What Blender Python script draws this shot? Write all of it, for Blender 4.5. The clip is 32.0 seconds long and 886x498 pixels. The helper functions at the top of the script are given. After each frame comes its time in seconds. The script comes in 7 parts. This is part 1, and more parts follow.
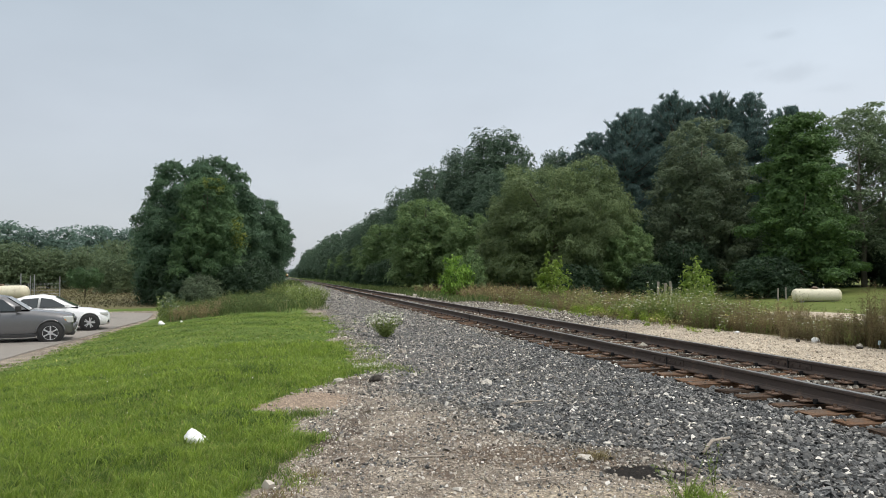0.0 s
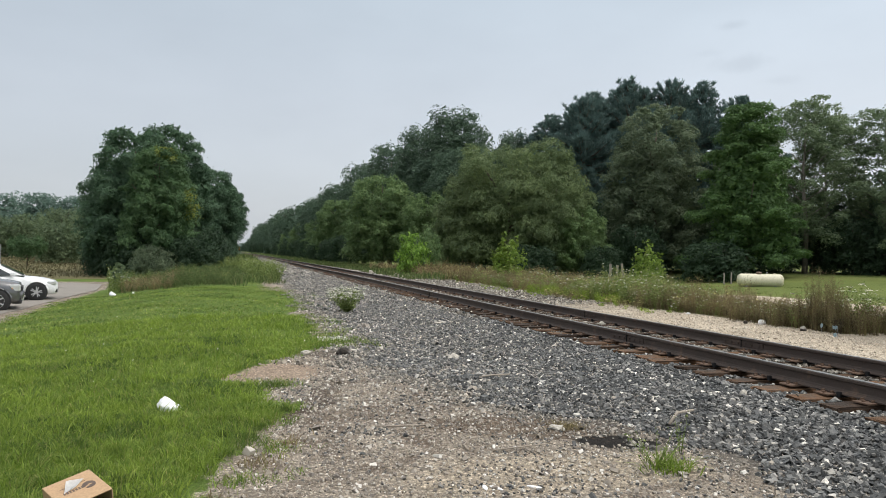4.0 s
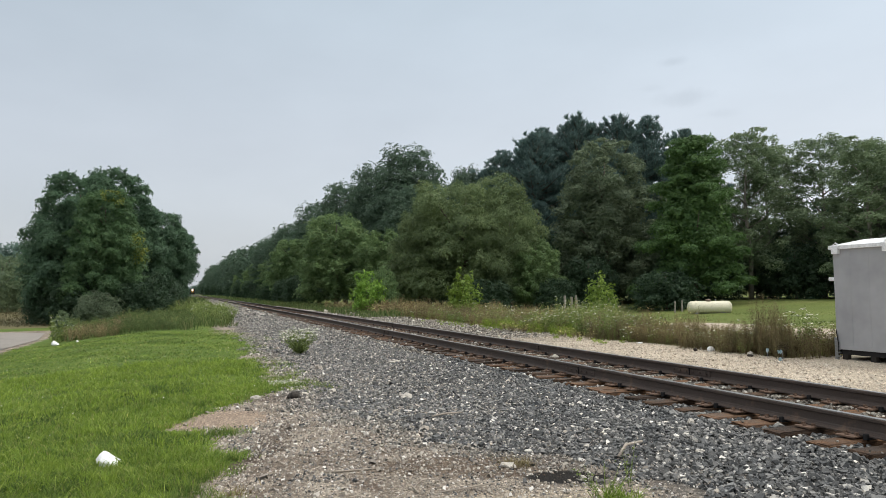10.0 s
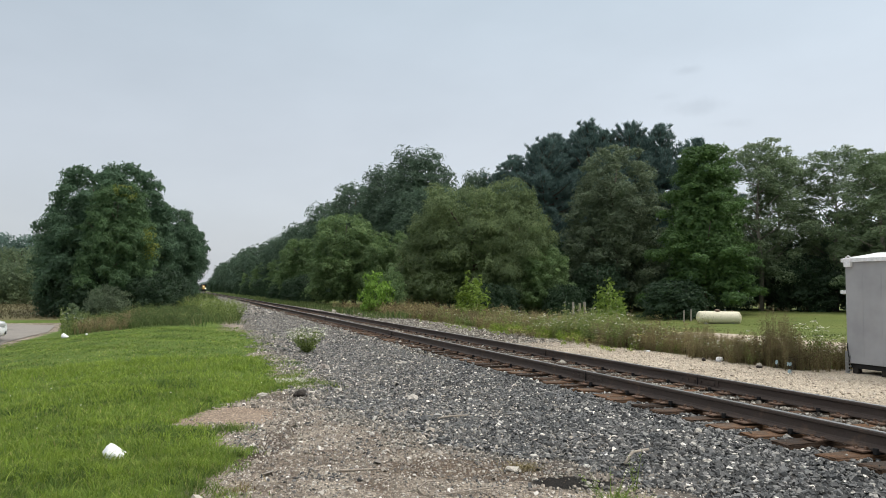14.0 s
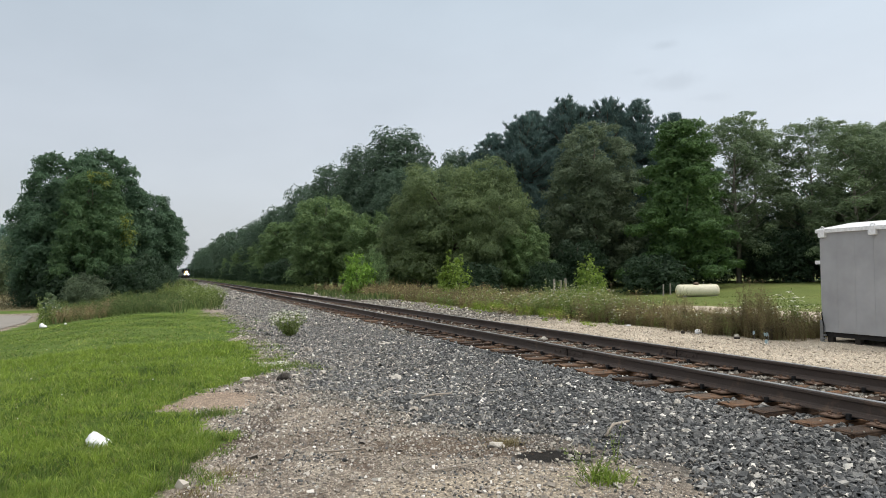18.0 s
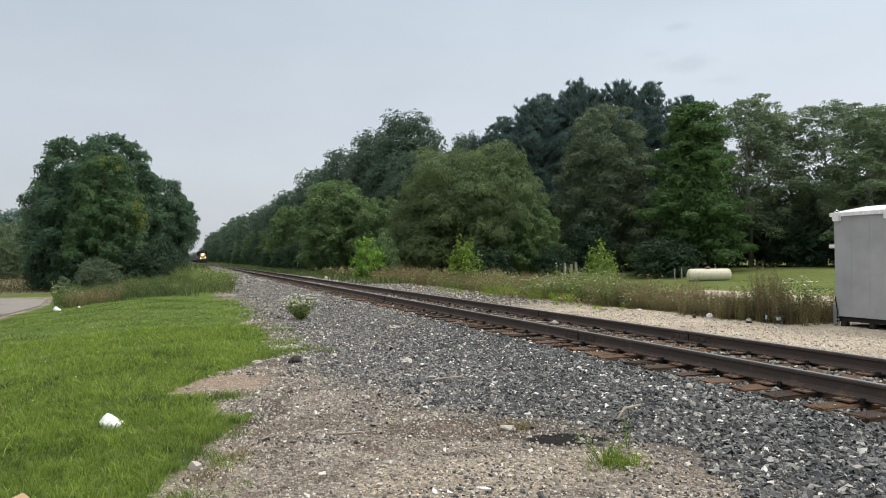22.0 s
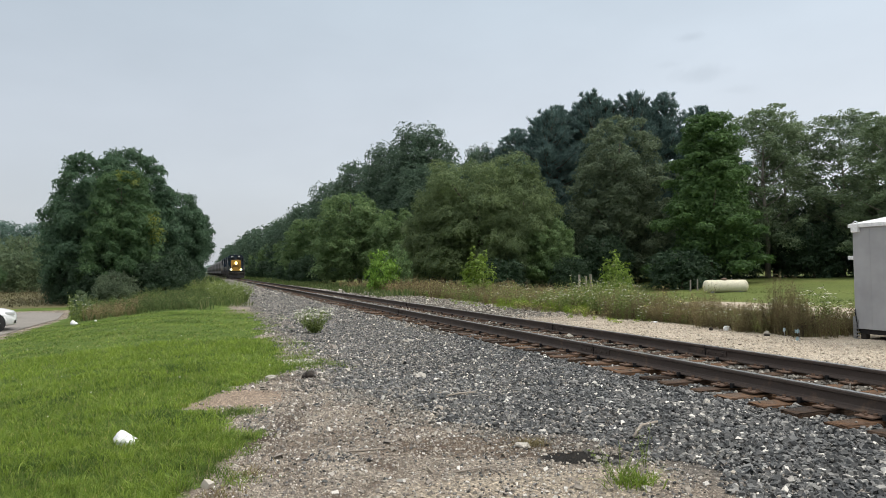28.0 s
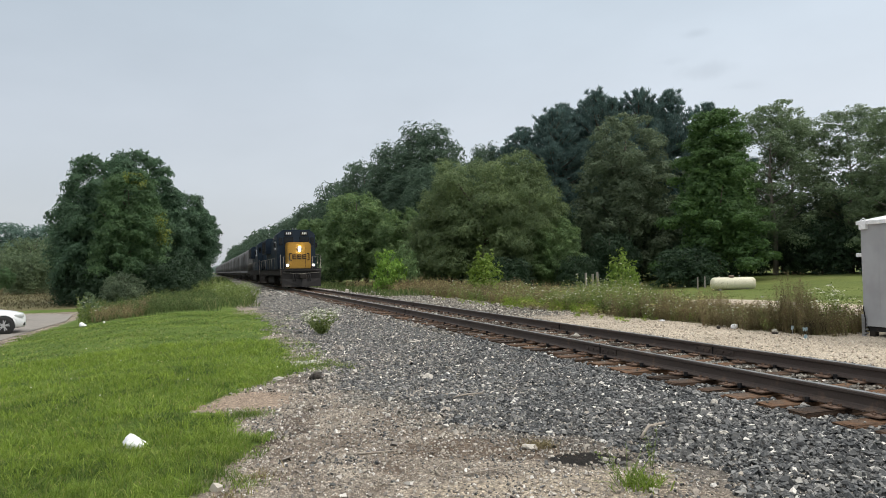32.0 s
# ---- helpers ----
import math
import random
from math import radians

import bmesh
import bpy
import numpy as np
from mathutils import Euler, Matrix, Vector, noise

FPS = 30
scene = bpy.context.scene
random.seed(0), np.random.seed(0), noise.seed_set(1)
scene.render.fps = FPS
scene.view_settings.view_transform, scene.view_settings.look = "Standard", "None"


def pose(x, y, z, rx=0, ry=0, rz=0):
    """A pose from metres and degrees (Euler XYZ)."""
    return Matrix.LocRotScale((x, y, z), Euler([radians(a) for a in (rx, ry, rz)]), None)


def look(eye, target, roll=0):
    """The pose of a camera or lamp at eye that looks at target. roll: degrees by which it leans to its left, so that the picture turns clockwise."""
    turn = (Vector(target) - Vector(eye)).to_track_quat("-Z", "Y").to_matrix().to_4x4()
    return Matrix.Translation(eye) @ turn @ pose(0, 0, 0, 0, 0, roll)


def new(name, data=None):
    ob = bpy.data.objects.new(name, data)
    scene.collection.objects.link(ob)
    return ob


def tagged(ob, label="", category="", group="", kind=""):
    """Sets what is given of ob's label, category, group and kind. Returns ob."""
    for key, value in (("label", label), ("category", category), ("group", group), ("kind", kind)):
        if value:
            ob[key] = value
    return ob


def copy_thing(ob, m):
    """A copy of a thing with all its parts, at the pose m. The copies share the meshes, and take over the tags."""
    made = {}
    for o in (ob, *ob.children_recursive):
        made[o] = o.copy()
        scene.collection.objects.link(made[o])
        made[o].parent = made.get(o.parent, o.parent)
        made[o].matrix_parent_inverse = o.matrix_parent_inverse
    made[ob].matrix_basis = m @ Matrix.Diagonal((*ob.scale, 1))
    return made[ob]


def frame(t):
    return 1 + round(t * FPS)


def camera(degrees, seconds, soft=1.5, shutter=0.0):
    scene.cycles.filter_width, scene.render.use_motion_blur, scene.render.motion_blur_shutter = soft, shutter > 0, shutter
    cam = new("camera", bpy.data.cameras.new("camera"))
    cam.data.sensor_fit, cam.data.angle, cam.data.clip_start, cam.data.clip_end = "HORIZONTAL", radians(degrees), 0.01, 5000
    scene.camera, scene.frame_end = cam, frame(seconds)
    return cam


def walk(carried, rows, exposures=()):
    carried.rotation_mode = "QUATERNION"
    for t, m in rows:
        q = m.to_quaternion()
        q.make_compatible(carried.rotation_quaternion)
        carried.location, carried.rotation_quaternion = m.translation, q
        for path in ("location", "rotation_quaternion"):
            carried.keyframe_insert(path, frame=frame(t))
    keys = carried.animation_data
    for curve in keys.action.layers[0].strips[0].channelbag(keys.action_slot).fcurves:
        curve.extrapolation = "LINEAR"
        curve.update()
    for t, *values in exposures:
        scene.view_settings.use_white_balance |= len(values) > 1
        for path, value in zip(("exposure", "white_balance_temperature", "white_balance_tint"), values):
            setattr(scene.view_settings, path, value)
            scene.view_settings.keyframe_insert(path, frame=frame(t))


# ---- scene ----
cam = camera(64.8, 32.0, 0.5)
PATH = [
    (0, pose(0.000, -0.000, 1.600, 92.14, 0.35, -13.11)),
    (0.5, pose(-0.005, -0.007, 1.603, 92.08, 0.29, -13.51)),
    (1, pose(-0.014, -0.013, 1.598, 92.09, 0.27, -13.85)),
    (1.5, pose(-0.019, -0.022, 1.594, 92.09, 0.11, -14.11)),
    (2, pose(-0.094, 0.014, 1.579, 91.87, -0.16, -14.56)),
    (2.5, pose(-0.164, -0.033, 1.552, 91.50, -0.46, -15.25)),
    (3, pose(-0.215, -0.036, 1.548, 90.94, -0.77, -16.08)),
    (3.5, pose(-0.266, -0.002, 1.551, 90.52, -0.95, -16.84)),
    (5.5, pose(-0.131, -0.044, 1.555, 90.24, -1.05, -17.02)),
    (6, pose(-0.116, -0.048, 1.563, 90.06, -0.83, -17.20)),
    (6.5, pose(-0.124, -0.049, 1.562, 89.94, -0.68, -17.38)),
    (7, pose(-0.114, -0.045, 1.550, 89.99, -0.48, -17.74)),
    (7.5, pose(-0.114, -0.022, 1.534, 90.22, -0.38, -18.38)),
    (8, pose(-0.115, -0.037, 1.556, 90.60, -0.21, -19.20)),
    (8.5, pose(-0.106, -0.079, 1.573, 91.28, 0.07, -19.97)),
    (9, pose(-0.133, -0.117, 1.579, 92.13, 0.30, -20.42)),
    (9.5, pose(-0.160, -0.090, 1.584, 92.94, 0.55, -20.55)),
    (10, pose(-0.167, -0.064, 1.586, 93.33, 0.72, -20.47)),
    (10.5, pose(-0.166, -0.073, 1.583, 93.26, 0.93, -20.29)),
    (11, pose(-0.158, -0.065, 1.577, 92.95, 0.88, -20.00)),
    (11.5, pose(-0.160, -0.054, 1.580, 92.69, 0.55, -19.70)),
    (12, pose(-0.163, -0.057, 1.578, 92.66, 0.11, -19.49)),
    (12.5, pose(-0.162, -0.045, 1.572, 92.92, -0.26, -19.41)),
    (13, pose(-0.167, -0.053, 1.575, 93.22, -0.53, -19.48)),
    (13.5, pose(-0.176, -0.052, 1.572, 93.51, -0.67, -19.64)),
    (15.5, pose(-0.176, -0.062, 1.573, 93.54, -0.51, -20.48)),
    (16, pose(-0.156, -0.052, 1.563, 93.18, 0.02, -20.63)),
    (16.5, pose(-0.162, -0.060, 1.574, 92.70, 0.42, -20.84)),
    (17, pose(-0.158, -0.059, 1.569, 92.33, 0.58, -21.05)),
    (17.5, pose(-0.162, -0.069, 1.570, 92.05, 0.63, -21.21)),
    (18, pose(-0.168, -0.073, 1.569, 91.95, 0.63, -21.30)),
    (18.5, pose(-0.171, -0.082, 1.567, 91.92, 0.76, -21.26)),
    (19, pose(-0.184, -0.074, 1.570, 91.96, 0.87, -21.12)),
    (19.5, pose(-0.177, -0.062, 1.570, 91.97, 0.96, -20.86)),
    (20, pose(-0.176, -0.064, 1.566, 91.91, 0.98, -20.62)),
    (20.5, pose(-0.175, -0.054, 1.564, 91.64, 0.95, -20.51)),
    (21, pose(-0.167, -0.056, 1.570, 91.26, 0.84, -20.49)),
    (21.5, pose(-0.168, -0.062, 1.567, 90.89, 0.76, -20.46)),
    (22, pose(-0.164, -0.042, 1.561, 90.66, 0.61, -20.46)),
    (22.5, pose(-0.163, -0.029, 1.562, 90.57, 0.39, -20.41)),
    (23, pose(-0.154, -0.028, 1.559, 90.71, 0.38, -20.21)),
    (23.5, pose(-0.158, -0.027, 1.573, 90.99, 0.46, -19.76)),
    (24, pose(-0.149, -0.022, 1.577, 91.34, 0.78, -19.15)),
    (24.5, pose(-0.143, -0.022, 1.578, 91.54, 0.94, -18.50)),
    (26.5, pose(-0.155, -0.022, 1.594, 91.70, 1.29, -18.90)),
    (27, pose(-0.151, -0.012, 1.591, 91.75, 1.31, -19.30)),
    (27.5, pose(-0.149, -0.020, 1.590, 91.71, 1.20, -19.46)),
    (28, pose(-0.146, -0.016, 1.595, 91.64, 0.83, -19.32)),
    (28.5, pose(-0.144, -0.024, 1.592, 91.70, 0.48, -18.89)),
    (29, pose(-0.151, -0.019, 1.596, 91.77, 0.25, -18.35)),
    (29.5, pose(-0.161, -0.032, 1.593, 91.83, 0.43, -17.93)),
    (30, pose(-0.154, -0.015, 1.602, 91.72, 0.87, -17.84)),
    (30.5, pose(-0.142, -0.003, 1.601, 91.54, 1.27, -18.06)),
    (31, pose(-0.128, -0.016, 1.610, 91.28, 1.53, -18.47)),
    (31.5, pose(-0.128, -0.019, 1.630, 91.27, 1.42, -18.81)),
    (32, pose(-0.145, -0.029, 1.628, 91.55, 1.22, -18.79)),
]
walk(cam, PATH)

# ---- sky, sun, exposure ----
world = bpy.data.worlds.new("overcast")
scene.world = world
world.use_nodes = True
wn, wl = world.node_tree.nodes, world.node_tree.links
wn.clear()
w_out = wn.new("ShaderNodeOutputWorld")
w_sky = wn.new("ShaderNodeTexSky")
w_sky.sky_type, w_sky.sun_disc = "NISHITA", False
w_sky.sun_elevation, w_sky.sun_rotation = radians(52), radians(125)
w_sky.air_density, w_sky.dust_density = 1.0, 4.0
w_b1 = wn.new("ShaderNodeBackground")
w_b1.inputs[1].default_value = 0.03
wl.new(w_sky.outputs[0], w_b1.inputs[0])
w_tc = wn.new("ShaderNodeTexCoord")
w_sep = wn.new("ShaderNodeSeparateXYZ")
wl.new(w_tc.outputs["Generated"], w_sep.inputs[0])
w_ramp = wn.new("ShaderNodeValToRGB")
# an overcast dome: dull near the horizon, much brighter overhead
w_ramp.color_ramp.elements[0].position, w_ramp.color_ramp.elements[0].color = 0.0, (0.300, 0.316, 0.336, 1)
w_ramp.color_ramp.elements[1].position, w_ramp.color_ramp.elements[1].color = 0.85, (0.80, 0.79, 0.77, 1)
for w_pos, w_col in ((0.2, (0.291, 0.313, 0.338, 1)), (0.40, (0.258, 0.296, 0.326, 1)), (0.52, (0.40, 0.42, 0.43, 1))):
    w_ramp.color_ramp.elements.new(w_pos).color = w_col
wl.new(w_sep.outputs["Z"], w_ramp.inputs[0])
# the cloud deck: paler towards the east, with faint smudges of darker cloud
w_map = wn.new("ShaderNodeMapping")
w_map.inputs["Scale"].default_value = (3.0, 3.0, 7.0)
wl.new(w_tc.outputs["Generated"], w_map.inputs[0])
w_noise = wn.new("ShaderNodeTexNoise")
w_noise.inputs["Scale"].default_value, w_noise.inputs["Detail"].default_value = 1.6, 5
wl.new(w_map.outputs[0], w_noise.inputs[0])
w_nr = wn.new("ShaderNodeMapRange")
w_nr.inputs[1].default_value, w_nr.inputs[2].default_value = 0.3, 0.75
w_nr.inputs[3].default_value, w_nr.inputs[4].default_value = 1.03, 0.95
wl.new(w_noise.outputs[0], w_nr.inputs[0])
w_east = wn.new("ShaderNodeMapRange")
w_east.inputs[1].default_value, w_east.inputs[2].default_value = -0.35, 0.75
w_east.inputs[3].default_value, w_east.inputs[4].default_value = 1.70, 2.2
wl.new(w_sep.outputs["X"], w_east.inputs[0])
w_mul = wn.new("ShaderNodeMath")
w_mul.operation = "MULTIPLY"
wl.new(w_nr.outputs[0], w_mul.inputs[0])
wl.new(w_east.outputs[0], w_mul.inputs[1])


CLOUDS = ((40.0, 0.2508, 0.04, 0.013, 0.1), (39.2, 0.2963, 0.019, 0.0073, 0.1), (42.3, 0.2257, 0.032, 0.0073, 0.05), (37.4, 0.2657, 0.024, 0.0057, 0.04))


def smudge(value, azimuth, sine, wide, tall, depth):
    """One small darker rag of cloud at an azimuth (degrees) and a height (sine of elevation)."""
    a = radians(azimuth)
    across = wn.new("ShaderNodeVectorMath")
    across.operation = "DOT_PRODUCT"
    wl.new(w_tc.outputs["Generated"], across.inputs[0])
    across.inputs[1].default_value = (math.cos(a), -math.sin(a), 0)
    join = wn.new("ShaderNodeCombineXYZ")
    wl.new(across.outputs["Value"], join.inputs[0])
    wl.new(w_sep.outputs["Z"], join.inputs[1])
    place = wn.new("ShaderNodeMapping")
    place.inputs["Location"].default_value = (0, -sine / tall, 0)
    place.inputs["Scale"].default_value = (1 / wide, 1 / tall, 1)
    wl.new(join.outputs[0], place.inputs[0])
    size = wn.new("ShaderNodeVectorMath")
    size.operation = "LENGTH"
    wl.new(place.outputs[0], size.inputs[0])
    rag = wn.new("ShaderNodeTexNoise")
    rag.inputs["Scale"].default_value, rag.inputs["Detail"].default_value = 34, 4
    wl.new(w_tc.outputs["Generated"], rag.inputs[0])
    push = wn.new("ShaderNodeMath")
    push.operation = "MULTIPLY_ADD"
    wl.new(rag.outputs[0], push.inputs[0])
    push.inputs[1].default_value = 1.6
    wl.new(size.outputs["Value"], push.inputs[2])
    fade = wn.new("ShaderNodeMapRange")
    fade.interpolation_type = "SMOOTHSTEP"
    fade.inputs[1].default_value, fade.inputs[2].default_value = 0.9, 2.0
    fade.inputs[3].default_value, fade.inputs[4].default_value = 1 - depth, 1.0
    wl.new(push.outputs[0], fade.inputs[0])
    both = wn.new("ShaderNodeMath")
    both.operation = "MULTIPLY"
    wl.new(value, both.inputs[0])
    wl.new(fade.outputs[0], both.inputs[1])
    return both.outputs[0]


w_cloud = w_mul.outputs[0]
for w_az, w_sin, w_wide, w_tall, w_deep in CLOUDS:
    w_cloud = smudge(w_cloud, w_az, w_sin, w_wide, w_tall, w_deep)
w_b2 = wn.new("ShaderNodeBackground")
wl.new(w_ramp.outputs[0], w_b2.inputs[0])
wl.new(w_cloud, w_b2.inputs[1])
w_add = wn.new("ShaderNodeAddShader")
wl.new(w_b1.outputs[0], w_add.inputs[0])
wl.new(w_b2.outputs[0], w_add.inputs[1])
wl.new(w_add.outputs[0], w_out.inputs[0])

sun = new("sun", bpy.data.lights.new("sun", "SUN"))
sun.data.energy, sun.data.angle, sun.data.color = 1.1, radians(25), (1.0, 0.96, 0.9)
sun.matrix_world = look((0, 0, 60), (-26, 18, 20))
scene.view_settings.exposure = 0.0

# ---- materials ----
def material(name):
    m = bpy.data.materials.new(name)
    m.use_nodes = True
    n, l = m.node_tree.nodes, m.node_tree.links
    return m, n, l, n["Principled BSDF"]


def ramp_node(n, stops):
    r = n.new("ShaderNodeValToRGB")
    e = r.color_ramp.elements
    e[0].position, e[0].color = stops[0][0], (*stops[0][1], 1)
    e[1].position, e[1].color = stops[-1][0], (*stops[-1][1], 1)
    for p, c in stops[1:-1]:
        e.new(p).color = (*c, 1)
    return r


def noise_node(n, l, scale, detail=4, coord=None, rough=0.6):
    t = n.new("ShaderNodeTexNoise")
    t.inputs["Scale"].default_value, t.inputs["Detail"].default_value = scale, detail
    t.inputs["Roughness"].default_value = rough
    if coord is not None:
        l.new(coord, t.inputs["Vector"])
    return t


def mix_node(n, l, fac, a, b, blend="MIX"):
    m = n.new("ShaderNodeMix")
    m.data_type, m.blend_type = "RGBA", blend
    for v, k in ((fac, 0), (a, 6), (b, 7)):
        if isinstance(v, (int, float)):
            m.inputs[k].default_value = v
        elif isinstance(v, tuple):
            m.inputs[k].default_value = (*v, 1)
        else:
            l.new(v, m.inputs[k])
    return m.outputs[2]


def surface(name, c1, c2, scale=6.0, rough=0.6, metal=0.0, bump=0.1, fine=40.0, c3=None, wear=0.0, spec=0.5, per_object=0.0):
    """Two-scale mottled paint, metal, wood or stone. c3 with wear: patches of rust or dirt."""
    m, n, l, p = material(name)
    co = n.new("ShaderNodeTexCoord").outputs["Object"]
    a, b = noise_node(n, l, scale, 5, co), noise_node(n, l, fine, 3, co)
    col = mix_node(n, l, a.outputs[0], c1, c2)
    r2 = ramp_node(n, [(0.3, (0.86, 0.86, 0.86)), (0.7, (1.12, 1.12, 1.12))])
    l.new(b.outputs[0], r2.inputs[0])
    col = mix_node(n, l, 1.0, col, r2.outputs[0], "MULTIPLY")
    if c3 is not None:
        w = noise_node(n, l, scale * 0.6, 8, co, 0.7)
        wr = ramp_node(n, [(0.62 - wear * 0.3, (0, 0, 0)), (0.72 - wear * 0.3, (1, 1, 1))])
        l.new(w.outputs[0], wr.inputs[0])
        col = mix_node(n, l, wr.outputs[0], col, c3)
    if per_object:
        oi = n.new("ShaderNodeObjectInfo")
        rr = ramp_node(n, [(0.0, (1 - per_object,) * 3), (1.0, (1 + per_object,) * 3)])
        l.new(oi.outputs["Random"], rr.inputs[0])
        col = mix_node(n, l, 1.0, col, rr.outputs[0], "MULTIPLY")
    l.new(col, p.inputs["Base Color"])
    p.inputs["Roughness"].default_value, p.inputs["Metallic"].default_value = rough, metal
    p.inputs["Specular IOR Level"].default_value = spec
    if bump:
        bn = n.new("ShaderNodeBump")
        bn.inputs["Strength"].default_value, bn.inputs["Distance"].default_value = bump, 0.02
        l.new(b.outputs[0], bn.inputs["Height"])
        l.new(bn.outputs[0], p.inputs["Normal"])
    return m


def island_surface(name, stops, rough=0.7, translucent=0.0, patch=0.0, bump=0.0, deep=1.0, spec=None):
    """A colour picked for each loose piece of a joined mesh, with broad patches over it."""
    m, n, l, p = material(name)
    g = n.new("ShaderNodeNewGeometry")
    r = ramp_node(n, stops)
    l.new(g.outputs["Random Per Island"], r.inputs[0])
    col = r.outputs[0]
    co = n.new("ShaderNodeTexCoord").outputs["Object"]
    if patch:
        t = noise_node(n, l, patch, 4, co)
        r2 = ramp_node(n, [(0.3, (1 - 0.24 * deep, 1 - 0.21 * deep, 1 - 0.20 * deep)), (0.7, (1 + 0.2 * deep, 1 + 0.17 * deep, 1 + 0.1 * deep))])
        l.new(t.outputs[0], r2.inputs[0])
        col = mix_node(n, l, 1.0, col, r2.outputs[0], "MULTIPLY")
        t3 = noise_node(n, l, patch * 9, 3, co)
        r3 = ramp_node(n, [(0.35, (1 - 0.14 * deep, 1 - 0.13 * deep, 1 - 0.13 * deep)), (0.65, (1 + 0.12 * deep, 1 + 0.11 * deep, 1 + 0.07 * deep))])
        l.new(t3.outputs[0], r3.inputs[0])
        col = mix_node(n, l, 1.0, col, r3.outputs[0], "MULTIPLY")
    l.new(col, p.inputs["Base Color"])
    p.inputs["Roughness"].default_value = rough
    p.inputs["Specular IOR Level"].default_value = spec if spec is not None else 0.08 if translucent else 0.25
    if bump:
        t2 = noise_node(n, l, 60, 4, co)
        bn = n.new("ShaderNodeBump")
        bn.inputs["Strength"].default_value, bn.inputs["Distance"].default_value = bump, 0.01
        l.new(t2.outputs[0], bn.inputs["Height"])
        l.new(bn.outputs[0], p.inputs["Normal"])
    if translucent:
        tr = n.new("ShaderNodeBsdfTranslucent")
        l.new(col, tr.inputs[0])
        mx = n.new("ShaderNodeMixShader")
        mx.inputs[0].default_value = translucent
        l.new(p.outputs[0], mx.inputs[1])
        l.new(tr.outputs[0], mx.inputs[2])
        l.new(mx.outputs[0], n["Material Output"].inputs[0])
    return m


def foliage(name, dark, mid, light, patch=0.35):
    return island_surface(name, [(0.0, dark), (0.55, mid), (1.0, light)], 0.58, 0.42, patch, spec=0.3)


def glow(name, colour, strength):
    m, n, l, p = material(name)
    p.inputs["Base Color"].default_value = (*colour, 1)
    p.inputs["Emission Color"].default_value = (*colour, 1)
    p.inputs["Emission Strength"].default_value = strength
    return m


def glass(name, colour, rough=0.04, spec=0.8):
    m, n, l, p = material(name)
    p.inputs["Base Color"].default_value = (*colour, 1)
    p.inputs["Roughness"].default_value = rough
    p.inputs["Specular IOR Level"].default_value = spec
    p.inputs["Transmission Weight"].default_value = 0.25
    return m


MAPLE = foliage("maple_leaves", (0.076, 0.139, 0.087), (0.095, 0.171, 0.103), (0.126, 0.218, 0.127))
MAPLE_PALE = foliage("pale_maple_leaves", (0.078, 0.148, 0.067), (0.101, 0.187, 0.084), (0.141, 0.224, 0.101))
WILLOW = foliage("willow_leaves", (0.142, 0.201, 0.095), (0.174, 0.238, 0.111), (0.211, 0.276, 0.131))
DARKLEAF = foliage("dark_leaves", (0.083, 0.136, 0.097), (0.103, 0.164, 0.113), (0.129, 0.198, 0.136))
LIMELEAF = foliage("lime_leaves", (0.140, 0.227, 0.098), (0.180, 0.276, 0.119), (0.235, 0.334, 0.149))
TALLMAPLE = foliage("tall_maple_leaves", (0.080, 0.151, 0.056), (0.102, 0.191, 0.068), (0.152, 0.261, 0.085))
# shrub leaf colour darkened to stand in for the deep shade under trees
SHADESHRUB = foliage("shaded_shrub_leaves", (0.039, 0.074, 0.043), (0.050, 0.090, 0.051), (0.068, 0.117, 0.061))
NEEDLES = foliage("pine_needles", (0.094, 0.155, 0.151), (0.120, 0.191, 0.183), (0.158, 0.242, 0.226))
BROWNLEAF = foliage("dusty_leaves", (0.128, 0.177, 0.113), (0.162, 0.212, 0.134), (0.203, 0.258, 0.165))
AIRY = foliage("thin_leaves", (0.151, 0.215, 0.125), (0.188, 0.256, 0.149), (0.239, 0.313, 0.187))
SAPLING = foliage("sapling_leaves", (0.138, 0.222, 0.041), (0.225, 0.333, 0.062), (0.327, 0.444, 0.103), 1.2)
MEADOWLEAF = foliage("meadow_tree_leaves", (0.129, 0.186, 0.106), (0.167, 0.228, 0.128), (0.211, 0.274, 0.153), 0.16)
YELLOWLEAF = foliage("yellowing_leaves", (0.13, 0.19, 0.045), (0.19, 0.24, 0.055), (0.26, 0.29, 0.065), 0.8)
# haze put into the colour: distant leaves paler and bluer than near ones
HAZEDLEAF = foliage("hazed_leaves", (0.115, 0.189, 0.161), (0.151, 0.237, 0.199), (0.193, 0.283, 0.236), 0.12)
BARK = surface("bark", (0.07, 0.055, 0.042), (0.13, 0.105, 0.08), 3, 0.9, 0, 0.6, 30)
PALEBARK = surface("pale_bark", (0.16, 0.14, 0.12), (0.26, 0.24, 0.21), 3, 0.9, 0, 0.6, 30)
LAWN = island_surface("lawn_blades", [(0.0, (0.130, 0.212, 0.054)), (0.5, (0.197, 0.289, 0.076)), (0.85, (0.281, 0.368, 0.103)), (1.0, (0.458, 0.421, 0.200))], 0.6, 0.42, 0.7, 0, 2.1)
TUFT = island_surface("grass_tuft_blades", [(0.0, (0.177, 0.268, 0.042)), (0.6, (0.270, 0.380, 0.068)), (1.0, (0.388, 0.468, 0.120))], 0.55, 0.45, 0.8)
FIELDGRASS = island_surface("field_grass_blades", [(0.0, (0.111, 0.149, 0.050)), (0.6, (0.128, 0.169, 0.057)), (1.0, (0.153, 0.184, 0.074))], 0.7, 0.3, 0.1)
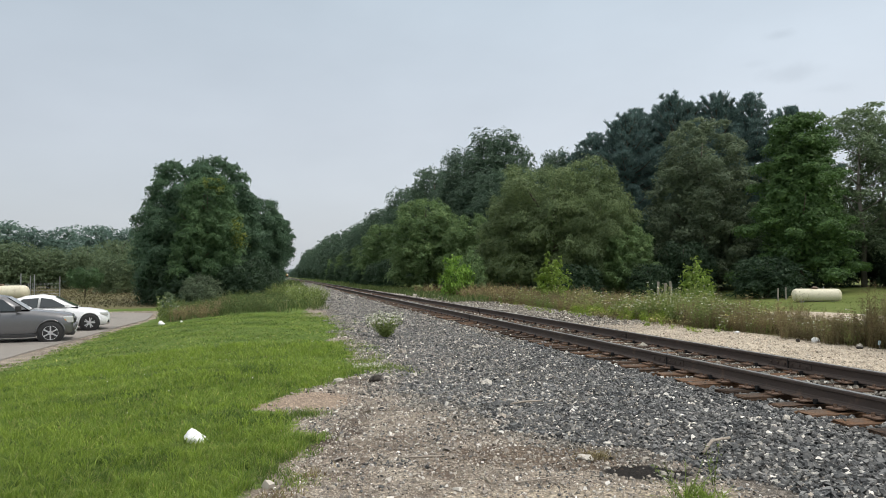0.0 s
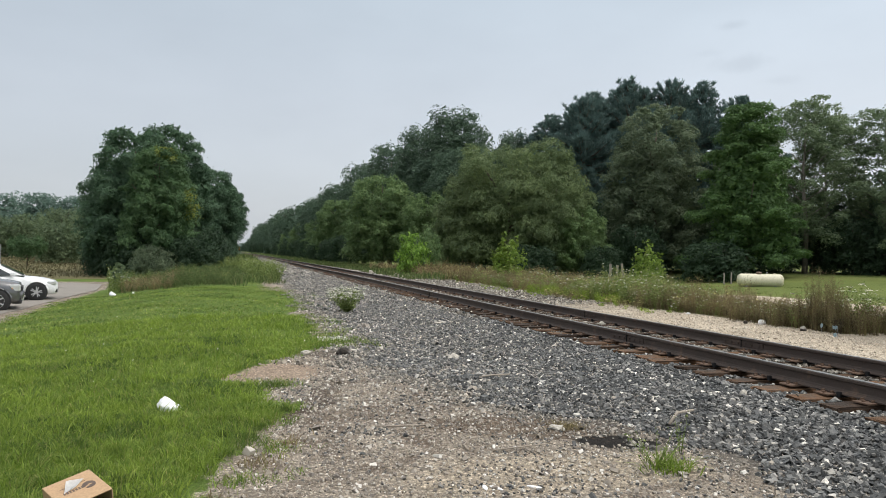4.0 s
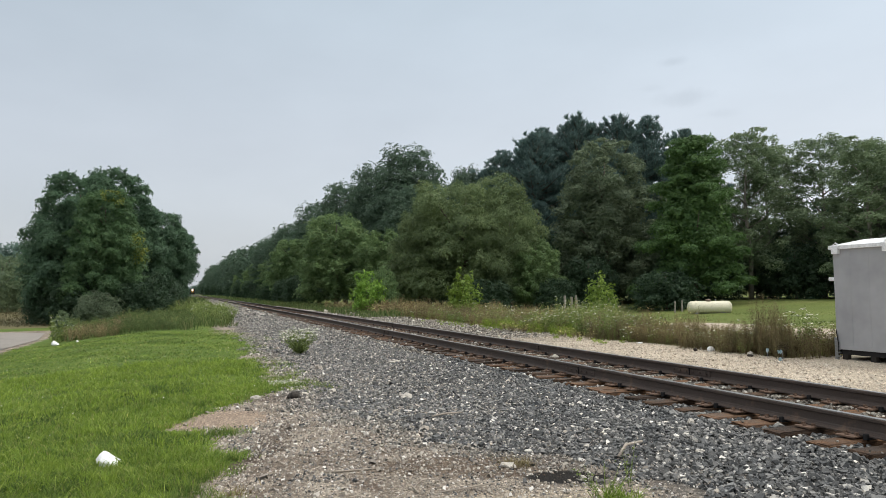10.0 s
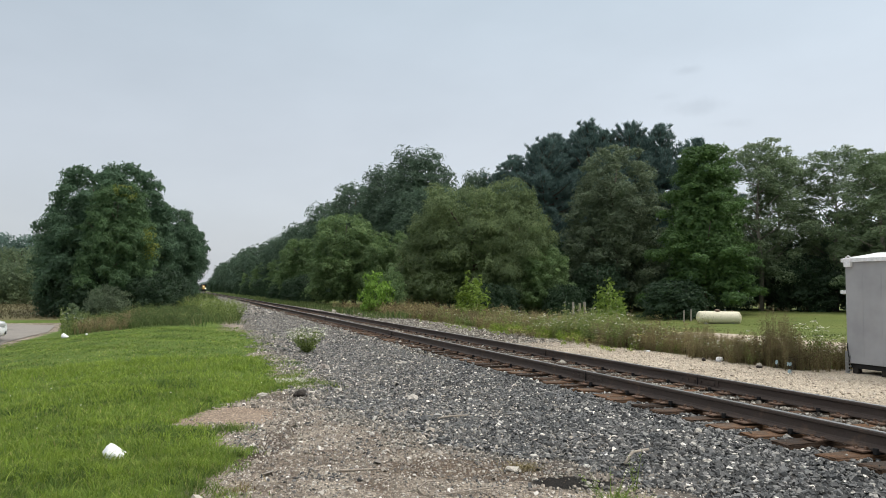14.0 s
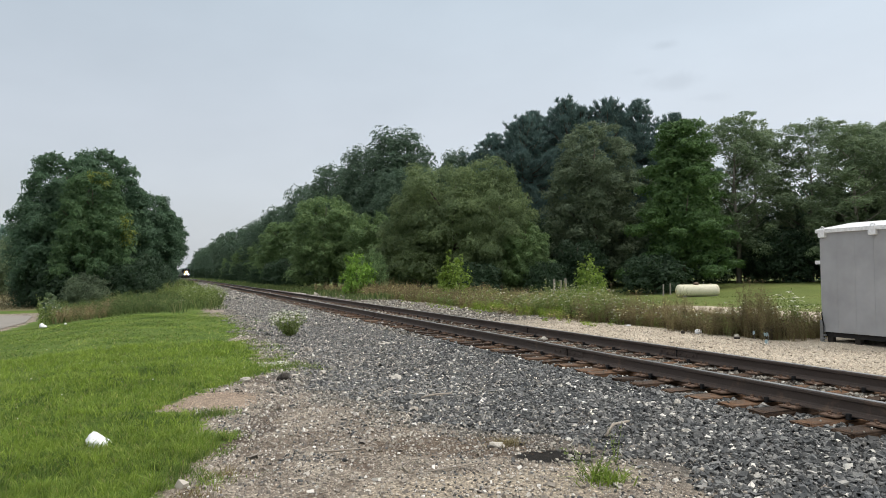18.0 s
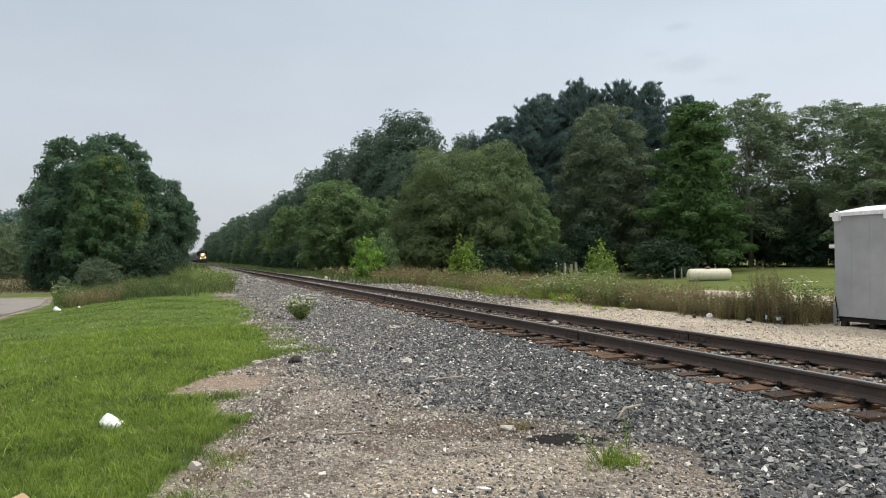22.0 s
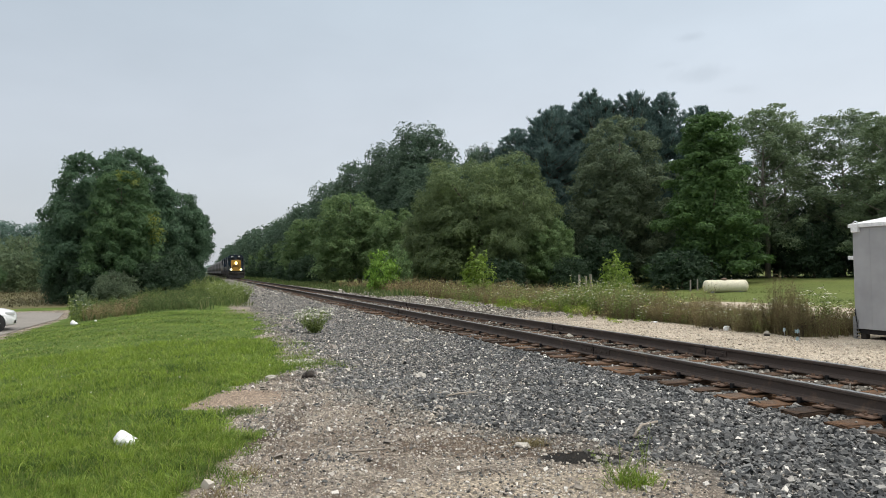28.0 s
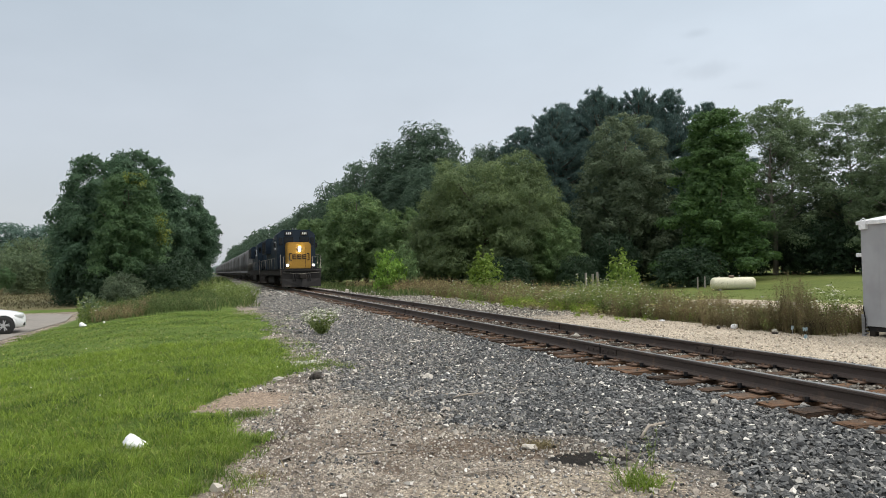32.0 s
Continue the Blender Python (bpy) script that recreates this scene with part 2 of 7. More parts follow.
TALLGRASS = island_surface("tall_grass_blades", [(0.0, (0.095, 0.145, 0.058)), (0.6, (0.140, 0.195, 0.078)), (0.9, (0.20, 0.235, 0.10)), (1.0, (0.29, 0.27, 0.15))], 0.7, 0.35, 0.45, 0, 1.8)
STRAW = island_surface("straw_blades", [(0.0, (0.17, 0.14, 0.075)), (0.5, (0.27, 0.225, 0.125)), (1.0, (0.38, 0.32, 0.20))], 0.8, 0.2, 0.3)
WEED = island_surface("brown_weed_stalks", [(0.0, (0.150, 0.110, 0.075)), (0.3, (0.215, 0.159, 0.103)), (0.65, (0.240, 0.219, 0.112)), (0.88, (0.286, 0.275, 0.131)), (1.0, (0.403, 0.325, 0.200))], 0.85, 0.3, 0.3)
# brown weed colour darkened to stand in for shade at the weeds' foot
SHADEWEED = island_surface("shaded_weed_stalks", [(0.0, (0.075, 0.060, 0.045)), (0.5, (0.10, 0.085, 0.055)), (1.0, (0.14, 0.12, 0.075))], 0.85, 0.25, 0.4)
GREENWEED = island_surface("green_weed_leaves", [(0.0, (0.150, 0.204, 0.069)), (0.6, (0.222, 0.288, 0.094)), (1.0, (0.336, 0.396, 0.156))], 0.7, 0.3, 0.5)
BLOSSOM = island_surface("weed_blossom", [(0.0, (0.55, 0.55, 0.42)), (1.0, (0.8, 0.8, 0.72))], 0.8, 0.2)
YELLOWBLOOM = island_surface("yellow_blossom", [(0.0, (0.5, 0.45, 0.12)), (1.0, (0.72, 0.68, 0.35))], 0.8, 0.2)
STONE = island_surface("ballast_stone", [(0.0, (0.047, 0.048, 0.050)), (0.4, (0.105, 0.107, 0.110)), (0.8, (0.202, 0.201, 0.203)), (0.92, (0.325, 0.317, 0.308)), (0.965, (0.448, 0.429, 0.409)), (0.975, (0.694, 0.665, 0.632)), (1.0, (0.918, 0.880, 0.839))], 0.55, 0, 2.0, 0.6)
DUSTSTONE = island_surface("dusty_stone", [(0.0, (0.120, 0.115, 0.109)), (0.5, (0.240, 0.225, 0.207)), (0.85, (0.408, 0.377, 0.342)), (1.0, (0.696, 0.643, 0.593))], 0.75, 0, 1.5, 0.4)
CRIB = island_surface("crib_gravel_bit", [(0.0, (0.10, 0.088, 0.076)), (0.4, (0.22, 0.20, 0.178)), (0.8, (0.40, 0.37, 0.33)), (0.93, (0.56, 0.53, 0.48)), (1.0, (0.75, 0.73, 0.7))], 0.7, 0, 1.5, 0.4)
MEADOWGRASS = island_surface("meadow_blades", [(0.0, (0.101, 0.090, 0.054)), (0.5, (0.132, 0.117, 0.070)), (0.8, (0.119, 0.126, 0.065)), (1.0, (0.176, 0.149, 0.099))], 0.8, 0.25, 0.15)
BUSHLEAF = foliage("broad_bush_leaves", (0.138, 0.260, 0.045), (0.212, 0.374, 0.064), (0.323, 0.504, 0.102), 0.8)
CHIPS = island_surface("bark_slivers", [(0.0, (0.07, 0.048, 0.034)), (0.5, (0.16, 0.115, 0.08)), (0.85, (0.30, 0.235, 0.17)), (1.0, (0.48, 0.42, 0.34))], 0.9)
GRAVELBIT = island_surface("pale_gravel_bit", [(0.0, (0.36, 0.31, 0.25)), (0.5, (0.52, 0.45, 0.36)), (1.0, (0.70, 0.63, 0.53))], 0.85, 0, 0, 0.3)
PEBBLE = island_surface("pebble", [(0.0, (0.20, 0.18, 0.16)), (0.4, (0.32, 0.285, 0.24)), (0.76, (0.46, 0.41, 0.34)), (0.88, (0.60, 0.56, 0.50)), (1.0, (0.82, 0.79, 0.74))], 0.8, 0, 0, 0.3)
ROCK = surface("pale_rock", (0.42, 0.385, 0.33), (0.62, 0.58, 0.51), 14, 0.85, 0, 0.5, 60)
DARKROCK = surface("dark_lump", (0.03, 0.026, 0.022), (0.07, 0.06, 0.05), 14, 0.95, 0, 0.6, 60)
def wood_material():
    """Weathered tie timber: long grain, grey bleached streaks, each tie of its own shade."""
    m, n, l, p = material("tie_wood")
    co = n.new("ShaderNodeTexCoord").outputs["Object"]
    mp = n.new("ShaderNodeMapping")
    mp.inputs["Scale"].default_value = (1.2, 16.0, 16.0)
    l.new(co, mp.inputs[0])
    g, s, k = noise_node(n, l, 3.0, 6, mp.outputs[0], 0.7), noise_node(n, l, 2.2, 6, co, 0.7), noise_node(n, l, 0.9, 5, mp.outputs[0])
    r = ramp_node(n, [(0.3, (0.042, 0.030, 0.023)), (0.48, (0.14, 0.092, 0.060)), (0.62, (0.24, 0.158, 0.102)), (0.75, (0.33, 0.245, 0.175))])
    l.new(g.outputs[0], r.inputs[0])
    mask = ramp_node(n, [(0.47, (0, 0, 0)), (0.6, (0.8, 0.8, 0.8))])
    l.new(s.outputs[0], mask.inputs[0])
    col = mix_node(n, l, mask.outputs[0], r.outputs[0], (0.135, 0.120, 0.108))
    oi = n.new("ShaderNodeObjectInfo")
    rr = ramp_node(n, [(0.0, (0.34, 0.33, 0.33)), (0.5, (0.66, 0.61, 0.57)), (0.8, (0.95, 0.78, 0.64)), (1.0, (1.15, 1.05, 0.96))])
    l.new(oi.outputs["Random"], rr.inputs[0])
    col = mix_node(n, l, 1.0, col, rr.outputs[0], "MULTIPLY")
    l.new(col, p.inputs["Base Color"])
    p.inputs["Roughness"].default_value, p.inputs["Specular IOR Level"].default_value = 0.9, 0.2
    bn = n.new("ShaderNodeBump")
    bn.inputs["Strength"].default_value, bn.inputs["Distance"].default_value = 0.9, 0.02
    l.new(g.outputs[0], bn.inputs["Height"])
    l.new(bn.outputs[0], p.inputs["Normal"])
    return m


TIEWOOD = wood_material()
RUST = surface("rusty_steel", (0.060, 0.045, 0.038), (0.088, 0.066, 0.055), 4, 0.7, 0.25, 0.25, 60, (0.14, 0.095, 0.068), 0.2)
PLATE = surface("tie_plate_rust", (0.13, 0.085, 0.06), (0.20, 0.125, 0.085), 8, 0.8, 0.1, 0.3, 60)
SHINE = surface("worn_rail_head", (0.36, 0.35, 0.345), (0.46, 0.45, 0.44), 3, 0.32, 0.85, 0.05, 50)
ASPHALT = surface("old_asphalt", (0.217, 0.197, 0.175), (0.295, 0.271, 0.239), 0.6, 0.9, 0, 0.4, 60, (0.164, 0.152, 0.139), 0.25)
CREAM = surface("cream_paint", (0.66, 0.62, 0.46), (0.74, 0.70, 0.54), 1.5, 0.5, 0, 0.05, 20, (0.48, 0.43, 0.30), 0.1)
CABGREY = surface("grey_cabinet_paint", (0.33, 0.335, 0.35), (0.37, 0.375, 0.39), 0.5, 0.42, 0.0, 0.0, 1.2)
ROOFWHITE = surface("white_roof_paint", (0.74, 0.75, 0.76), (0.82, 0.83, 0.84), 1.5, 0.5, 0, 0.03, 20)
GALV = surface("galvanised_steel", (0.30, 0.31, 0.32), (0.42, 0.43, 0.44), 5, 0.5, 0.7, 0.1, 40)
BLACKSTEEL = surface("black_steel", (0.012, 0.012, 0.013), (0.028, 0.027, 0.027), 3, 0.85, 0.0, 0.1, 30, (0.06, 0.048, 0.04), 0.1, spec=0.25)
PLASTICBAG = surface("white_plastic", (0.82, 0.82, 0.84), (0.9, 0.9, 0.91), 8, 0.35, 0, 0.3, 25)
CARDBOARD = surface("brown_cardboard", (0.44, 0.29, 0.165), (0.52, 0.35, 0.21), 3, 0.85, 0, 0.1, 80)
DARKINK = surface("dark_ink", (0.10, 0.075, 0.06), (0.14, 0.10, 0.08), 20, 0.8, 0, 0, 40)
PAPER = surface("white_paper", (0.78, 0.78, 0.78), (0.85, 0.85, 0.85), 9, 0.7, 0, 0.1, 40)
TWIG = surface("dry_twig", (0.24, 0.20, 0.16), (0.46, 0.41, 0.34), 20, 0.9, 0, 0.4, 60)
POSTWOOD = surface("grey_post_wood", (0.22, 0.195, 0.17), (0.36, 0.33, 0.29), 6, 0.9, 0, 0.5, 40)
BLUEFLAG = surface("blue_plastic_flag", (0.40, 0.54, 0.60), (0.52, 0.64, 0.68), 9, 0.5, 0, 0, 40)


def ground_material():
    m, n, l, p = material("ground")
    co = n.new("ShaderNodeTexCoord").outputs["Object"]

    def attr(name):
        a = n.new("ShaderNodeAttribute")
        a.attribute_name = name
        return a.outputs["Fac"]

    edge = noise_node(n, l, 2.2, 8, co, 0.72)

    def mask(name, lo=0.46, hi=0.54, amount=0.5):
        # the mask is frayed by noise at its rim
        a = n.new("ShaderNodeMath")
        a.operation = "MULTIPLY_ADD"
        l.new(edge.outputs[0], a.inputs[0])
        a.inputs[1].default_value, a.inputs[2].default_value = amount * 2, -amount
        s = n.new("ShaderNodeMath")
        l.new(attr(name), s.inputs[0])
        l.new(a.outputs[0], s.inputs[1])
        r = n.new("ShaderNodeMapRange")
        r.interpolation_type = "SMOOTHSTEP"
        r.inputs[1].default_value, r.inputs[2].default_value = lo, hi
        l.new(s.outputs[0], r.inputs[0])
        return r.outputs[0]

    def mottled(stops, scale, fine, amount=(0.75, 1.25)):
        a, b = noise_node(n, l, scale, 6, co, 0.65), noise_node(n, l, fine, 5, co, 0.75)
        r = ramp_node(n, stops)
        l.new(a.outputs[0], r.inputs[0])
        r2 = ramp_node(n, [(0.32, (amount[0],) * 3), (0.68, (amount[1],) * 3)])
        l.new(b.outputs[0], r2.inputs[0])
        return mix_node(n, l, 1.0, r.outputs[0], r2.outputs[0], "MULTIPLY")

    def grit(col, scale, low, high):
        # single grains, each of its own shade
        v = n.new("ShaderNodeTexVoronoi")
        v.inputs["Scale"].default_value = scale
        l.new(co, v.inputs["Vector"])
        s = n.new("ShaderNodeSeparateColor")
        l.new(v.outputs["Color"], s.inputs[0])
        r = ramp_node(n, [(0.0, (low,) * 3), (0.75, (1.0,) * 3), (0.93, (high,) * 3), (1.0, (high * 1.25,) * 3)])
        l.new(s.outputs[0], r.inputs[0])
        return mix_node(n, l, 1.0, col, r.outputs[0], "MULTIPLY")

    dirt = mottled([(0.34, (0.20, 0.165, 0.130)), (0.47, (0.300, 0.256, 0.205)), (0.58, (0.375, 0.325, 0.262)), (0.70, (0.45, 0.395, 0.32))], 2.6, 55, (0.45, 1.5))
    # damp, humus-brown patches, drawn out along the ballast
    stretch = n.new("ShaderNodeMapping")
    stretch.inputs["Scale"].default_value = (1.5, 0.75, 1.0)
    stretch.inputs["Rotation"].default_value = (0, 0, 0.5)
    l.new(co, stretch.inputs[0])
    damp = noise_node(n, l, 1.5, 9, stretch.outputs[0], 0.74)
    damp_r = ramp_node(n, [(0.53, (0, 0, 0)), (0.61, (0.7, 0.7, 0.7))])
    l.new(damp.outputs[0], damp_r.inputs[0])
    dirt = mix_node(n, l, damp_r.outputs[0], dirt, (0.135, 0.100, 0.076))
    fray = noise_node(n, l, 9.0, 7, co, 0.75)

    def blot(col, x, y, rx, ry, turn, colour, amount, ragged=1.4):
        """A stain of its own outline, frayed by noise."""
        mp = n.new("ShaderNodeMapping")
        mp.vector_type = "TEXTURE"
        mp.inputs["Location"].default_value = (x, y, 0)
        mp.inputs["Rotation"].default_value = (0, 0, radians(turn))
        mp.inputs["Scale"].default_value = (rx, ry, 3.0)
        l.new(co, mp.inputs[0])
        d = n.new("ShaderNodeVectorMath")
        d.operation = "LENGTH"
        l.new(mp.outputs[0], d.inputs[0])
        a = n.new("ShaderNodeMath")
        a.operation = "MULTIPLY_ADD"
        l.new(fray.outputs[0], a.inputs[0])
        a.inputs[1].default_value = ragged
        l.new(d.outputs["Value"], a.inputs[2])
        r = n.new("ShaderNodeMapRange")
        r.interpolation_type = "SMOOTHSTEP"
        r.inputs[1].default_value, r.inputs[2].default_value = 0.75 + ragged * 0.5, 1.1 + ragged * 0.5
        r.inputs[3].default_value, r.inputs[4].default_value = amount, 0.0
        l.new(a.outputs[0], r.inputs[0])
        return mix_node(n, l, r.outputs[0], col, colour)

    # dry sandy ground, the bare bank by the lawn, humus and the oil stain
    dirt = blot(dirt, 2.1, 4.55, 1.3, 0.5, 0, (0.44, 0.375, 0.285), 0.75)
    dirt = blot(dirt, 0.25, 9.15, 0.75, 0.75, 30, (0.36, 0.275, 0.205), 0.8, 0.8)
    dirt = blot(dirt, 0.55, 7.1, 0.20, 0.75, -28, (0.085, 0.064, 0.050), 0.85)
    dirt = blot(dirt, 0.85, 8.1, 0.18, 0.8, -20, (0.105, 0.080, 0.062), 0.75)
    dirt = blot(dirt, 2.3, 5.85, 1.0, 0.45, -12, (0.125, 0.092, 0.066), 0.8)
    dirt = blot(dirt, 1.1, 6.6, 0.9, 0.35, 10, (0.15, 0.115, 0.088), 0.6)
    dirt = blot(dirt, 1.45, 10.6, 0.7, 0.45, 15, (0.10, 0.077, 0.060), 0.75)
    dirt = grit(grit(dirt, 60, 0.62, 1.4), 130, 0.7, 1.3)
    lawn = mottled([(0.3, (0.075, 0.120, 0.025)), (0.55, (0.120, 0.180, 0.036)), (0.75, (0.19, 0.215, 0.06))], 0.6, 30, (0.5, 1.35))
    # ballast: dark soil, with the shade in the stones' gaps put into its colour
    ballast = mottled([(0.3, (0.055, 0.053, 0.050)), (0.6, (0.085, 0.082, 0.078)), (0.75, (0.13, 0.125, 0.118))], 0.5, 20, (0.2, 2.0))
    gravel = mottled([(0.3, (0.46, 0.39, 0.30)), (0.6, (0.58, 0.50, 0.39)), (0.8, (0.66, 0.58, 0.47))], 0.6, 22, (0.6, 1.3))
    ballast, gravel = grit(ballast, 26, 0.5, 1.9), grit(gravel, 45, 0.62, 1.25)
    field = mottled([(0.3, (0.105, 0.135, 0.040)), (0.55, (0.145, 0.180, 0.050)), (0.8, (0.22, 0.22, 0.085))], 0.12, 8, (0.75, 1.2))
    meadow = mottled([(0.3, (0.13, 0.115, 0.06)), (0.6, (0.18, 0.165, 0.085)), (0.8, (0.15, 0.18, 0.075))], 0.2, 7, (0.7, 1.25))
    col = mix_node(n, l, mask("lawn", 0.42, 0.58, 0.95), dirt, lawn)
    col = mix_node(n, l, mask("field", 0.4, 0.6, 0.2), col, field)
    col = mix_node(n, l, mask("meadow", 0.4, 0.6, 0.2), col, meadow)
    col = mix_node(n, l, mask("gravel", 0.42, 0.58, 0.22), col, gravel)
    col = mix_node(n, l, mask("ballast", 0.25, 0.8, 0.55), col, ballast)
    col = blot(col, 2.91, 5.22, 0.40, 0.25, -24, (0.014, 0.013, 0.012), 0.97, 0.5)
    l.new(col, p.inputs["Base Color"])
    p.inputs["Roughness"].default_value = 0.95
    p.inputs["Specular IOR Level"].default_value = 0.15
    h1, h2 = noise_node(n, l, 45, 6, co, 0.75), noise_node(n, l, 7, 6, co)
    hs = n.new("ShaderNodeMath")
    l.new(h1.outputs[0], hs.inputs[0])
    l.new(h2.outputs[0], hs.inputs[1])
    bn = n.new("ShaderNodeBump")
    bn.inputs["Strength"].default_value, bn.inputs["Distance"].default_value = 0.55, 0.03
    l.new(hs.outputs[0], bn.inputs["Height"])
    l.new(bn.outputs[0], p.inputs["Normal"])
    return m


GROUND = ground_material()

# ---- mesh helpers ----
def mesh_from(name, verts, faces, material_, smooth=False):
    me = bpy.data.meshes.new(name)
    me.from_pydata([tuple(v) for v in verts] if not isinstance(verts, np.ndarray) else verts.tolist(), [],
                   faces.tolist() if isinstance(faces, np.ndarray) else faces)
    me.materials.append(material_)
    if smooth:
        me.polygons.foreach_set("use_smooth", [True] * len(me.polygons))
    return me


def put(name, me, parent=None, label="", m=None):
    ob = new(name, me)
    if parent is not None:
        ob.parent = parent
    if m is not None:
        ob.matrix_basis = m
    if label:
        ob["label"] = label
    return ob


def part(name, bm, material_, parent, label="", smooth=False):
    me = bpy.data.meshes.new(name)
    bm.to_mesh(me)
    bm.free()
    me.materials.append(material_)
    if smooth:
        me.polygons.foreach_set("use_smooth", [True] * len(me.polygons))
    return put(name, me, parent, label)


def empty(name, m, label, category, group="", kind=""):
    ob = new(name)
    ob.matrix_basis = m
    return tagged(ob, label, category, group, kind)


def bm_box(bm, x0, x1, y0, y1, z0, z1, bevel=0.0):
    r = bmesh.ops.create_cube(bm, size=1.0, matrix=Matrix.LocRotScale(((x0 + x1) / 2, (y0 + y1) / 2, (z0 + z1) / 2), None, (x1 - x0, y1 - y0, z1 - z0)))
    if bevel:
        es = list({e for v in r["verts"] for e in v.link_edges})
        bmesh.ops.bevel(bm, geom=es, offset=bevel, segments=2, affect="EDGES", profile=0.6)
    return bm


def box_bm(*a, bevel=0.0):
    return bm_box(bmesh.new(), *a, bevel=bevel)


def bm_cyl(bm, m, r1, r2, depth, seg=16, caps=True):
    bmesh.ops.create_cone(bm, cap_ends=caps, segments=seg, radius1=r1, radius2=r2, depth=depth, matrix=m)
    return bm


def tube_data(points, radii, sides=7):
    """A tapered tube through points; returns vertices and faces."""
    P = [Vector(q) for q in points]
    vs, fs = [], []
    for i, q in enumerate(P):
        d = (P[min(i + 1, len(P) - 1)] - P[max(i - 1, 0)]).normalized()
        a = d.orthogonal().normalized()
        b = d.cross(a)
        for k in range(sides):
            t = 2 * math.pi * k / sides
            vs.append(q + radii[i] * (math.cos(t) * a + math.sin(t) * b))
    for i in range(len(P) - 1):
        for k in range(sides):
            k2 = (k + 1) % sides
            fs.append((i * sides + k, i * sides + k2, (i + 1) * sides + k2, (i + 1) * sides + k))
    fs.append(tuple(range(sides - 1, -1, -1)))
    fs.append(tuple((len(P) - 1) * sides + k for k in range(sides)))
    return vs, fs


def tubes_mesh(name, tubes, material_, smooth=True):
    vs, fs = [], []
    for pts, radii, sides in tubes:
        v, f = tube_data(pts, radii, sides)
        o = len(vs)
        vs += [tuple(q) for q in v]
        fs += [tuple(i + o for i in g) for g in f]
    return mesh_from(name, vs, fs, material_, smooth)


def tube_part(name, points, radius, material_, parent, sides=8, label=""):
    r = radius if isinstance(radius, (list, tuple)) else [radius] * len(points)
    return put(name, tubes_mesh(name, [(points, r, sides)], material_), parent, label)


def lathe_mesh(name, profile, material_, axis="Z", seg=20, closed=True):
    """A turned shape from (radius, along) pairs."""
    vs, fs = [], []
    for r, a in profile:
        for k in range(seg):
            t = 2 * math.pi * k / seg
            c, s = r * math.cos(t), r * math.sin(t)
            vs.append({"Z": (c, s, a), "X": (a, c, s), "Y": (s, a, c)}[axis])
    for i in range(len(profile) - 1):
        for k in range(seg):
            k2 = (k + 1) % seg
            fs.append((i * seg + k, i * seg + k2, (i + 1) * seg + k2, (i + 1) * seg + k))
    if closed:
        fs.append(tuple(range(seg - 1, -1, -1)))
        fs.append(tuple((len(profile) - 1) * seg + k for k in range(seg)))
    return mesh_from(name, vs, fs, material_, True)


# ---- ground ----
def ramp_between(v, a, b):
    t = np.clip((v - a) / (b - a), 0, 1)
    return t * t * (3 - 2 * t)


def height(x, y):
    """The lie of the land: the low track bed, the lawn falling to the car park, the field beyond the track."""
    x, y = np.asarray(x, float), np.asarray(y, float)
    z = -0.5 * ramp_between(-x, 0.8, 6.6) * ramp_between(y, 3, 14)
    z = z + 0.055 * ramp_between(x, 3.2, 4.8) - 0.025 * ramp_between(x, 5.2, 5.5) + 0.025 * ramp_between(x, 8.0, 8.3)
    z = z - 0.355 * ramp_between(x, 8.6, 10.8)
    z = z - 0.25 * ramp_between(x, 16, 26)
    z = z + 0.85 * ramp_between(x, 33, 50) * ramp_between(130 - y, 0, 60)
    z = z + 0.022 * np.sin(x * 1.9 + 0.7 * np.sin(y * 0.8)) * np.sin(y * 1.3 + 0.4) * (np.abs(x - 6.8) > 1.9) * ramp_between(x, -6.2, -5.2)
    return z


LAWN_Y = (0, 5.3, 6.2, 6.85, 7.5, 8.2, 9.0, 9.8, 10.4, 10.9, 11.6, 13.0, 15.0, 17.6, 20.0, 23.0, 26.4, 29.0, 40)
LAWN_X = (-0.95, -0.28, -0.1, 0.28, 0.1, 0.1, -0.25, 0.1, 0.55, 0.95, 1.6, 1.25, 1.5, 1.15, 1.75, 2.15, 1.7, 0.9, 1.6)
BALLAST_Y = (0, 4.4, 4.9, 5.8, 6.5, 8.0, 9.7, 13.0, 18.0, 28.0, 64.0)
BALLAST_X = (3.5, 3.3, 3.25, 3.0, 2.3, 1.85, 1.6, 1.95, 1.85, 2.2, 2.6)


def lawn_edge(y):
    return np.interp(y, LAWN_Y, LAWN_X)


def ballast_edge(y):
    return np.interp(y, BALLAST_Y, BALLAST_X)


def lines(fine_a, fine_b, step, far_a, far_b):
    mid = list(np.arange(fine_a, fine_b + 1e-6, step))
    lo, hi, d = [], [], step
    v = fine_a
    while v > far_a:
        d *= 1.18
        v -= d
        lo.append(v)
    v, d = fine_b, step
    while v < far_b:
        d *= 1.18
        v += d
        hi.append(v)
    return np.array(lo[::-1] + mid + hi)


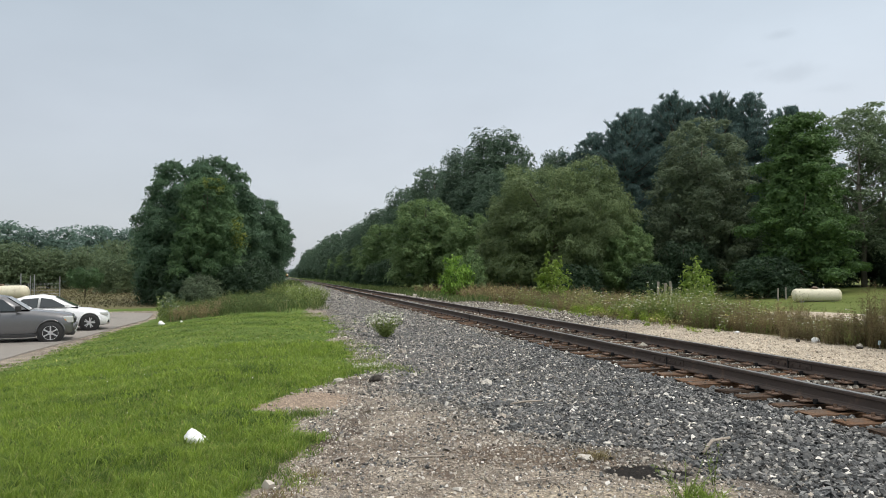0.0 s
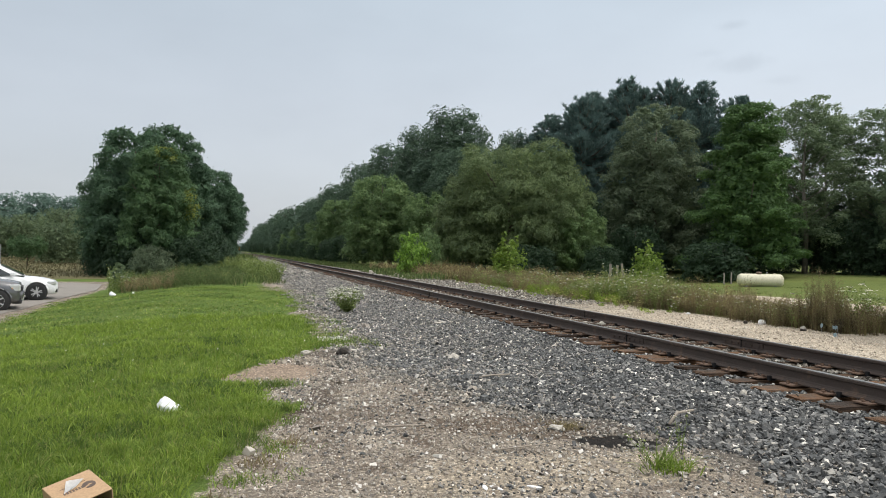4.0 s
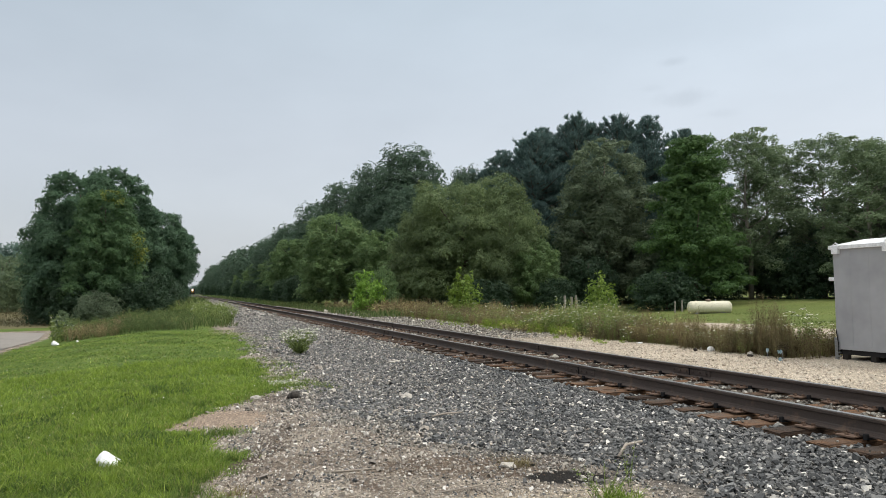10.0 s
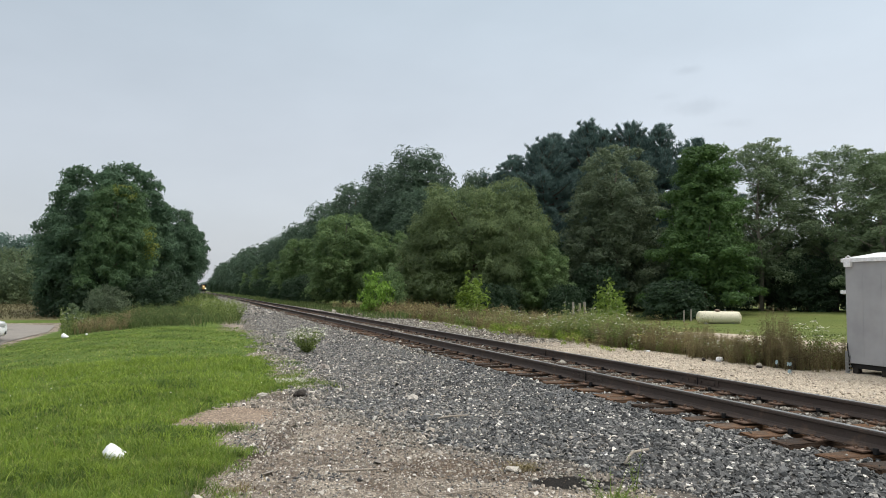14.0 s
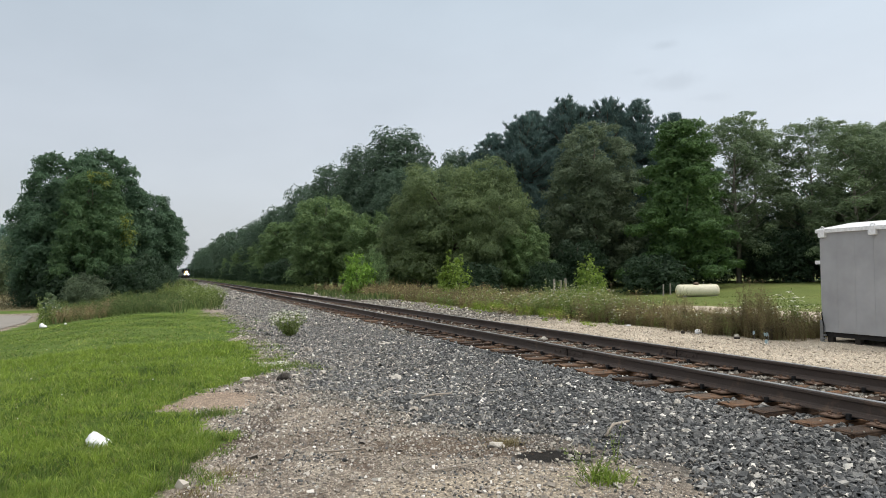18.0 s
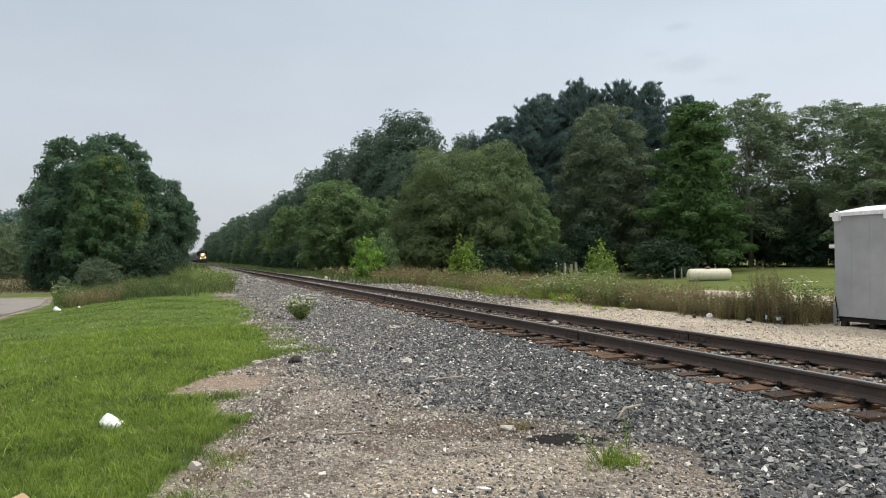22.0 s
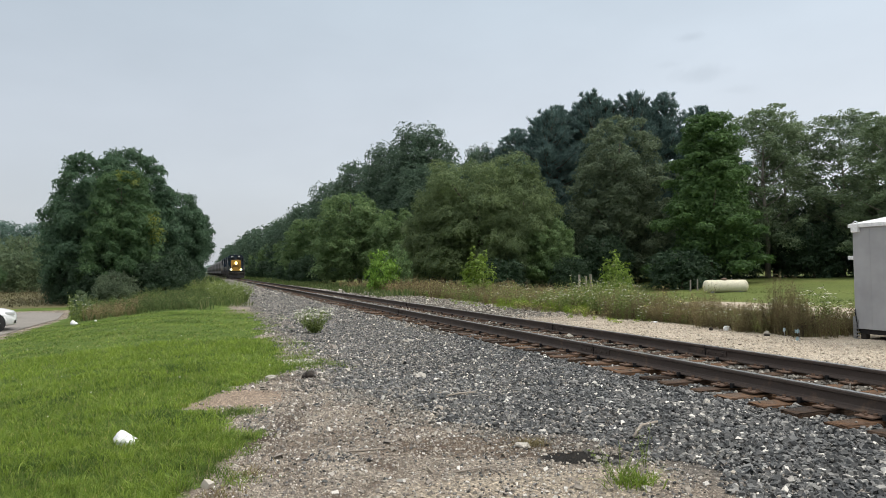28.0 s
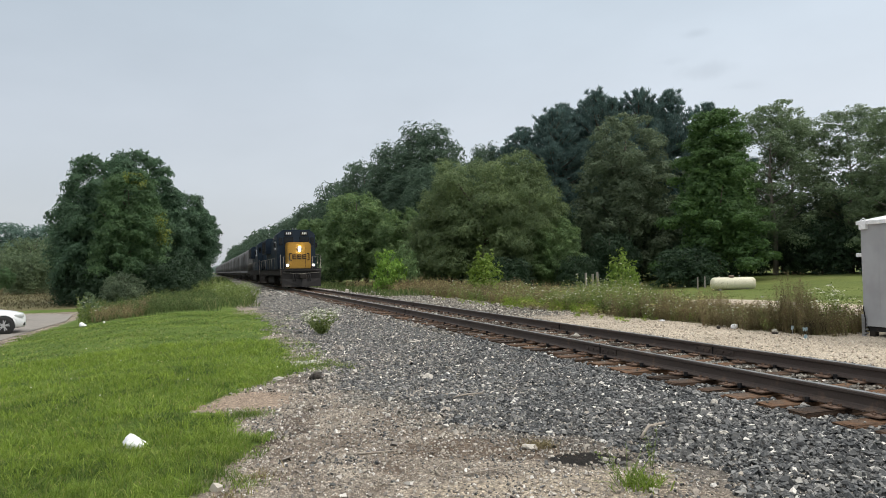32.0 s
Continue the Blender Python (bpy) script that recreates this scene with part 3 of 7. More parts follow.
gx, gy = lines(-12, 18, 0.2, -2800, 2800), lines(2, 40, 0.2, -2000, 4300)
GX, GY = np.meshgrid(gx, gy)
gv = np.stack([GX.ravel(), GY.ravel(), height(GX, GY).ravel()], 1)
nx, ny = len(gx), len(gy)
idx = np.arange(nx * ny).reshape(ny, nx)
gf = np.stack([idx[:-1, :-1].ravel(), idx[:-1, 1:].ravel(), idx[1:, 1:].ravel(), idx[1:, :-1].ravel()], 1)
ground_mesh = mesh_from("ground", gv, gf, GROUND, True)
fx, fy = gv[:, 0], gv[:, 1]
soft = lambda v: np.clip(v + 0.5, 0, 1)
masks = {
    "lawn": soft((lawn_edge(fy) - fx) / 0.9) * np.maximum(soft((fx + 6.1) / 0.9), soft((fy - 46) / 2)),
    "ballast": soft((fx - ballast_edge(fy) - 0.15) / 1.3) * soft((9.6 - fx) / 0.9),
    "gravel": soft((fx - 9.4) / 0.8) * soft((14.6 + 2.4 * (fy < 14) - fx) / 1.2) * soft((75 - fy) / 30),
    "field": np.maximum(soft((fx - 15) / 2.0), soft((fy - 90) / 30) * soft((fx - 10) / 2)),
    "meadow": np.maximum(soft((fy - 50) / 3.0) * soft((1.5 - fx) / 1.5), soft((fx - 14.5) / 1) * soft((19.5 - fx) / 2)),
}
masks["ballast"] = np.maximum(masks["ballast"], 0.62 * soft((fy - 20) / 12) * soft((fx - 5) / 1) * soft((14.4 - fx) / 1.5) * soft((90 - fy) / 30))
# the pale track through the field
masks["gravel"] = np.maximum(masks["gravel"], soft((fx - 23) / 1.5) * soft((29.5 - fx) / 1.5) * soft((34 - fy) / 4))
for key, values in masks.items():
    ground_mesh.attributes.new(key, "FLOAT", "POINT").data.foreach_set("value", values.astype(np.float32))
tagged(new("ground", ground_mesh), "grassy and gravelly ground with a mown lawn, bare dirt and a track bed", "ground", kind="structure")


def slab(name, outline, thick, material_, label, category):
    bm = bmesh.new()
    top = [bm.verts.new((x, y, float(height(x, y)) + thick)) for x, y in outline]
    low = [bm.verts.new((x, y, float(height(x, y)) - 0.1)) for x, y in outline]
    bm.faces.new(top)
    for i in range(len(outline)):
        j = (i + 1) % len(outline)
        bm.faces.new((top[i], low[i], low[j], top[j]))
    bmesh.ops.recalc_face_normals(bm, faces=bm.faces)
    return tagged(part(name, bm, material_, None), label, category, kind="structure")


slab("car_park", [(-7.0, 8), (-6.95, 16), (-6.85, 22), (-6.65, 26), (-6.55, 31), (-6.3, 36.5), (-7.0, 42.5), (-9, 44), (-16, 44.6), (-60, 45), (-60, 8)], 0.035,
     ASPHALT, "worn grey asphalt car park with cracked edges beside the lawn", "pavement")

# ---- trees ----
def leaf_cards(centres, normals, size, rng, aspect=0.55):
    """Rhombic leaf sprays, one loose piece each."""
    n = len(centres)
    nn = normals / np.maximum(np.linalg.norm(normals, axis=1, keepdims=True), 1e-6)
    r = rng.normal(size=(n, 3))
    t1 = np.cross(nn, r)
    t1 /= np.maximum(np.linalg.norm(t1, axis=1, keepdims=True), 1e-6)
    t2 = np.cross(nn, t1)
    s = (size * rng.uniform(0.6, 1.4, n))[:, None]
    bend = nn * s * rng.uniform(-0.3, 0.3, (n, 1))
    v = np.stack([centres - t1 * s, centres + t2 * s * aspect + bend, centres + t1 * s, centres - t2 * s * aspect + bend], 1)
    return v.reshape(-1, 3), np.arange(4 * n).reshape(n, 4)


def leaf_bits(centres, normals, size, rng):
    """Small three-cornered leaves, one loose piece each."""
    n = len(centres)
    nn = normals / np.maximum(np.linalg.norm(normals, axis=1, keepdims=True), 1e-6)
    t1 = np.cross(nn, rng.normal(size=(n, 3)))
    t1 /= np.maximum(np.linalg.norm(t1, axis=1, keepdims=True), 1e-6)
    t2 = np.cross(nn, t1)
    s = (size * rng.uniform(0.6, 1.4, n))[:, None]
    v = np.stack([centres - t1 * s, centres + t1 * s * 0.7 + t2 * s * 0.55, centres + t1 * s * 0.5 - t2 * s * 0.6], 1)
    return v.reshape(-1, 3), np.arange(3 * n).reshape(n, 3)


def lobe_leaves(lobes, count, size, rng, up=0.35, shell=0.55, droop=0.0, crisp=False, spray=0.32):
    """Leaves over a set of ellipsoid lobes (centre, radii), in flat sprays that face outward and up."""
    each = 13
    area = np.array([r[0] * r[1] + r[0] * r[2] + r[1] * r[2] for _, r in lobes])
    share = np.maximum((count * area / area.sum() / each).astype(int), 2)
    C, N = [], []
    for (c, r), k in zip(lobes, share):
        d = rng.normal(size=(k, 3))
        d /= np.linalg.norm(d, axis=1, keepdims=True)
        # few leaves hang under a bough, so each has a lit top and a dark foot
        low = (d[:, 2] < (-0.05 if crisp else -0.25)) & (rng.uniform(0, 1, k) < (0.92 if crisp else 0.6))
        d[low, 2] *= -1
        rad = shell + (max(1.06, shell) - shell) * (0.6 if shell < 0.2 else 1.0) * rng.uniform(0, 1, (k, 1)) ** 0.6
        rad = rad * (1 + 0.13 * np.sin(d[:, :1] * 7 + c[0]) * np.sin(d[:, 1:2] * 6 + c[1]) + 0.1 * np.sin(d[:, 2:] * 9 + c[2]))
        mid = np.array(c) + d * rad * np.array(r)
        nrm = d + rng.normal(size=(k, 3)) * (0.2 if crisp else 0.35) + np.array([0, 0, up + 0.1 - droop])
        nrm /= np.maximum(np.linalg.norm(nrm, axis=1, keepdims=True), 1e-6)
        reach = np.minimum(spray, 0.42 * min(r)) * rng.uniform(0.6, 1.35, (k, 1, 1))
        off = rng.normal(size=(k, each, 3)) * 0.62
        off -= nrm[:, None, :] * (off * nrm[:, None, :]).sum(2, keepdims=True) * 0.78
        fall = (off ** 2).sum(2, keepdims=True) * 0.22
        C.append((mid[:, None, :] + reach * (off - np.array([0, 0, 1.0]) * fall)).reshape(-1, 3))
        N.append((nrm[:, None, :] + rng.normal(size=(k, each, 3)) * 0.38 + off * 0.35).reshape(-1, 3))
    return leaf_bits(np.concatenate(C), np.concatenate(N), size, rng)


def broad_lobes(rng, h, w, n, base=0.12, top_heavy=0.0, taper=0.8):
    """Lobes that fill a rounded crown h tall and w wide, standing on z = 0."""
    out = [((0, 0, h * (0.5 + base / 2)), (w * 0.30, w * 0.30, h * 0.36))]
    for i in range(n):
        u = (i + 0.5) / n
        z = base + (0.93 - base) * u
        prof = math.sin(math.pi * min(0.98, (0.2 + 0.8 * (z - base) / (1 - base)) ** (1 + top_heavy))) ** taper
        a = i * 2.39996 + rng.uniform(-0.4, 0.4)
        rr = w * 0.5 * prof * rng.uniform(0.6, 0.86)
        s = w * rng.uniform(0.13, 0.22) * (0.65 + 0.45 * prof)
        out.append(((rr * math.cos(a), rr * math.sin(a), h * z), (s, s, s * rng.uniform(0.7, 1.05))))
    return out


def egg_shape(rng, h, w, n=90, low=0.06, full=0.3, lift=0.0):
    """A crown widest in its lower third, drawn in to a blunt top."""
    out = [((0, 0, h * (0.45 + lift)), (w * 0.27, w * 0.27, h * 0.33))]
    for i in range(n):
        z = low + (0.94 - low) * (i + 0.5) / n
        prof = (0.72 + 0.28 * (z - low) / max(full - low, 0.01)) if z < full else max(0.03, 1 - ((z - full) / (1.03 - full)) ** 2.0) ** 0.62
        a = i * 2.39996 + rng.uniform(-0.4, 0.4)
        rr = w * 0.5 * prof * rng.uniform(0.62, 0.9)
        s = w * rng.uniform(0.07, 0.125) * (0.55 + 0.45 * prof)
        out.append(((rr * math.cos(a), rr * math.sin(a), h * z), (s, s, s * rng.uniform(0.6, 0.95))))
    return out


def overhang_shape(rng, h, w):
    return egg_shape(rng, h, w, 44, 0.36, 0.62, 0.12)


def trunk_tubes(rng, h, w, r0, limbs=7, fork=0.25):
    pts = [(0, 0, -0.3), (0.02 * w, 0, h * 0.25), (-0.02 * w, 0.02 * w, h * 0.55), (0.01 * w, 0, h * 0.9)]
    tubes = [(pts, [r0 * 1.25, r0 * 0.9, r0 * 0.55, r0 * 0.12], 8)]
    for i in range(limbs):
        z = h * (fork + (0.8 - fork) * i / limbs)
        a = i * 2.4 + rng.uniform(-0.5, 0.5)
        L = w * rng.uniform(0.26, 0.42) * (1 - 0.4 * i / limbs)
        d = Vector((math.cos(a), math.sin(a), 0))
        p0 = Vector((0, 0, z))
        tubes.append(([p0, p0 + d * L * 0.45 + Vector((0, 0, L * 0.35)), p0 + d * L + Vector((0, 0, L * 0.95))], [r0 * 0.42, r0 * 0.28, r0 * 0.07], 6))
    return tubes


PROTO = {}


def tree_kind(key, h, w, leaf, bark, seed, count=9000, size=0.26, lobes=34, base=0.1, taper=0.8, top_heavy=0.0, droop=0.0, up=0.35, r0=None, shape=None, limbs=7, core=0.12, shell=0.62, crisp=False, inner=0.25, spray=0.32):
    """Meshes for one sort of tree, h tall and w wide; kept to be shared."""
    rng = np.random.default_rng(seed)
    lob = shape(rng, h, w) if shape else broad_lobes(rng, h, w, lobes, base, top_heavy, taper)
    v, f = lobe_leaves(lob, count, size, rng, up, shell, droop, crisp, spray)
    # shaded leaves fill each bough from within
    vi, fi = lobe_leaves(lob, max(int(count * inner), 30), size * 1.15, rng, 0.0, 0.15, 0.0)
    v, f = np.concatenate([v, vi]), np.concatenate([f, fi + len(v)])
    # stray shoots break the outline
    k = max(int(count * 0.007), 6)
    pick = rng.integers(1, len(lob), k)
    d = rng.normal(size=(k, 3))
    d[:, 2] = np.abs(d[:, 2])
    d /= np.linalg.norm(d, axis=1, keepdims=True)
    root = np.array([lob[i][0] for i in pick]) + d * np.array([lob[i][1] for i in pick]) * 0.9
    way = (d + np.array([0, 0, 0.5])) * (size * rng.uniform(1.0, 2.8, (k, 1)))
    cs = (root[:, None, :] + way[:, None, :] * np.linspace(0.0, 1, 8)[None, :, None] + rng.normal(size=(k, 8, 3)) * size * 0.5).reshape(-1, 3)
    v2, f2 = leaf_bits(cs, rng.normal(size=cs.shape), size * 0.85, rng)
    if core:
        # a dense inside, so that the sky shows only at the rim
        k = int(count * core)
        d = rng.normal(size=(k, 3))
        d /= np.linalg.norm(d, axis=1, keepdims=True)
        c0 = np.concatenate([[q[0] for q in lob]]).mean(0)
        heart = np.array([c0[0] * 0.3, c0[1] * 0.3, h * 0.44]) + d * np.array([w * 0.31, w * 0.31, h * 0.36]) * rng.uniform(0.35, 1, (k, 1)) ** 0.5
        v3, f3 = leaf_bits(heart, d + rng.normal(size=(k, 3)) * 0.5, size * 1.6, rng)
        v2, f2 = np.concatenate([v2, v3]), np.concatenate([f2, f3 + len(v2)])
    # brought to its true height and spread
    allv = np.concatenate([v, v2])
    allv[:, :2] *= (w / 2) / np.percentile(np.hypot(allv[:, 0], allv[:, 1]), 97.5)
    low = min(base, 0.05) * h
    allv[:, 2] = low + np.maximum(allv[:, 2] - low, 0) * (h - low) / (np.percentile(allv[:, 2], 99.6) - low)
    crown = mesh_from("crown", allv, np.concatenate([f, f2 + len(v)]), leaf)
    trunk = tubes_mesh("trunk", trunk_tubes(rng, h, w, r0 or w * 0.028, limbs), bark)
    PROTO[key] = (h, w, trunk, crown)


def pine_kind(key, h, w, seed, bare=0.24):
    """A white pine: level limbs low down, rising ones at the top, each with tufts of long needles along its twigs."""
    rng = np.random.default_rng(seed)
    tubes = [([(0, 0, -0.3), (0.1, 0, h * 0.5), (0, 0.05, h * 0.985)], [w * 0.034, w * 0.024, w * 0.004], 8)]
    T, D = [], []
    tiers = 24
    for i in range(tiers):
        u = i / (tiers - 1)
        z = h * (bare + (0.95 - bare) * u)
        reach = w * 0.5 * (1 - u ** 3.0) ** 0.8 * (0.82 + 0.18 * math.sin(u * 13 + seed)) + 0.55
        for k in range(7):
            a = k * math.pi / 3.5 + i * 0.7 + rng.uniform(-0.45, 0.45)
            L = reach * rng.uniform(0.45, 1.18)
            d = np.array([math.cos(a), math.sin(a), 0.0])
            side = np.array([-d[1], d[0], 0.0])
            rise = L * (rng.uniform(-0.05, 0.22) + 0.6 * u ** 1.6) + 1.1 * u ** 3
            o = np.array([0, 0, z])
            tubes.append(([tuple(o), tuple(o + d * L * 0.5 + np.array([0, 0, rise * 0.35])), tuple(o + d * L + np.array([0, 0, rise]))], [0.07, 0.05, 0.015], 4))
            n = max(int(L * 9.5), 9)
            t = rng.uniform(0.3, 1.0, n) ** 0.75
            spread = rng.uniform(-1, 1, n) * (0.24 + 0.32 * L * (1.12 - t))
            T.append(o + d * (L * t)[:, None] + side * spread[:, None] + np.stack([np.zeros(n), np.zeros(n), rise * t ** 1.5 + rng.uniform(0.0, 0.28, n)], 1))
            D.append(d * 0.55 + side * np.sign(spread)[:, None] * 0.3 + np.array([0, 0, 0.55 + 1.3 * u]) + rng.normal(size=(n, 3)) * 0.25)
    n = 26
    T.append(np.array([0, 0, h * 0.93]) + rng.normal(size=(n, 3)) * np.array([0.16, 0.16, h * 0.024]))
    D.append(np.array([0, 0, 1.6]) + rng.normal(size=(n, 3)) * 0.5)
    T, D = np.concatenate(T), np.concatenate(D)
    # each tuft is a brush of needle bundles
    m = 12
    q = D[:, None, :] / np.linalg.norm(D, axis=1)[:, None, None] + rng.normal(size=(len(T), m, 3)) * 0.42
    q = (q / np.linalg.norm(q, axis=2, keepdims=True)).reshape(-1, 3)
    base = np.repeat(T, m, 0) + rng.normal(size=(len(T) * m, 3)) * 0.09
    across = np.cross(q, rng.normal(size=q.shape))
    across /= np.maximum(np.linalg.norm(across, axis=1, keepdims=True), 1e-6)
    long = rng.uniform(0.25, 0.52, (len(q), 1))
    v = np.stack([base - across * 0.042, base + across * 0.042, base + q * long], 1).reshape(-1, 3)
    PROTO[key] = (h, w, tubes_mesh("trunk", tubes, BARK), mesh_from("crown", v, np.arange(len(v)).reshape(-1, 3), NEEDLES))


def willow_shape(rng, h, w):
    """Big billowing mounds, with smaller ones on their rims."""
    out = [((0, 0, h * 0.40), (w * 0.34, w * 0.34, h * 0.34))]
    for i in range(30):
        u = ((i + 0.5) / 30) ** 0.85
        z = 0.10 + 0.76 * u
        prof = math.sqrt(max(0.05, 1 - ((z - 0.33) / 0.66) ** 2))
        a = i * 2.39996 + rng.uniform(-0.3, 0.3)
        rr = w * 0.5 * prof * rng.uniform(0.62, 0.82)
        s = w * rng.uniform(0.11, 0.175)
        out.append(((rr * math.cos(a), rr * math.sin(a), h * z), (s, s, s * 0.9)))
        b, q = a + rng.uniform(-0.35, 0.35), s * rng.uniform(0.45, 0.65)
        out.append((((rr + s * 0.6) * math.cos(b), (rr + s * 0.6) * math.sin(b), h * z + s * rng.uniform(-0.2, 0.6)), (q, q, q)))
    return out


def airy_shape(rng, h, w):
    out = [((0, 0, h * 0.25), (w * 0.2, w * 0.2, h * 0.1))]
    for i in range(84):
        z = 0.16 + 0.8 * (i + 0.5) / 84
        a = i * 2.39996 + rng.uniform(-0.5, 0.5)
        rr = w * 0.5 * rng.uniform(0.35, 0.95) * math.sin(math.pi * (0.25 + 0.62 * z))
        s = w * rng.uniform(0.06, 0.12)
        out.append(((rr * math.cos(a), rr * math.sin(a), h * z), (s, s, s * 0.8)))
    return out


def column_shape(rng, h, w):
    out = [((0, 0, h * 0.42), (w * 0.2, w * 0.2, h * 0.36))]
    for i in range(76):
        z = 0.05 + 0.9 * (i + 0.5) / 76
        prof = ((1 - z) ** 0.6 * 1.05 + 0.1) * (0.86 + 0.2 * math.sin(z * 23))
        a = i * 2.39996 + rng.uniform(-0.5, 0.5)
        rr = w * 0.5 * min(prof, 0.98) * rng.uniform(0.5, 1.0)
        s = w * rng.uniform(0.065, 0.13)
        out.append(((rr * math.cos(a), rr * math.sin(a), h * z), (s, s, s * 0.55)))
    return out


def sapling_shape(rng, h, w):
    """Upright leafy shoots of uneven height from one foot."""
    out = [((0, 0, h * 0.4), (w * 0.2, w * 0.2, h * 0.26))]
    for i in range(22):
        a = i * 2.39996 + rng.uniform(-0.5, 0.5)
        rr = w * 0.5 * math.sqrt((i + 0.5) / 22) * 0.8
        top = h * (0.97 - 0.42 * (i / 22)) * rng.uniform(0.8, 1.02)
        long = h * rng.uniform(0.13, 0.2)
        s = w * rng.uniform(0.07, 0.11)
        out.append(((rr * math.cos(a), rr * math.sin(a), top - long), (s, s, long)))
        out.append(((rr * math.cos(a) * 0.9, rr * math.sin(a) * 0.9, max(top - 2.4 * long, h * 0.16)), (s * 1.5, s * 1.5, long * 0.8)))
    return out


tree_kind("maple", 11, 8, MAPLE, BARK, 11, 64000, 0.092, shape=egg_shape, core=0.2)
tree_kind("maple_b", 12, 6.5, MAPLE, BARK, 12, 30000, 0.11, base=0.3, shape=overhang_shape, core=0.0)
tree_kind("pale_maple", 9, 6, MAPLE_PALE, BARK, 13, 46000, 0.08, shape=egg_shape)
tree_kind("dark_a", 17, 9.5, DARKLEAF, BARK, 14, 36000, 0.128, 80, 0.03, 0.5, shell=0.5, core=0.35, inner=0.4)
tree_kind("dark_b", 20, 9, DARKLEAF, BARK, 15, 54000, 0.118, 96, 0.05, 0.55, shell=0.5, core=0.35, inner=0.4)
tree_kind("dark_far", 17, 11, DARKLEAF, BARK, 34, 8000, 0.29, 46, 0.0, 0.45, core=0.3, spray=0.5)
tree_kind("green_a", 11, 8.5, LIMELEAF, BARK, 16, 32000, 0.115, shape=egg_shape)
tree_kind("willow", 13, 13.5, WILLOW, BARK, 17, 74000, 0.10, shape=willow_shape, up=0.3, shell=0.8, crisp=True, limbs=2)
tree_kind("column", 17, 9, BROWNLEAF, BARK, 18, 56000, 0.098, shape=egg_shape)
tree_kind("bright", 15, 8.2, TALLMAPLE, BARK, 19, 60000, 0.10, shape=column_shape, spray=0.4)
tree_kind("airy", 16, 7.5, AIRY, PALEBARK, 20, 34000, 0.085, shape=airy_shape, r0=0.17, limbs=16, core=0.0, inner=0.0, spray=0.4)
tree_kind("sapling", 3.2, 2.4, SAPLING, BARK, 21, 2600, 0.075, shape=sapling_shape, r0=0.035, core=0.03, spray=0.16)
tree_kind("bush", 4, 5, SHADESHRUB, BARK, 22, 9000, 0.11, 50, 0.0, 0.4, r0=0.08)
tree_kind("olive_bush", 4, 5, BROWNLEAF, BARK, 28, 9000, 0.09, 50, 0.0, 0.4, r0=0.08)
tree_kind("green_bush", 4, 5, MAPLE_PALE, BARK, 23, 12000, 0.085, base=0.3, shape=overhang_shape, r0=0.08, limbs=12, core=0.0)
tree_kind("lime_bush", 4, 4.4, LIMELEAF, BARK, 25, 6400, 0.085, shape=sapling_shape, r0=0.06, core=0.05, spray=0.25)
tree_kind("broad_bush", 4, 4.4, BUSHLEAF, BARK, 26, 2600, 0.14, 26, 0.0, 0.45, r0=0.06, core=0.05, spray=0.4)
tree_kind("weed_stalk", 3.2, 2.4, AIRY, BARK, 27, 1700, 0.09, shape=sapling_shape, r0=0.03, core=0.0, inner=0.1, spray=0.16)
tree_kind("far", 15, 13, HAZEDLEAF, BARK, 24, 13000, 0.25, 60, 0.0, 0.4, up=0.1, crisp=True, core=0.3, spray=0.6)
tree_kind("meadow_tree", 9, 9, MEADOWLEAF, BARK, 29, 12000, 0.16, 60, 0.0, 0.42, up=0.2, core=0.25, spray=0.45)
pine_kind("pine", 23, 11, 31, 0.16)
pine_kind("pine_b", 22, 10, 32, 0.2)

GROUND_Z = lambda x, y: float(height(x, y))


def tree(name, key, x, y, h, w, turn, label, category="tree", group=""):
    h0, w0, trunk, crown = PROTO[key]
    ob = empty(name, pose(x, y, GROUND_Z(x, y), 0, 0, turn), label, category, group)
    ob.scale = (w / w0, w / w0, h / h0)
    put("trunk", trunk, ob)
    put("crown", crown, ob)
    return ob


# the stand of trees beside the lawn
for x, y, h, w, key, turn, lab in (
        (-7.35, 57.6, 10.8, 7.7, "maple", 20, "full dark green maple in a dense stand beside the track"),
        (-5.9, 65.8, 12.5, 8.6, "maple", 70, "tall dark green maple rising behind its neighbours"),
        (-5.2, 53.8, 9.2, 5.8, "pale_maple", 140, "yellowish green maple at the front of the stand"),
        (-2.0, 75.0, 9.6, 6.2, "maple", 200, "rounded green maple at the trackside"),
        (-1.0, 95.0, 9.2, 6.0, "maple_b", 260, "leafy green maple overhanging the track bed"),
        (-4.4, 84.0, 11.0, 6.4, "maple", 300, "dark green maple inside the stand")):
    tree("maple_tree", key, x, y, h, w, turn, lab, group="stand beside the track")
# the turning leaves at the top and sunny side of the front maple
pale = [ob for ob in bpy.data.objects if ob.get("label", "") == "yellowish green maple at the front of the stand"]
lob = [((0.35, -0.3, 8.75), (0.75, 0.6, 0.4)), ((-0.2, -0.5, 8.35), (0.5, 0.5, 0.4)), ((0.8, -0.9, 8.1), (0.5, 0.5, 0.35)), ((2.1, -1.2, 5.6), (0.6, 0.6, 0.7)), ((2.4, -1.0, 4.4), (0.5, 0.6, 0.9))]
v, f = lobe_leaves(lob, 1500, 0.08, np.random.default_rng(77), 0.4, 0.5)
top = put("yellow_leaves", mesh_from("yellow_leaves", v, f, YELLOWLEAF), None, "yellowing leaves at the top")
top.parent = pale[0]
top.matrix_basis = pose(0, 0, 0, 0, 0, -140)
tree("shrub", "olive_bush", -5.3, 50.6, 2.2, 3.0, 20, "olive-grey bush under the maples", "shrub", "shrubs under the maples")
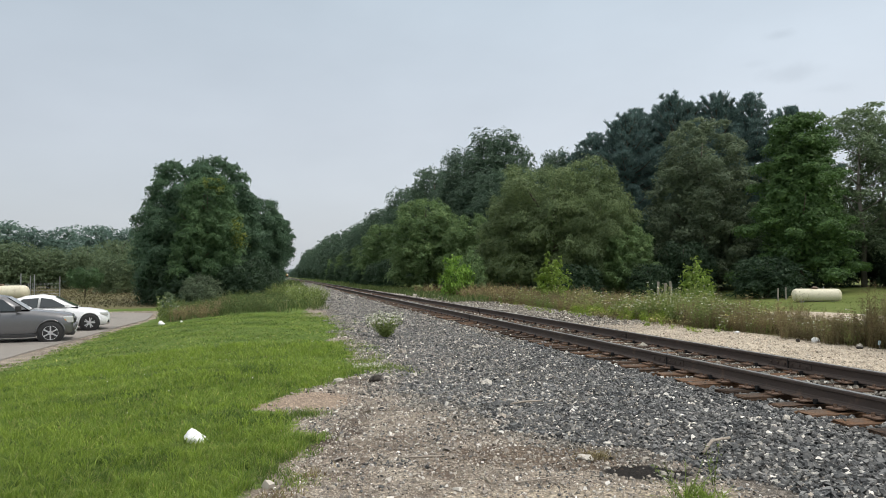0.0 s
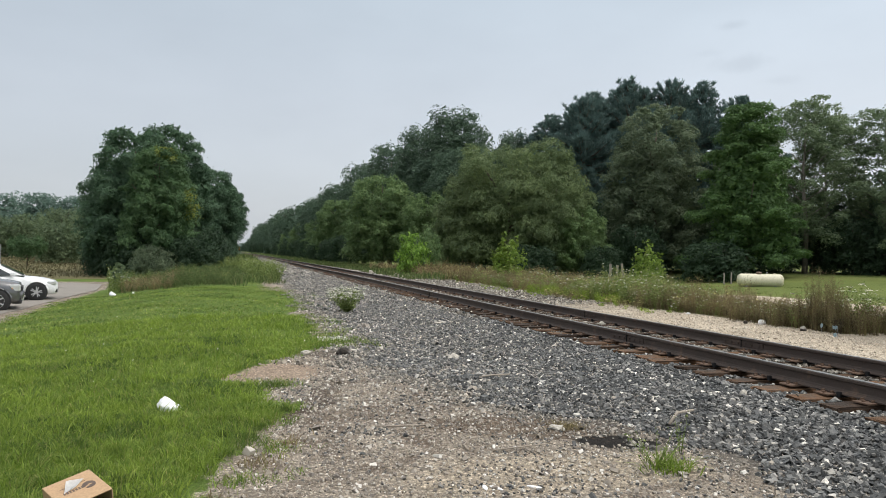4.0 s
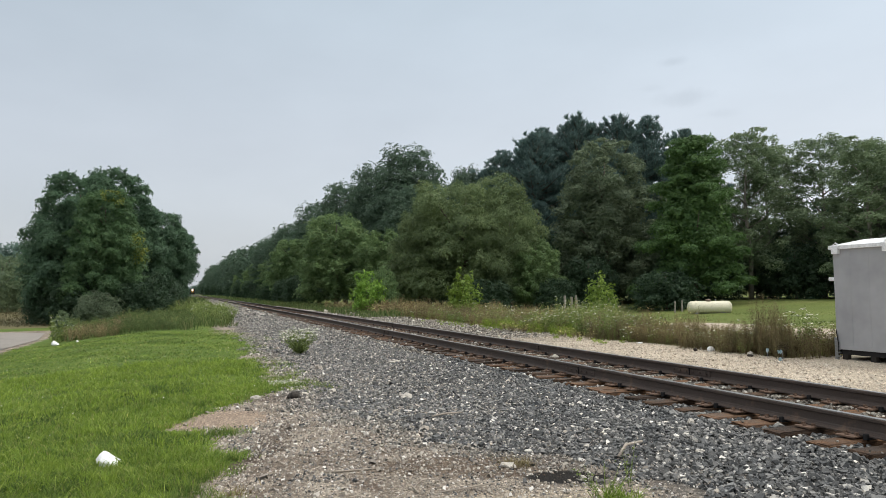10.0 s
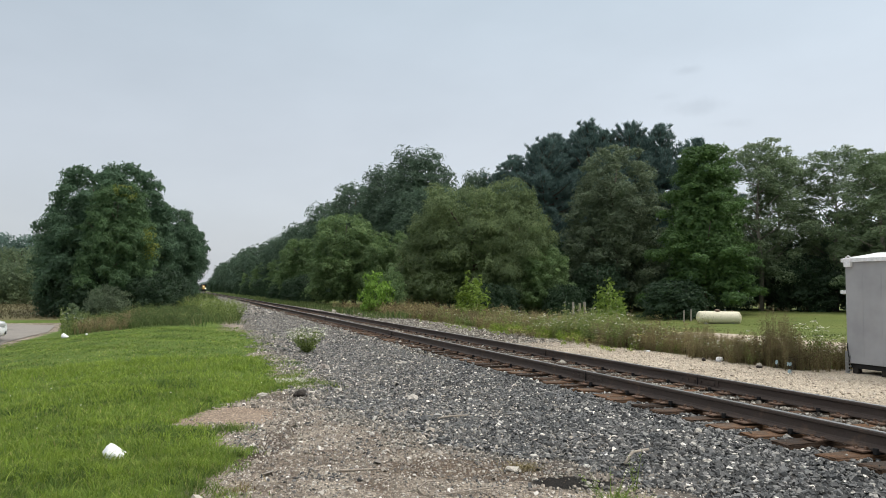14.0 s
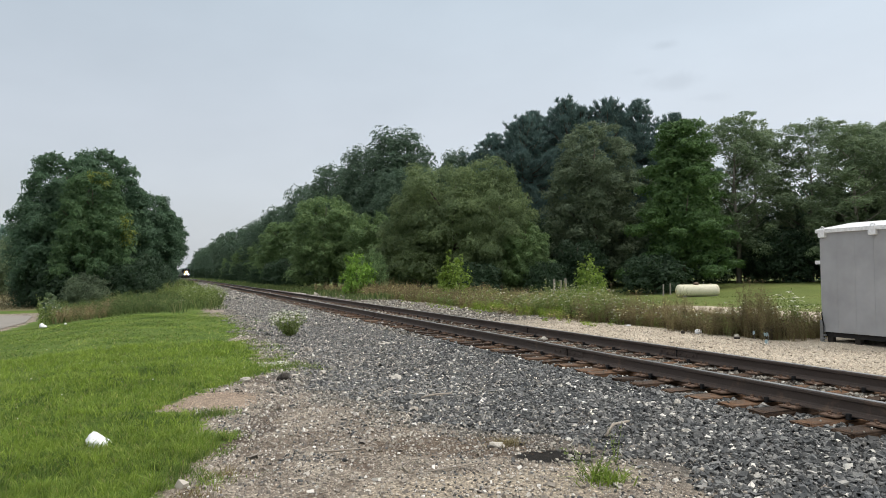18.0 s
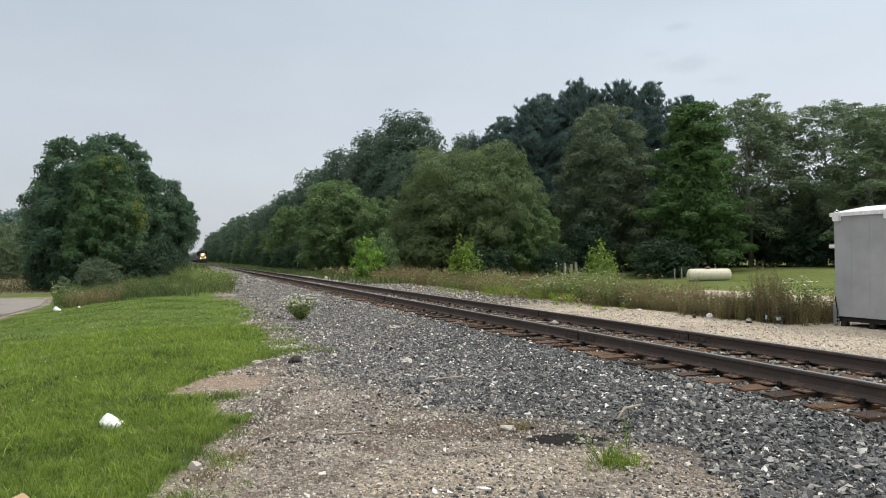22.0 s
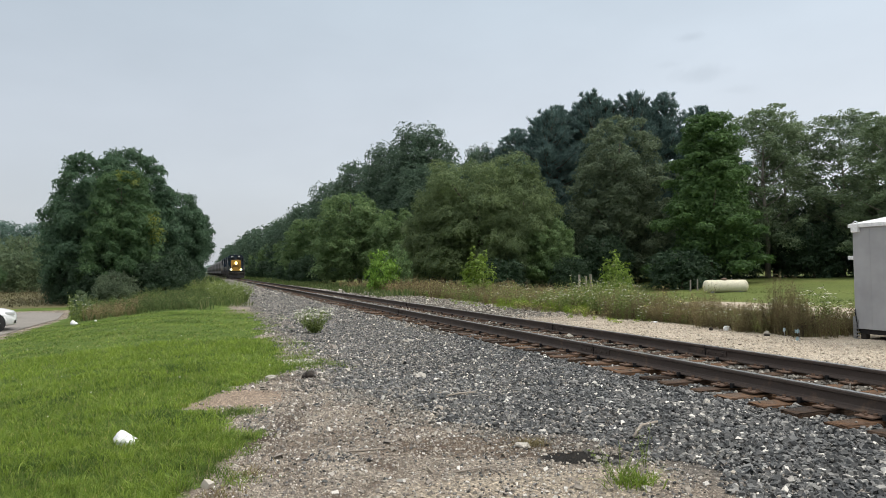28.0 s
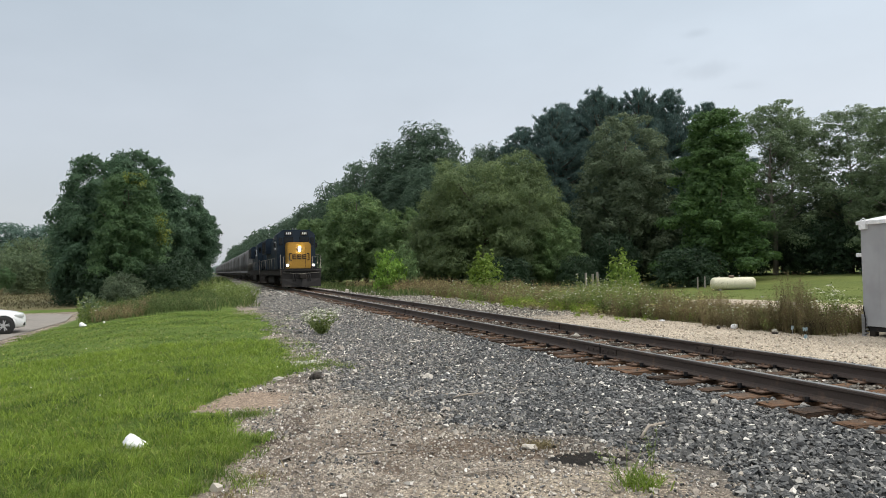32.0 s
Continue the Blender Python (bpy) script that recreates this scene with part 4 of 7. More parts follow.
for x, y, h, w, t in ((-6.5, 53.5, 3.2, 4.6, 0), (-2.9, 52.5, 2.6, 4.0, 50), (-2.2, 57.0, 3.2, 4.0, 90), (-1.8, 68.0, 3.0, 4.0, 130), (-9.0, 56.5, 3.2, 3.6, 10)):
    tree("shrub", "bush", x, y, h, w, t, "dense green shrub under the maples, leaf colour darkened for shade", "shrub", "shrubs under the maples")

# the wood along the far side of the track
for i, (x, y, h, w, key) in enumerate((
        (16.5, 900, 9, 8, "dark_far"), (17.2, 800, 11, 8, "dark_far"), (18.4, 700, 14, 8, "dark_far"), (20, 640, 17, 8, "dark_far"), (19.6, 585, 21, 8.5, "dark_far"), (19.6, 535, 19, 8.5, "dark_far"), (19.2, 490, 20, 8.5, "dark_far"), (19.2, 450, 18, 8.5, "dark_far"), (19, 412, 17, 8, "dark_far"), (19, 378, 17.5, 8, "dark_far"),
        (19, 346, 17, 8, "dark_far"), (19, 318, 17.5, 8, "dark_far"), (18.8, 292, 17, 8, "dark_far"), (18.8, 268, 17.2, 8.5, "dark_far"), (19.6, 246, 16.6, 9, "dark_far"), (20.4, 226, 16.4, 9, "dark_far"), (21.4, 205, 16, 9.5, "dark_far"),
        (22.3, 183, 15.6, 11, "dark_a"), (22.3, 165, 16, 10, "dark_b"), (22.0, 148, 16.2, 10, "dark_a"), (23.4, 128, 18.0, 9.5, "dark_a"),
        (24.8, 112, 19.4, 9.5, "dark_a"), (27.0, 101, 20.6, 9, "dark_b"), (29.6, 93.5, 21.9, 10.6, "dark_b"), (31.5, 86, 15.5, 9, "dark_a"), (34.2, 83, 17.6, 5, "dark_b"), (27.5, 82, 15, 9, "dark_a"))):
    tree("deciduous_tree", key, x, y, h, w * 1.2, i * 57, "tall dark green deciduous tree in the trackside wood", group="trackside wood")
for i, (x, y, h, w, key) in enumerate((
        (17.8, 86, 11.4, 9.8, "green_a"), (17.3, 119, 10.6, 9, "green_a"), (18, 150, 9, 7.5, "green_a"), (18, 190, 9, 7.5, "green_a"), (21.9, 79, 9.0, 7.4, "green_a"),
        (18, 235, 8, 7, "green_a"), (27.4, 66.6, 13.6, 14.2, "willow"), (24.4, 69.8, 10.4, 9.4, "willow"), (29.7, 61.2, 9.8, 8.6, "willow"), (31.0, 58.4, 6.6, 5.2, "green_a"))):
    tree("willow_tree" if key == "willow" else "leafy_tree", key, x, y, h, w, i * 71,
         "broad rounded willow with soft grey-green foliage" if key == "willow" else "mid-green bushy tree at the edge of the wood", group="edge of the wood")
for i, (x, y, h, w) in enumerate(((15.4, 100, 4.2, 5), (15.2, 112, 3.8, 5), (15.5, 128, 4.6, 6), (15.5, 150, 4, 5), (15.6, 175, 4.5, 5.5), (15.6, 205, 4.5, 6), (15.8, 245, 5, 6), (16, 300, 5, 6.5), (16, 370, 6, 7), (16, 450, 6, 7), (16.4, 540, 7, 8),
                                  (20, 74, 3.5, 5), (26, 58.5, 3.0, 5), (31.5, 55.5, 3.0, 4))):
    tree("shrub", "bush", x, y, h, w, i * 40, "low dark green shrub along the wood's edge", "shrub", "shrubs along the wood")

# pines and the trees round the field
for i, (x, y, h, w, key) in enumerate(((37.9, 79.6, 20.2, 10.6, "pine"), (37.6, 84.5, 18.4, 7.5, "pine_b"), (40.6, 76.2, 21.6, 9.5, "pine_b"), (47.0, 76.6, 24.4, 10.5, "pine"), (52.3, 75.5, 24.4, 9.5, "pine_b"), (56.5, 74.9, 24.4, 9.5, "pine"), (57.6, 69.2, 21.4, 7.5, "pine_b"),
                                       (43.4, 78.6, 23.0, 9, "pine"), (49.7, 77.4, 23.6, 9, "pine_b"), (54.6, 76.4, 23.2, 8.5, "pine"), (44.0, 82.0, 23.4, 10, "pine"), (50.0, 83.0, 24.6, 10, "pine_b"))):
    tree("pine_tree", key, x, y, h * 0.94, w * 1.3, i * 50, "tall blue-green white pine with level open branches", group="pines")
tree("column_tree", "column", 40.9, 61.5, 17.0, 10.5, 15, "dull grey-green tree with a tall tapering crown")
tree("maple_tree", "bright", 42.5, 50.2, 14.8, 9.8, 80, "bright green maple with a tall layered crown")
for i, (x, y, h, w) in enumerate(((51.2, 52.7, 16.2, 9.4), (55.4, 54.5, 15.6, 8.6), (58.4, 50.6, 15.8, 9.2), (55.0, 43.0, 13.8, 9.2), (59.6, 45.5, 14.2, 8.6), (64, 46, 15, 8.5), (60, 36, 13.5, 8))):
    tree("locust_tree", "airy", x, y, h, w, i * 95, "thin-leaved pale tree with visible forking limbs", group="thin-leaved trees")
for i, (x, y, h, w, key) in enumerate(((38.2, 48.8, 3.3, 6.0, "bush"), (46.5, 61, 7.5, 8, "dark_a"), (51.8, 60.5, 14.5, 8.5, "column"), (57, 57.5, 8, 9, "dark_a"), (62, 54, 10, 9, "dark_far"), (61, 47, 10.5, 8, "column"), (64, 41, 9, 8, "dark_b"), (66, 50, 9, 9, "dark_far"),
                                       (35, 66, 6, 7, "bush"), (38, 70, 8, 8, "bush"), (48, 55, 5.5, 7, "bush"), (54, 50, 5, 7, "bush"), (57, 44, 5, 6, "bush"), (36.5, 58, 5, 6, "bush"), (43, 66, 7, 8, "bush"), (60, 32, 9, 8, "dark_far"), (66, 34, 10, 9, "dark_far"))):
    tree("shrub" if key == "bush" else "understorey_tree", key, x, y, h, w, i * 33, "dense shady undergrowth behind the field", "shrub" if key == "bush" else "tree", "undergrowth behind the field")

# saplings and bushes in the weeds
tree("sapling", "sapling", 17.4, 43.1, 3.3, 2.6, 0, "bright yellow-green sapling standing in dry weeds", "sapling")
tree("sapling", "sapling", 26.5, 40.8, 3.2, 2.4, 90, "pale green sapling standing among white-flowered weeds", "sapling")
tree("bush", "broad_bush", 14.5, 57.5, 3.5, 3.0, 0, "bright green broad-leaved bush beside the track", "bush")
tree("bush", "lime_bush", 16.4, 59.0, 4.0, 3.0, 60, "pale green leafy bush beside the track", "bush")

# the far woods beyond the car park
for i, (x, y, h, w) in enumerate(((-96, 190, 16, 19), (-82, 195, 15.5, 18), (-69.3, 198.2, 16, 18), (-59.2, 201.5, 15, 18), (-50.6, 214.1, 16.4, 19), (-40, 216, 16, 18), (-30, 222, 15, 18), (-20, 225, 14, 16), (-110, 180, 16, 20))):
    tree("far_tree", "far", x, y, h, w, i * 61, "grey-green tree in a distant wood, haze put into its leaf colour", group="distant wood")
for i, (x, y, h, w) in enumerate(((-58, 140, 8.5, 12), (-48.3, 142, 8.6, 11), (-42.3, 144, 7.6, 10), (-35.9, 145.6, 8, 10), (-28.1, 137, 8.8, 10), (-22, 128, 8, 9), (-17.5, 112, 7.2, 8), (-13.5, 98, 6.5, 6.5), (-21, 98, 5, 6.5), (-68, 136, 9, 12))):
    tree("far_tree", "meadow_tree", x, y, h, w, i * 47, "soft yellowish green tree at the edge of a meadow", group="edge of the meadow")
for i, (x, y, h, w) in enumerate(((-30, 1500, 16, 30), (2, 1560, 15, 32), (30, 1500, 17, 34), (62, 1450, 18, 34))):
    tree("far_tree", "far", x, y, h, w, i * 80, "tree far down the railway line, haze put into its leaf colour", group="far end of the line")
tree("tall_weed", "weed_stalk", -4.9, 33.2, 1.3, 0.85, 40, "tall leafy weed standing over the grass", "weed")
tree("small_tree", "green_bush", -19.4, 77.6, 3.1, 3.6, 0, "small rounded green tree standing in dry meadow grass", "tree")


# ---- grass, weeds and stones ----
def blades(points, heights, widths, rng, lean=0.35, flop=0.25):
    """Bent two-segment blades, one loose piece each."""
    n = len(points)
    a = rng.uniform(0, 2 * math.pi, n)
    side = np.stack([np.cos(a), np.sin(a), np.zeros(n)], 1)
    b = rng.uniform(0, 2 * math.pi, n)
    out = np.stack([np.cos(b), np.sin(b), np.zeros(n)], 1) * (heights * rng.uniform(0.05, 1, n) * lean)[:, None]
    up = np.stack([np.zeros(n), np.zeros(n), heights], 1)
    w = side * widths[:, None] * 0.5
    mid = points + up * 0.6 + out * 0.4
    tip = points + up * (1 - flop * rng.uniform(0, 1, (n, 1))) + out * 1.2
    v = np.stack([points - w, points + w, mid + w * 0.8, mid - w * 0.8, tip], 1).reshape(-1, 3)
    o = (np.arange(n) * 5)[:, None]
    quads, tris = (o + np.array([[0, 1, 2, 3]])).tolist(), (o + np.array([[3, 2, 4]])).tolist()
    return v, quads + tris


def grounded(x, y, lift=0.0):
    return np.stack([x, y, height(x, y) + lift], 1)


def scatter(rng, n, x0, x1, y0, y1, keep):
    x, y = rng.uniform(x0, x1, n), rng.uniform(y0, y1, n)
    k = keep(x, y)
    return x[k], y[k]


def stuff(name, v, f, material_, label, category):
    return tagged(put(name, mesh_from(name, v, f, material_)), label, category, kind="stuff")


rng = np.random.default_rng(5)


def wander(x, y):
    return 0.3 * np.sin(x * 2.1 + y * 1.3) + 0.25 * np.sin(x * 5.3 - y * 3.7) + 0.18 * np.sin(y * 7.9 + x * 3.1)


V, F, o = [], [], 0
for n, y0, y1, hgt, wid in ((76000, 3.2, 9, 0.06, 0.006), (76000, 9, 17, 0.055, 0.0105), (66000, 17, 31, 0.05, 0.019)):
    x, y = scatter(rng, n, -0.48 * y1 - 0.5, 2.2, y0, y1, lambda x, y: (x < lawn_edge(y) + 0.8 * wander(x, y) + 0.2 - 0.45 * rng.uniform(0, 1, len(x)) ** 2) & (x > -0.46 * y - 0.6) & (x > -6.35 + 0.4 * wander(x, y)))
    tuft = 0.45 + 0.75 * np.clip(0.45 + wander(x * 0.9, y * 0.9) + 0.8 * np.sin(x * 9.1 + 2 * np.sin(y * 3)) * np.sin(y * 8.3 + 2 * np.sin(x * 4)), 0, 1.5)
    v, f = blades(grounded(x, y, -0.005), hgt * tuft * rng.uniform(0.5, 1.35, len(x)), wid * rng.uniform(0.7, 1.4, len(x)), rng, 1.7, 0.6)
    V.append(v)
    F += [[i + o for i in g] for g in f]
    o += len(v)
stuff("lawn_grass", np.concatenate(V), F, LAWN, "bright green mown lawn grass with tufts and clover", "grass")


# coarse tufts of longer, paler grass
cx, cy = scatter(rng, 1500, -5.5, 1.6, 3.4, 17, lambda x, y: (x < lawn_edge(y) - 0.05) & (x > -0.46 * y - 0.4))
tx = (cx[:, None] + rng.normal(0, 0.06, (len(cx), 20)) * (1 + 0.06 * cy[:, None])).ravel()
ty = (cy[:, None] + rng.normal(0, 0.06, (len(cx), 20)) * (1 + 0.06 * cy[:, None])).ravel()
v, f = blades(grounded(tx, ty, -0.005), 0.125 * rng.uniform(0.35, 1.25, len(tx)), 0.0072 * (1 + 0.05 * ty) * rng.uniform(0.6, 1.3, len(tx)), rng, 1.7, 0.6)
stuff("grass_tufts", v, f, TUFT, "coarse pale green tufts in the lawn", "grass")


def turf(name, tufts, each, x0, x1, y0, y1, hgt, wid, spread, material_, label, seed):
    """Grass in clumps whose blades fan out from a common foot."""
    r = np.random.default_rng(seed)
    cx, cy = scatter(r, tufts, x0, x1, y0, y1, lambda x, y: (x < lawn_edge(y) - 0.02 + 0.25 * wander(x, y)) & (x > -0.46 * y - 0.6))
    n = len(cx)
    a, q = r.uniform(0, 2 * math.pi, (n, each)), spread * np.sqrt(r.uniform(0, 1, (n, each)))
    x, y = (cx[:, None] + np.cos(a) * q).ravel(), (cy[:, None] + np.sin(a) * q).ravel()
    tall = np.repeat(hgt * r.uniform(0.5, 1.35, n), each) * r.uniform(0.55, 1.15, n * each)
    out = np.stack([np.cos(a), np.sin(a), np.zeros((n, each))], 2).reshape(-1, 3) * (tall * r.uniform(0.2, 1.15, n * each))[:, None]
    foot = grounded(x, y, -0.005)
    b = r.uniform(0, 2 * math.pi, n * each)
    w = np.stack([np.cos(b), np.sin(b), np.zeros(n * each)], 1) * (wid * r.uniform(0.6, 1.4, n * each))[:, None] * 0.5
    up = np.stack([np.zeros(n * each), np.zeros(n * each), tall], 1)
    mid, tip = foot + up * 0.62 + out * 0.35, foot + up * 0.86 + out
    v = np.stack([foot - w, foot + w, mid + w * 0.8, mid - w * 0.8, tip], 1).reshape(-1, 3)
    o = (np.arange(n * each) * 5)[:, None]
    return stuff(name, v, (o + np.array([[0, 1, 2, 3]])).tolist() + (o + np.array([[3, 2, 4]])).tolist(), material_, label, "grass")


turf("grass_turf", 3900, 22, -3.6, 0.5, 3.3, 7.0, 0.085, 0.0058, 0.05, LAWN, "thick clumped lawn grass close to the dirt", 91)
turf("grass_turf", 1150, 22, -3.6, 0.4, 3.3, 7.5, 0.115, 0.0062, 0.05, TUFT, "longer pale green clumps in the lawn", 92)
turf("grass_turf", 2600, 18, -5.0, 1.2, 7.0, 12.5, 0.075, 0.009, 0.07, LAWN, "clumped lawn grass with ragged tufts", 93)
turf("grass_turf", 700, 18, -5.0, 1.0, 7.0, 12.5, 0.10, 0.009, 0.07, TUFT, "longer pale green clumps in the lawn", 94)
px, py = scatter(rng, 170, 0.6, 3.0, 11.3, 30, lambda x, y: (x > lawn_edge(y) - 0.3) & (x < lawn_edge(y) + 0.75))
tx = (px[:, None] + rng.normal(0, 0.10, (len(px), 46))).ravel()
ty = (py[:, None] + rng.normal(0, 0.22, (len(px), 46))).ravel()
v, f = blades(grounded(tx, ty, -0.005), 0.075 * rng.uniform(0.35, 1.25, len(tx)), 0.012 * rng.uniform(0.6, 1.4, len(tx)), rng, 1.7, 0.6)
stuff("creeping_grass", v, f, LAWN, "sparse grass creeping from the lawn over dirt and ballast", "grass")


def growth(name, n, x0, x1, y0, y1, hgt, wid, material_, label, category, keep=None, lean=0.3, seed=1):
    r = np.random.default_rng(seed)
    x, y = scatter(r, n, x0, x1, y0, y1, keep or (lambda x, y: x == x))
    hh = hgt * r.uniform(0.45, 1.2, len(x)) * (0.82 + 0.4 * np.sin(x * 0.9 + 0.3 * y) * np.sin(y * 0.7) + 0.15 * np.sin(x * 4 + y * 3))
    v, f = blades(grounded(x, y, -0.02), hh, wid * r.uniform(0.6, 1.5, len(x)), r, lean, 0.2)
    return stuff(name, v, f, material_, label, category)


# tall growth on the lawn's far side
growth("tall_grass", 13000, -8.0, 2.2, 31.5, 60, 0.55, 0.022, TALLGRASS, "tall green and straw-tipped grass at the lawn's end", "grass", lambda x, y: (x < 1.9 + 0.25 * np.sin(y)) & (x > -0.146 * y + 0.25 * np.sin(y * 2.0)) & (y > 31.5 + 1.5 * (x > 0.5)), 1.1, 6)
growth("tall_grass", 9000, -1.5, 2.2, 60, 130, 1.0, 0.09, TALLGRASS, "tall green grass along the track bed", "grass", None, 0.5, 61)
growth("meadow_grass", 46000, -70, -5, 52, 135, 0.24, 0.05, MEADOWGRASS, "dry brown meadow grass beyond the car park", "grass", lambda x, y: x > -0.75 * y, 1.2, 8)
growth("trackside_grass", 12000, 10.8, 16, 46, 130, 0.55, 0.05, TALLGRASS, "low green grass along the far side of the track", "grass", lambda x, y: x > 11.8 - 0.01 * y, 0.5, 12)
growth("trackside_grass", 6000, 10.4, 15, 130, 420, 0.7, 0.16, TALLGRASS, "low green grass along the distant track", "grass", None, 0.5, 13)
growth("field_grass", 16000, 19, 40, 22, 60, 0.07, 0.04, FIELDGRASS, "short green grass of the field", "grass", lambda x, y: ~((x > 22.6) & (x < 29.8) & (y < 34)), 0.6, 14)


def bushy(name, sets, material_, label, seed, bloom=None, bloom_label="", bloom_share=0.3, bloom_size=0.03, category="weeds"):
    """Weeds as plants: stems that fan out from a foot, small leaves along them and, on some, flower heads at the tips.
    Each set: count, x0, x1, y0, y1, height, lean, stems, leaves on each stem, leaf size, keep."""
    r = np.random.default_rng(seed)
    V, F, o, tips = [], [], 0, []
    for n, x0, x1, y0, y1, hgt, lean, stems, leaves, size, keep in sets:
        x, y = scatter(r, n, x0, x1, y0, y1, keep or (lambda x, y: x == x))
        if not len(x):
            continue
        tall = hgt * r.uniform(0.55, 1.2, len(x)) * (0.9 + 0.25 * np.sin(x * 1.7 + y) * np.sin(y * 0.9))
        bx, by = np.repeat(x, stems) + r.normal(0, 0.05, len(x) * stems), np.repeat(y, stems) + r.normal(0, 0.05, len(x) * stems)
        m = len(bx)
        foot = grounded(bx, by, -0.02)
        H = np.repeat(tall, stems) * r.uniform(0.55, 1.05, m)
        a, q = r.uniform(0, 2 * math.pi, m), lean * np.abs(r.normal(0, 0.6, m))
        way = np.stack([np.cos(a) * q * H, np.sin(a) * q * H, H], 1)
        wide = np.stack([np.cos(a + 1.6), np.sin(a + 1.6), np.zeros(m)], 1) * (0.0035 + 0.12 * size)
        tip = foot + way
        V.append(np.stack([foot - wide, foot + wide, tip], 1).reshape(-1, 3))
        F.append(np.arange(3 * m).reshape(m, 3) + o)
        o += 3 * m
        t = r.uniform(0.12, 1.0, (m, leaves, 1)) ** 0.7
        c = foot[:, None, :] + way[:, None, :] * t + r.normal(size=(m, leaves, 3)) * size * 1.5
        lv, lf = leaf_bits(c.reshape(-1, 3), r.normal(size=(m * leaves, 3)) + np.array([0, 0, 0.5]), size, r)
        V.append(lv)
        F.append(lf + o)
        o += len(lv)
        tips.append(tip[r.uniform(0, 1, m) < bloom_share])
    ob = stuff(name, np.concatenate(V), np.concatenate(F), material_, label, category)
    if bloom is not None:
        tp = np.concatenate(tips)
        c = (tp[:, None, :] + r.normal(size=(len(tp), 4, 3)) * bloom_size * np.array([0.9, 0.9, 0.25])).reshape(-1, 3)
        v, f = leaf_bits(c, r.normal(size=c.shape) * 0.25 + np.array([0, 0, 1]), bloom_size, r)
        stuff("flower_heads", v, f, bloom, bloom_label, "flowers")
    return ob


strip = lambda x, y: (x > 14.25 + 0.3 * np.sin(y * 1.1) + 0.2 * np.sin(y * 3.1)) & ((y > 13.5) | (x > 17.7)) & (x < 16.6 + 0.3 * np.maximum(y - 24, 0))
bushy("dry_weeds", ((190, 14.2, 17.6, 13.5, 16.2, 0.88, 0.26, 12, 34, 0.014, strip), (26, 14.4, 15.3, 14.4, 15.2, 1.5, 0.16, 14, 40, 0.014, strip), (460, 14.0, 16.8, 15.4, 24, 0.72, 0.32, 12, 30, 0.015, strip),
                    (110, 14.2, 17.2, 18.8, 23.5, 1.15, 0.3, 12, 34, 0.015, strip), (260, 14.0, 20, 25, 46, 0.95, 0.4, 10, 20, 0.026, strip), (260, 14.2, 21, 42, 66, 1.1, 0.5, 8, 14, 0.05, strip)),
      WEED, "tall feathery dry brown weeds beyond the track", 71)
bushy("green_weeds", ((240, 14.1, 17.4, 20.5, 30, 1.0, 0.45, 8, 22, 0.03, strip), (60, 14.3, 17, 24, 28, 1.45, 0.35, 9, 24, 0.03, strip), (150, 14.1, 17.0, 15, 21, 0.62, 0.5, 7, 16, 0.022, strip), (260, 14.2, 21, 29, 46, 0.85, 0.5, 7, 16, 0.04, strip)),
      GREENWEED, "leafy yellow-green flowering weeds among dry stalks", 72, BLOSSOM, "small white flower heads over the weeds", 0.4, 0.034)
bushy("green_weeds", ((70, 15.2, 19.5, 13.6, 16.4, 1.2, 0.4, 8, 24, 0.026, strip),),
      GREENWEED, "tall green weeds with pale flower heads beside the cabinet", 73, BLOSSOM, "broad white flower heads over green stalks", 0.45, 0.05)
bushy("straw_weeds", ((230, 14.1, 17.4, 19, 32, 1.1, 0.4, 10, 16, 0.02, strip), (240, 14.1, 20, 30, 48, 0.95, 0.45, 9, 12, 0.03, strip), (200, 13.8, 22, 46, 75, 0.9, 0.5, 8, 10, 0.06, None), (60, 13.5, 14.4, 22, 30, 0.4, 0.7, 9, 8, 0.016, None)),
      STRAW, "pale straw-coloured seed stalks over the weeds", 74, YELLOWBLOOM, "pale yellow flower heads over the weeds", 0.3, 0.03)
bushy("low_weeds", ((90, 13.6, 14.9, 22.5, 34, 0.5, 0.6, 8, 20, 0.03, lambda x, y: np.sin(y * 1.3) > -0.4), (40, 12.7, 14.3, 20, 42, 0.2, 0.8, 6, 12, 0.022, None)),
      TUFT, "bright yellow-green leafy weeds at the gravel's edge", 75)
bushy("dark_weeds", ((260, 14.3, 17.6, 13.6, 26, 0.5, 0.4, 7, 14, 0.026, strip),), SHADEWEED, "low purplish brown growth under the weeds, darkened for their shade", 76)
# the growth at the lawn's end: dry on the car park's side, bushy green beside the track
bank = lambda x, y: (x > -0.143 * y) & (x < 1.7) & (y > 31.8 + 3.2 * (x > 0.3))
bushy("dry_weeds", ((60, -5.0, -2.7, 31.8, 36, 0.72, 0.5, 9, 14, 0.022, bank),), STRAW, "pinkish dry seed stalks at the lawn's end", 81)
bushy("dry_weeds", ((50, -4.8, -2.4, 32.0, 38, 0.75, 0.4, 8, 16, 0.026, bank),), WEED, "brown dry weeds at the lawn's end", 82)
bushy("leafy_weeds", ((120, -3.4, 0.8, 31.9, 38, 0.62, 0.5, 8, 26, 0.026, bank), (260, -8, 1.7, 36, 52, 0.7, 0.5, 8, 22, 0.036, bank)), TALLGRASS, "bushy grey-green weeds at the lawn's end", 83)
bushy("leafy_weeds", ((70, 0.2, 1.9, 35, 50, 0.95, 0.5, 9, 26, 0.034, None), (80, -1.0, 2.1, 50, 95, 1.0, 0.5, 8, 22, 0.06, None)), GREENWEED, "pale green flowering weeds along the track bed", 84, BLOSSOM, "small pale flower heads along the track bed", 0.16, 0.028)
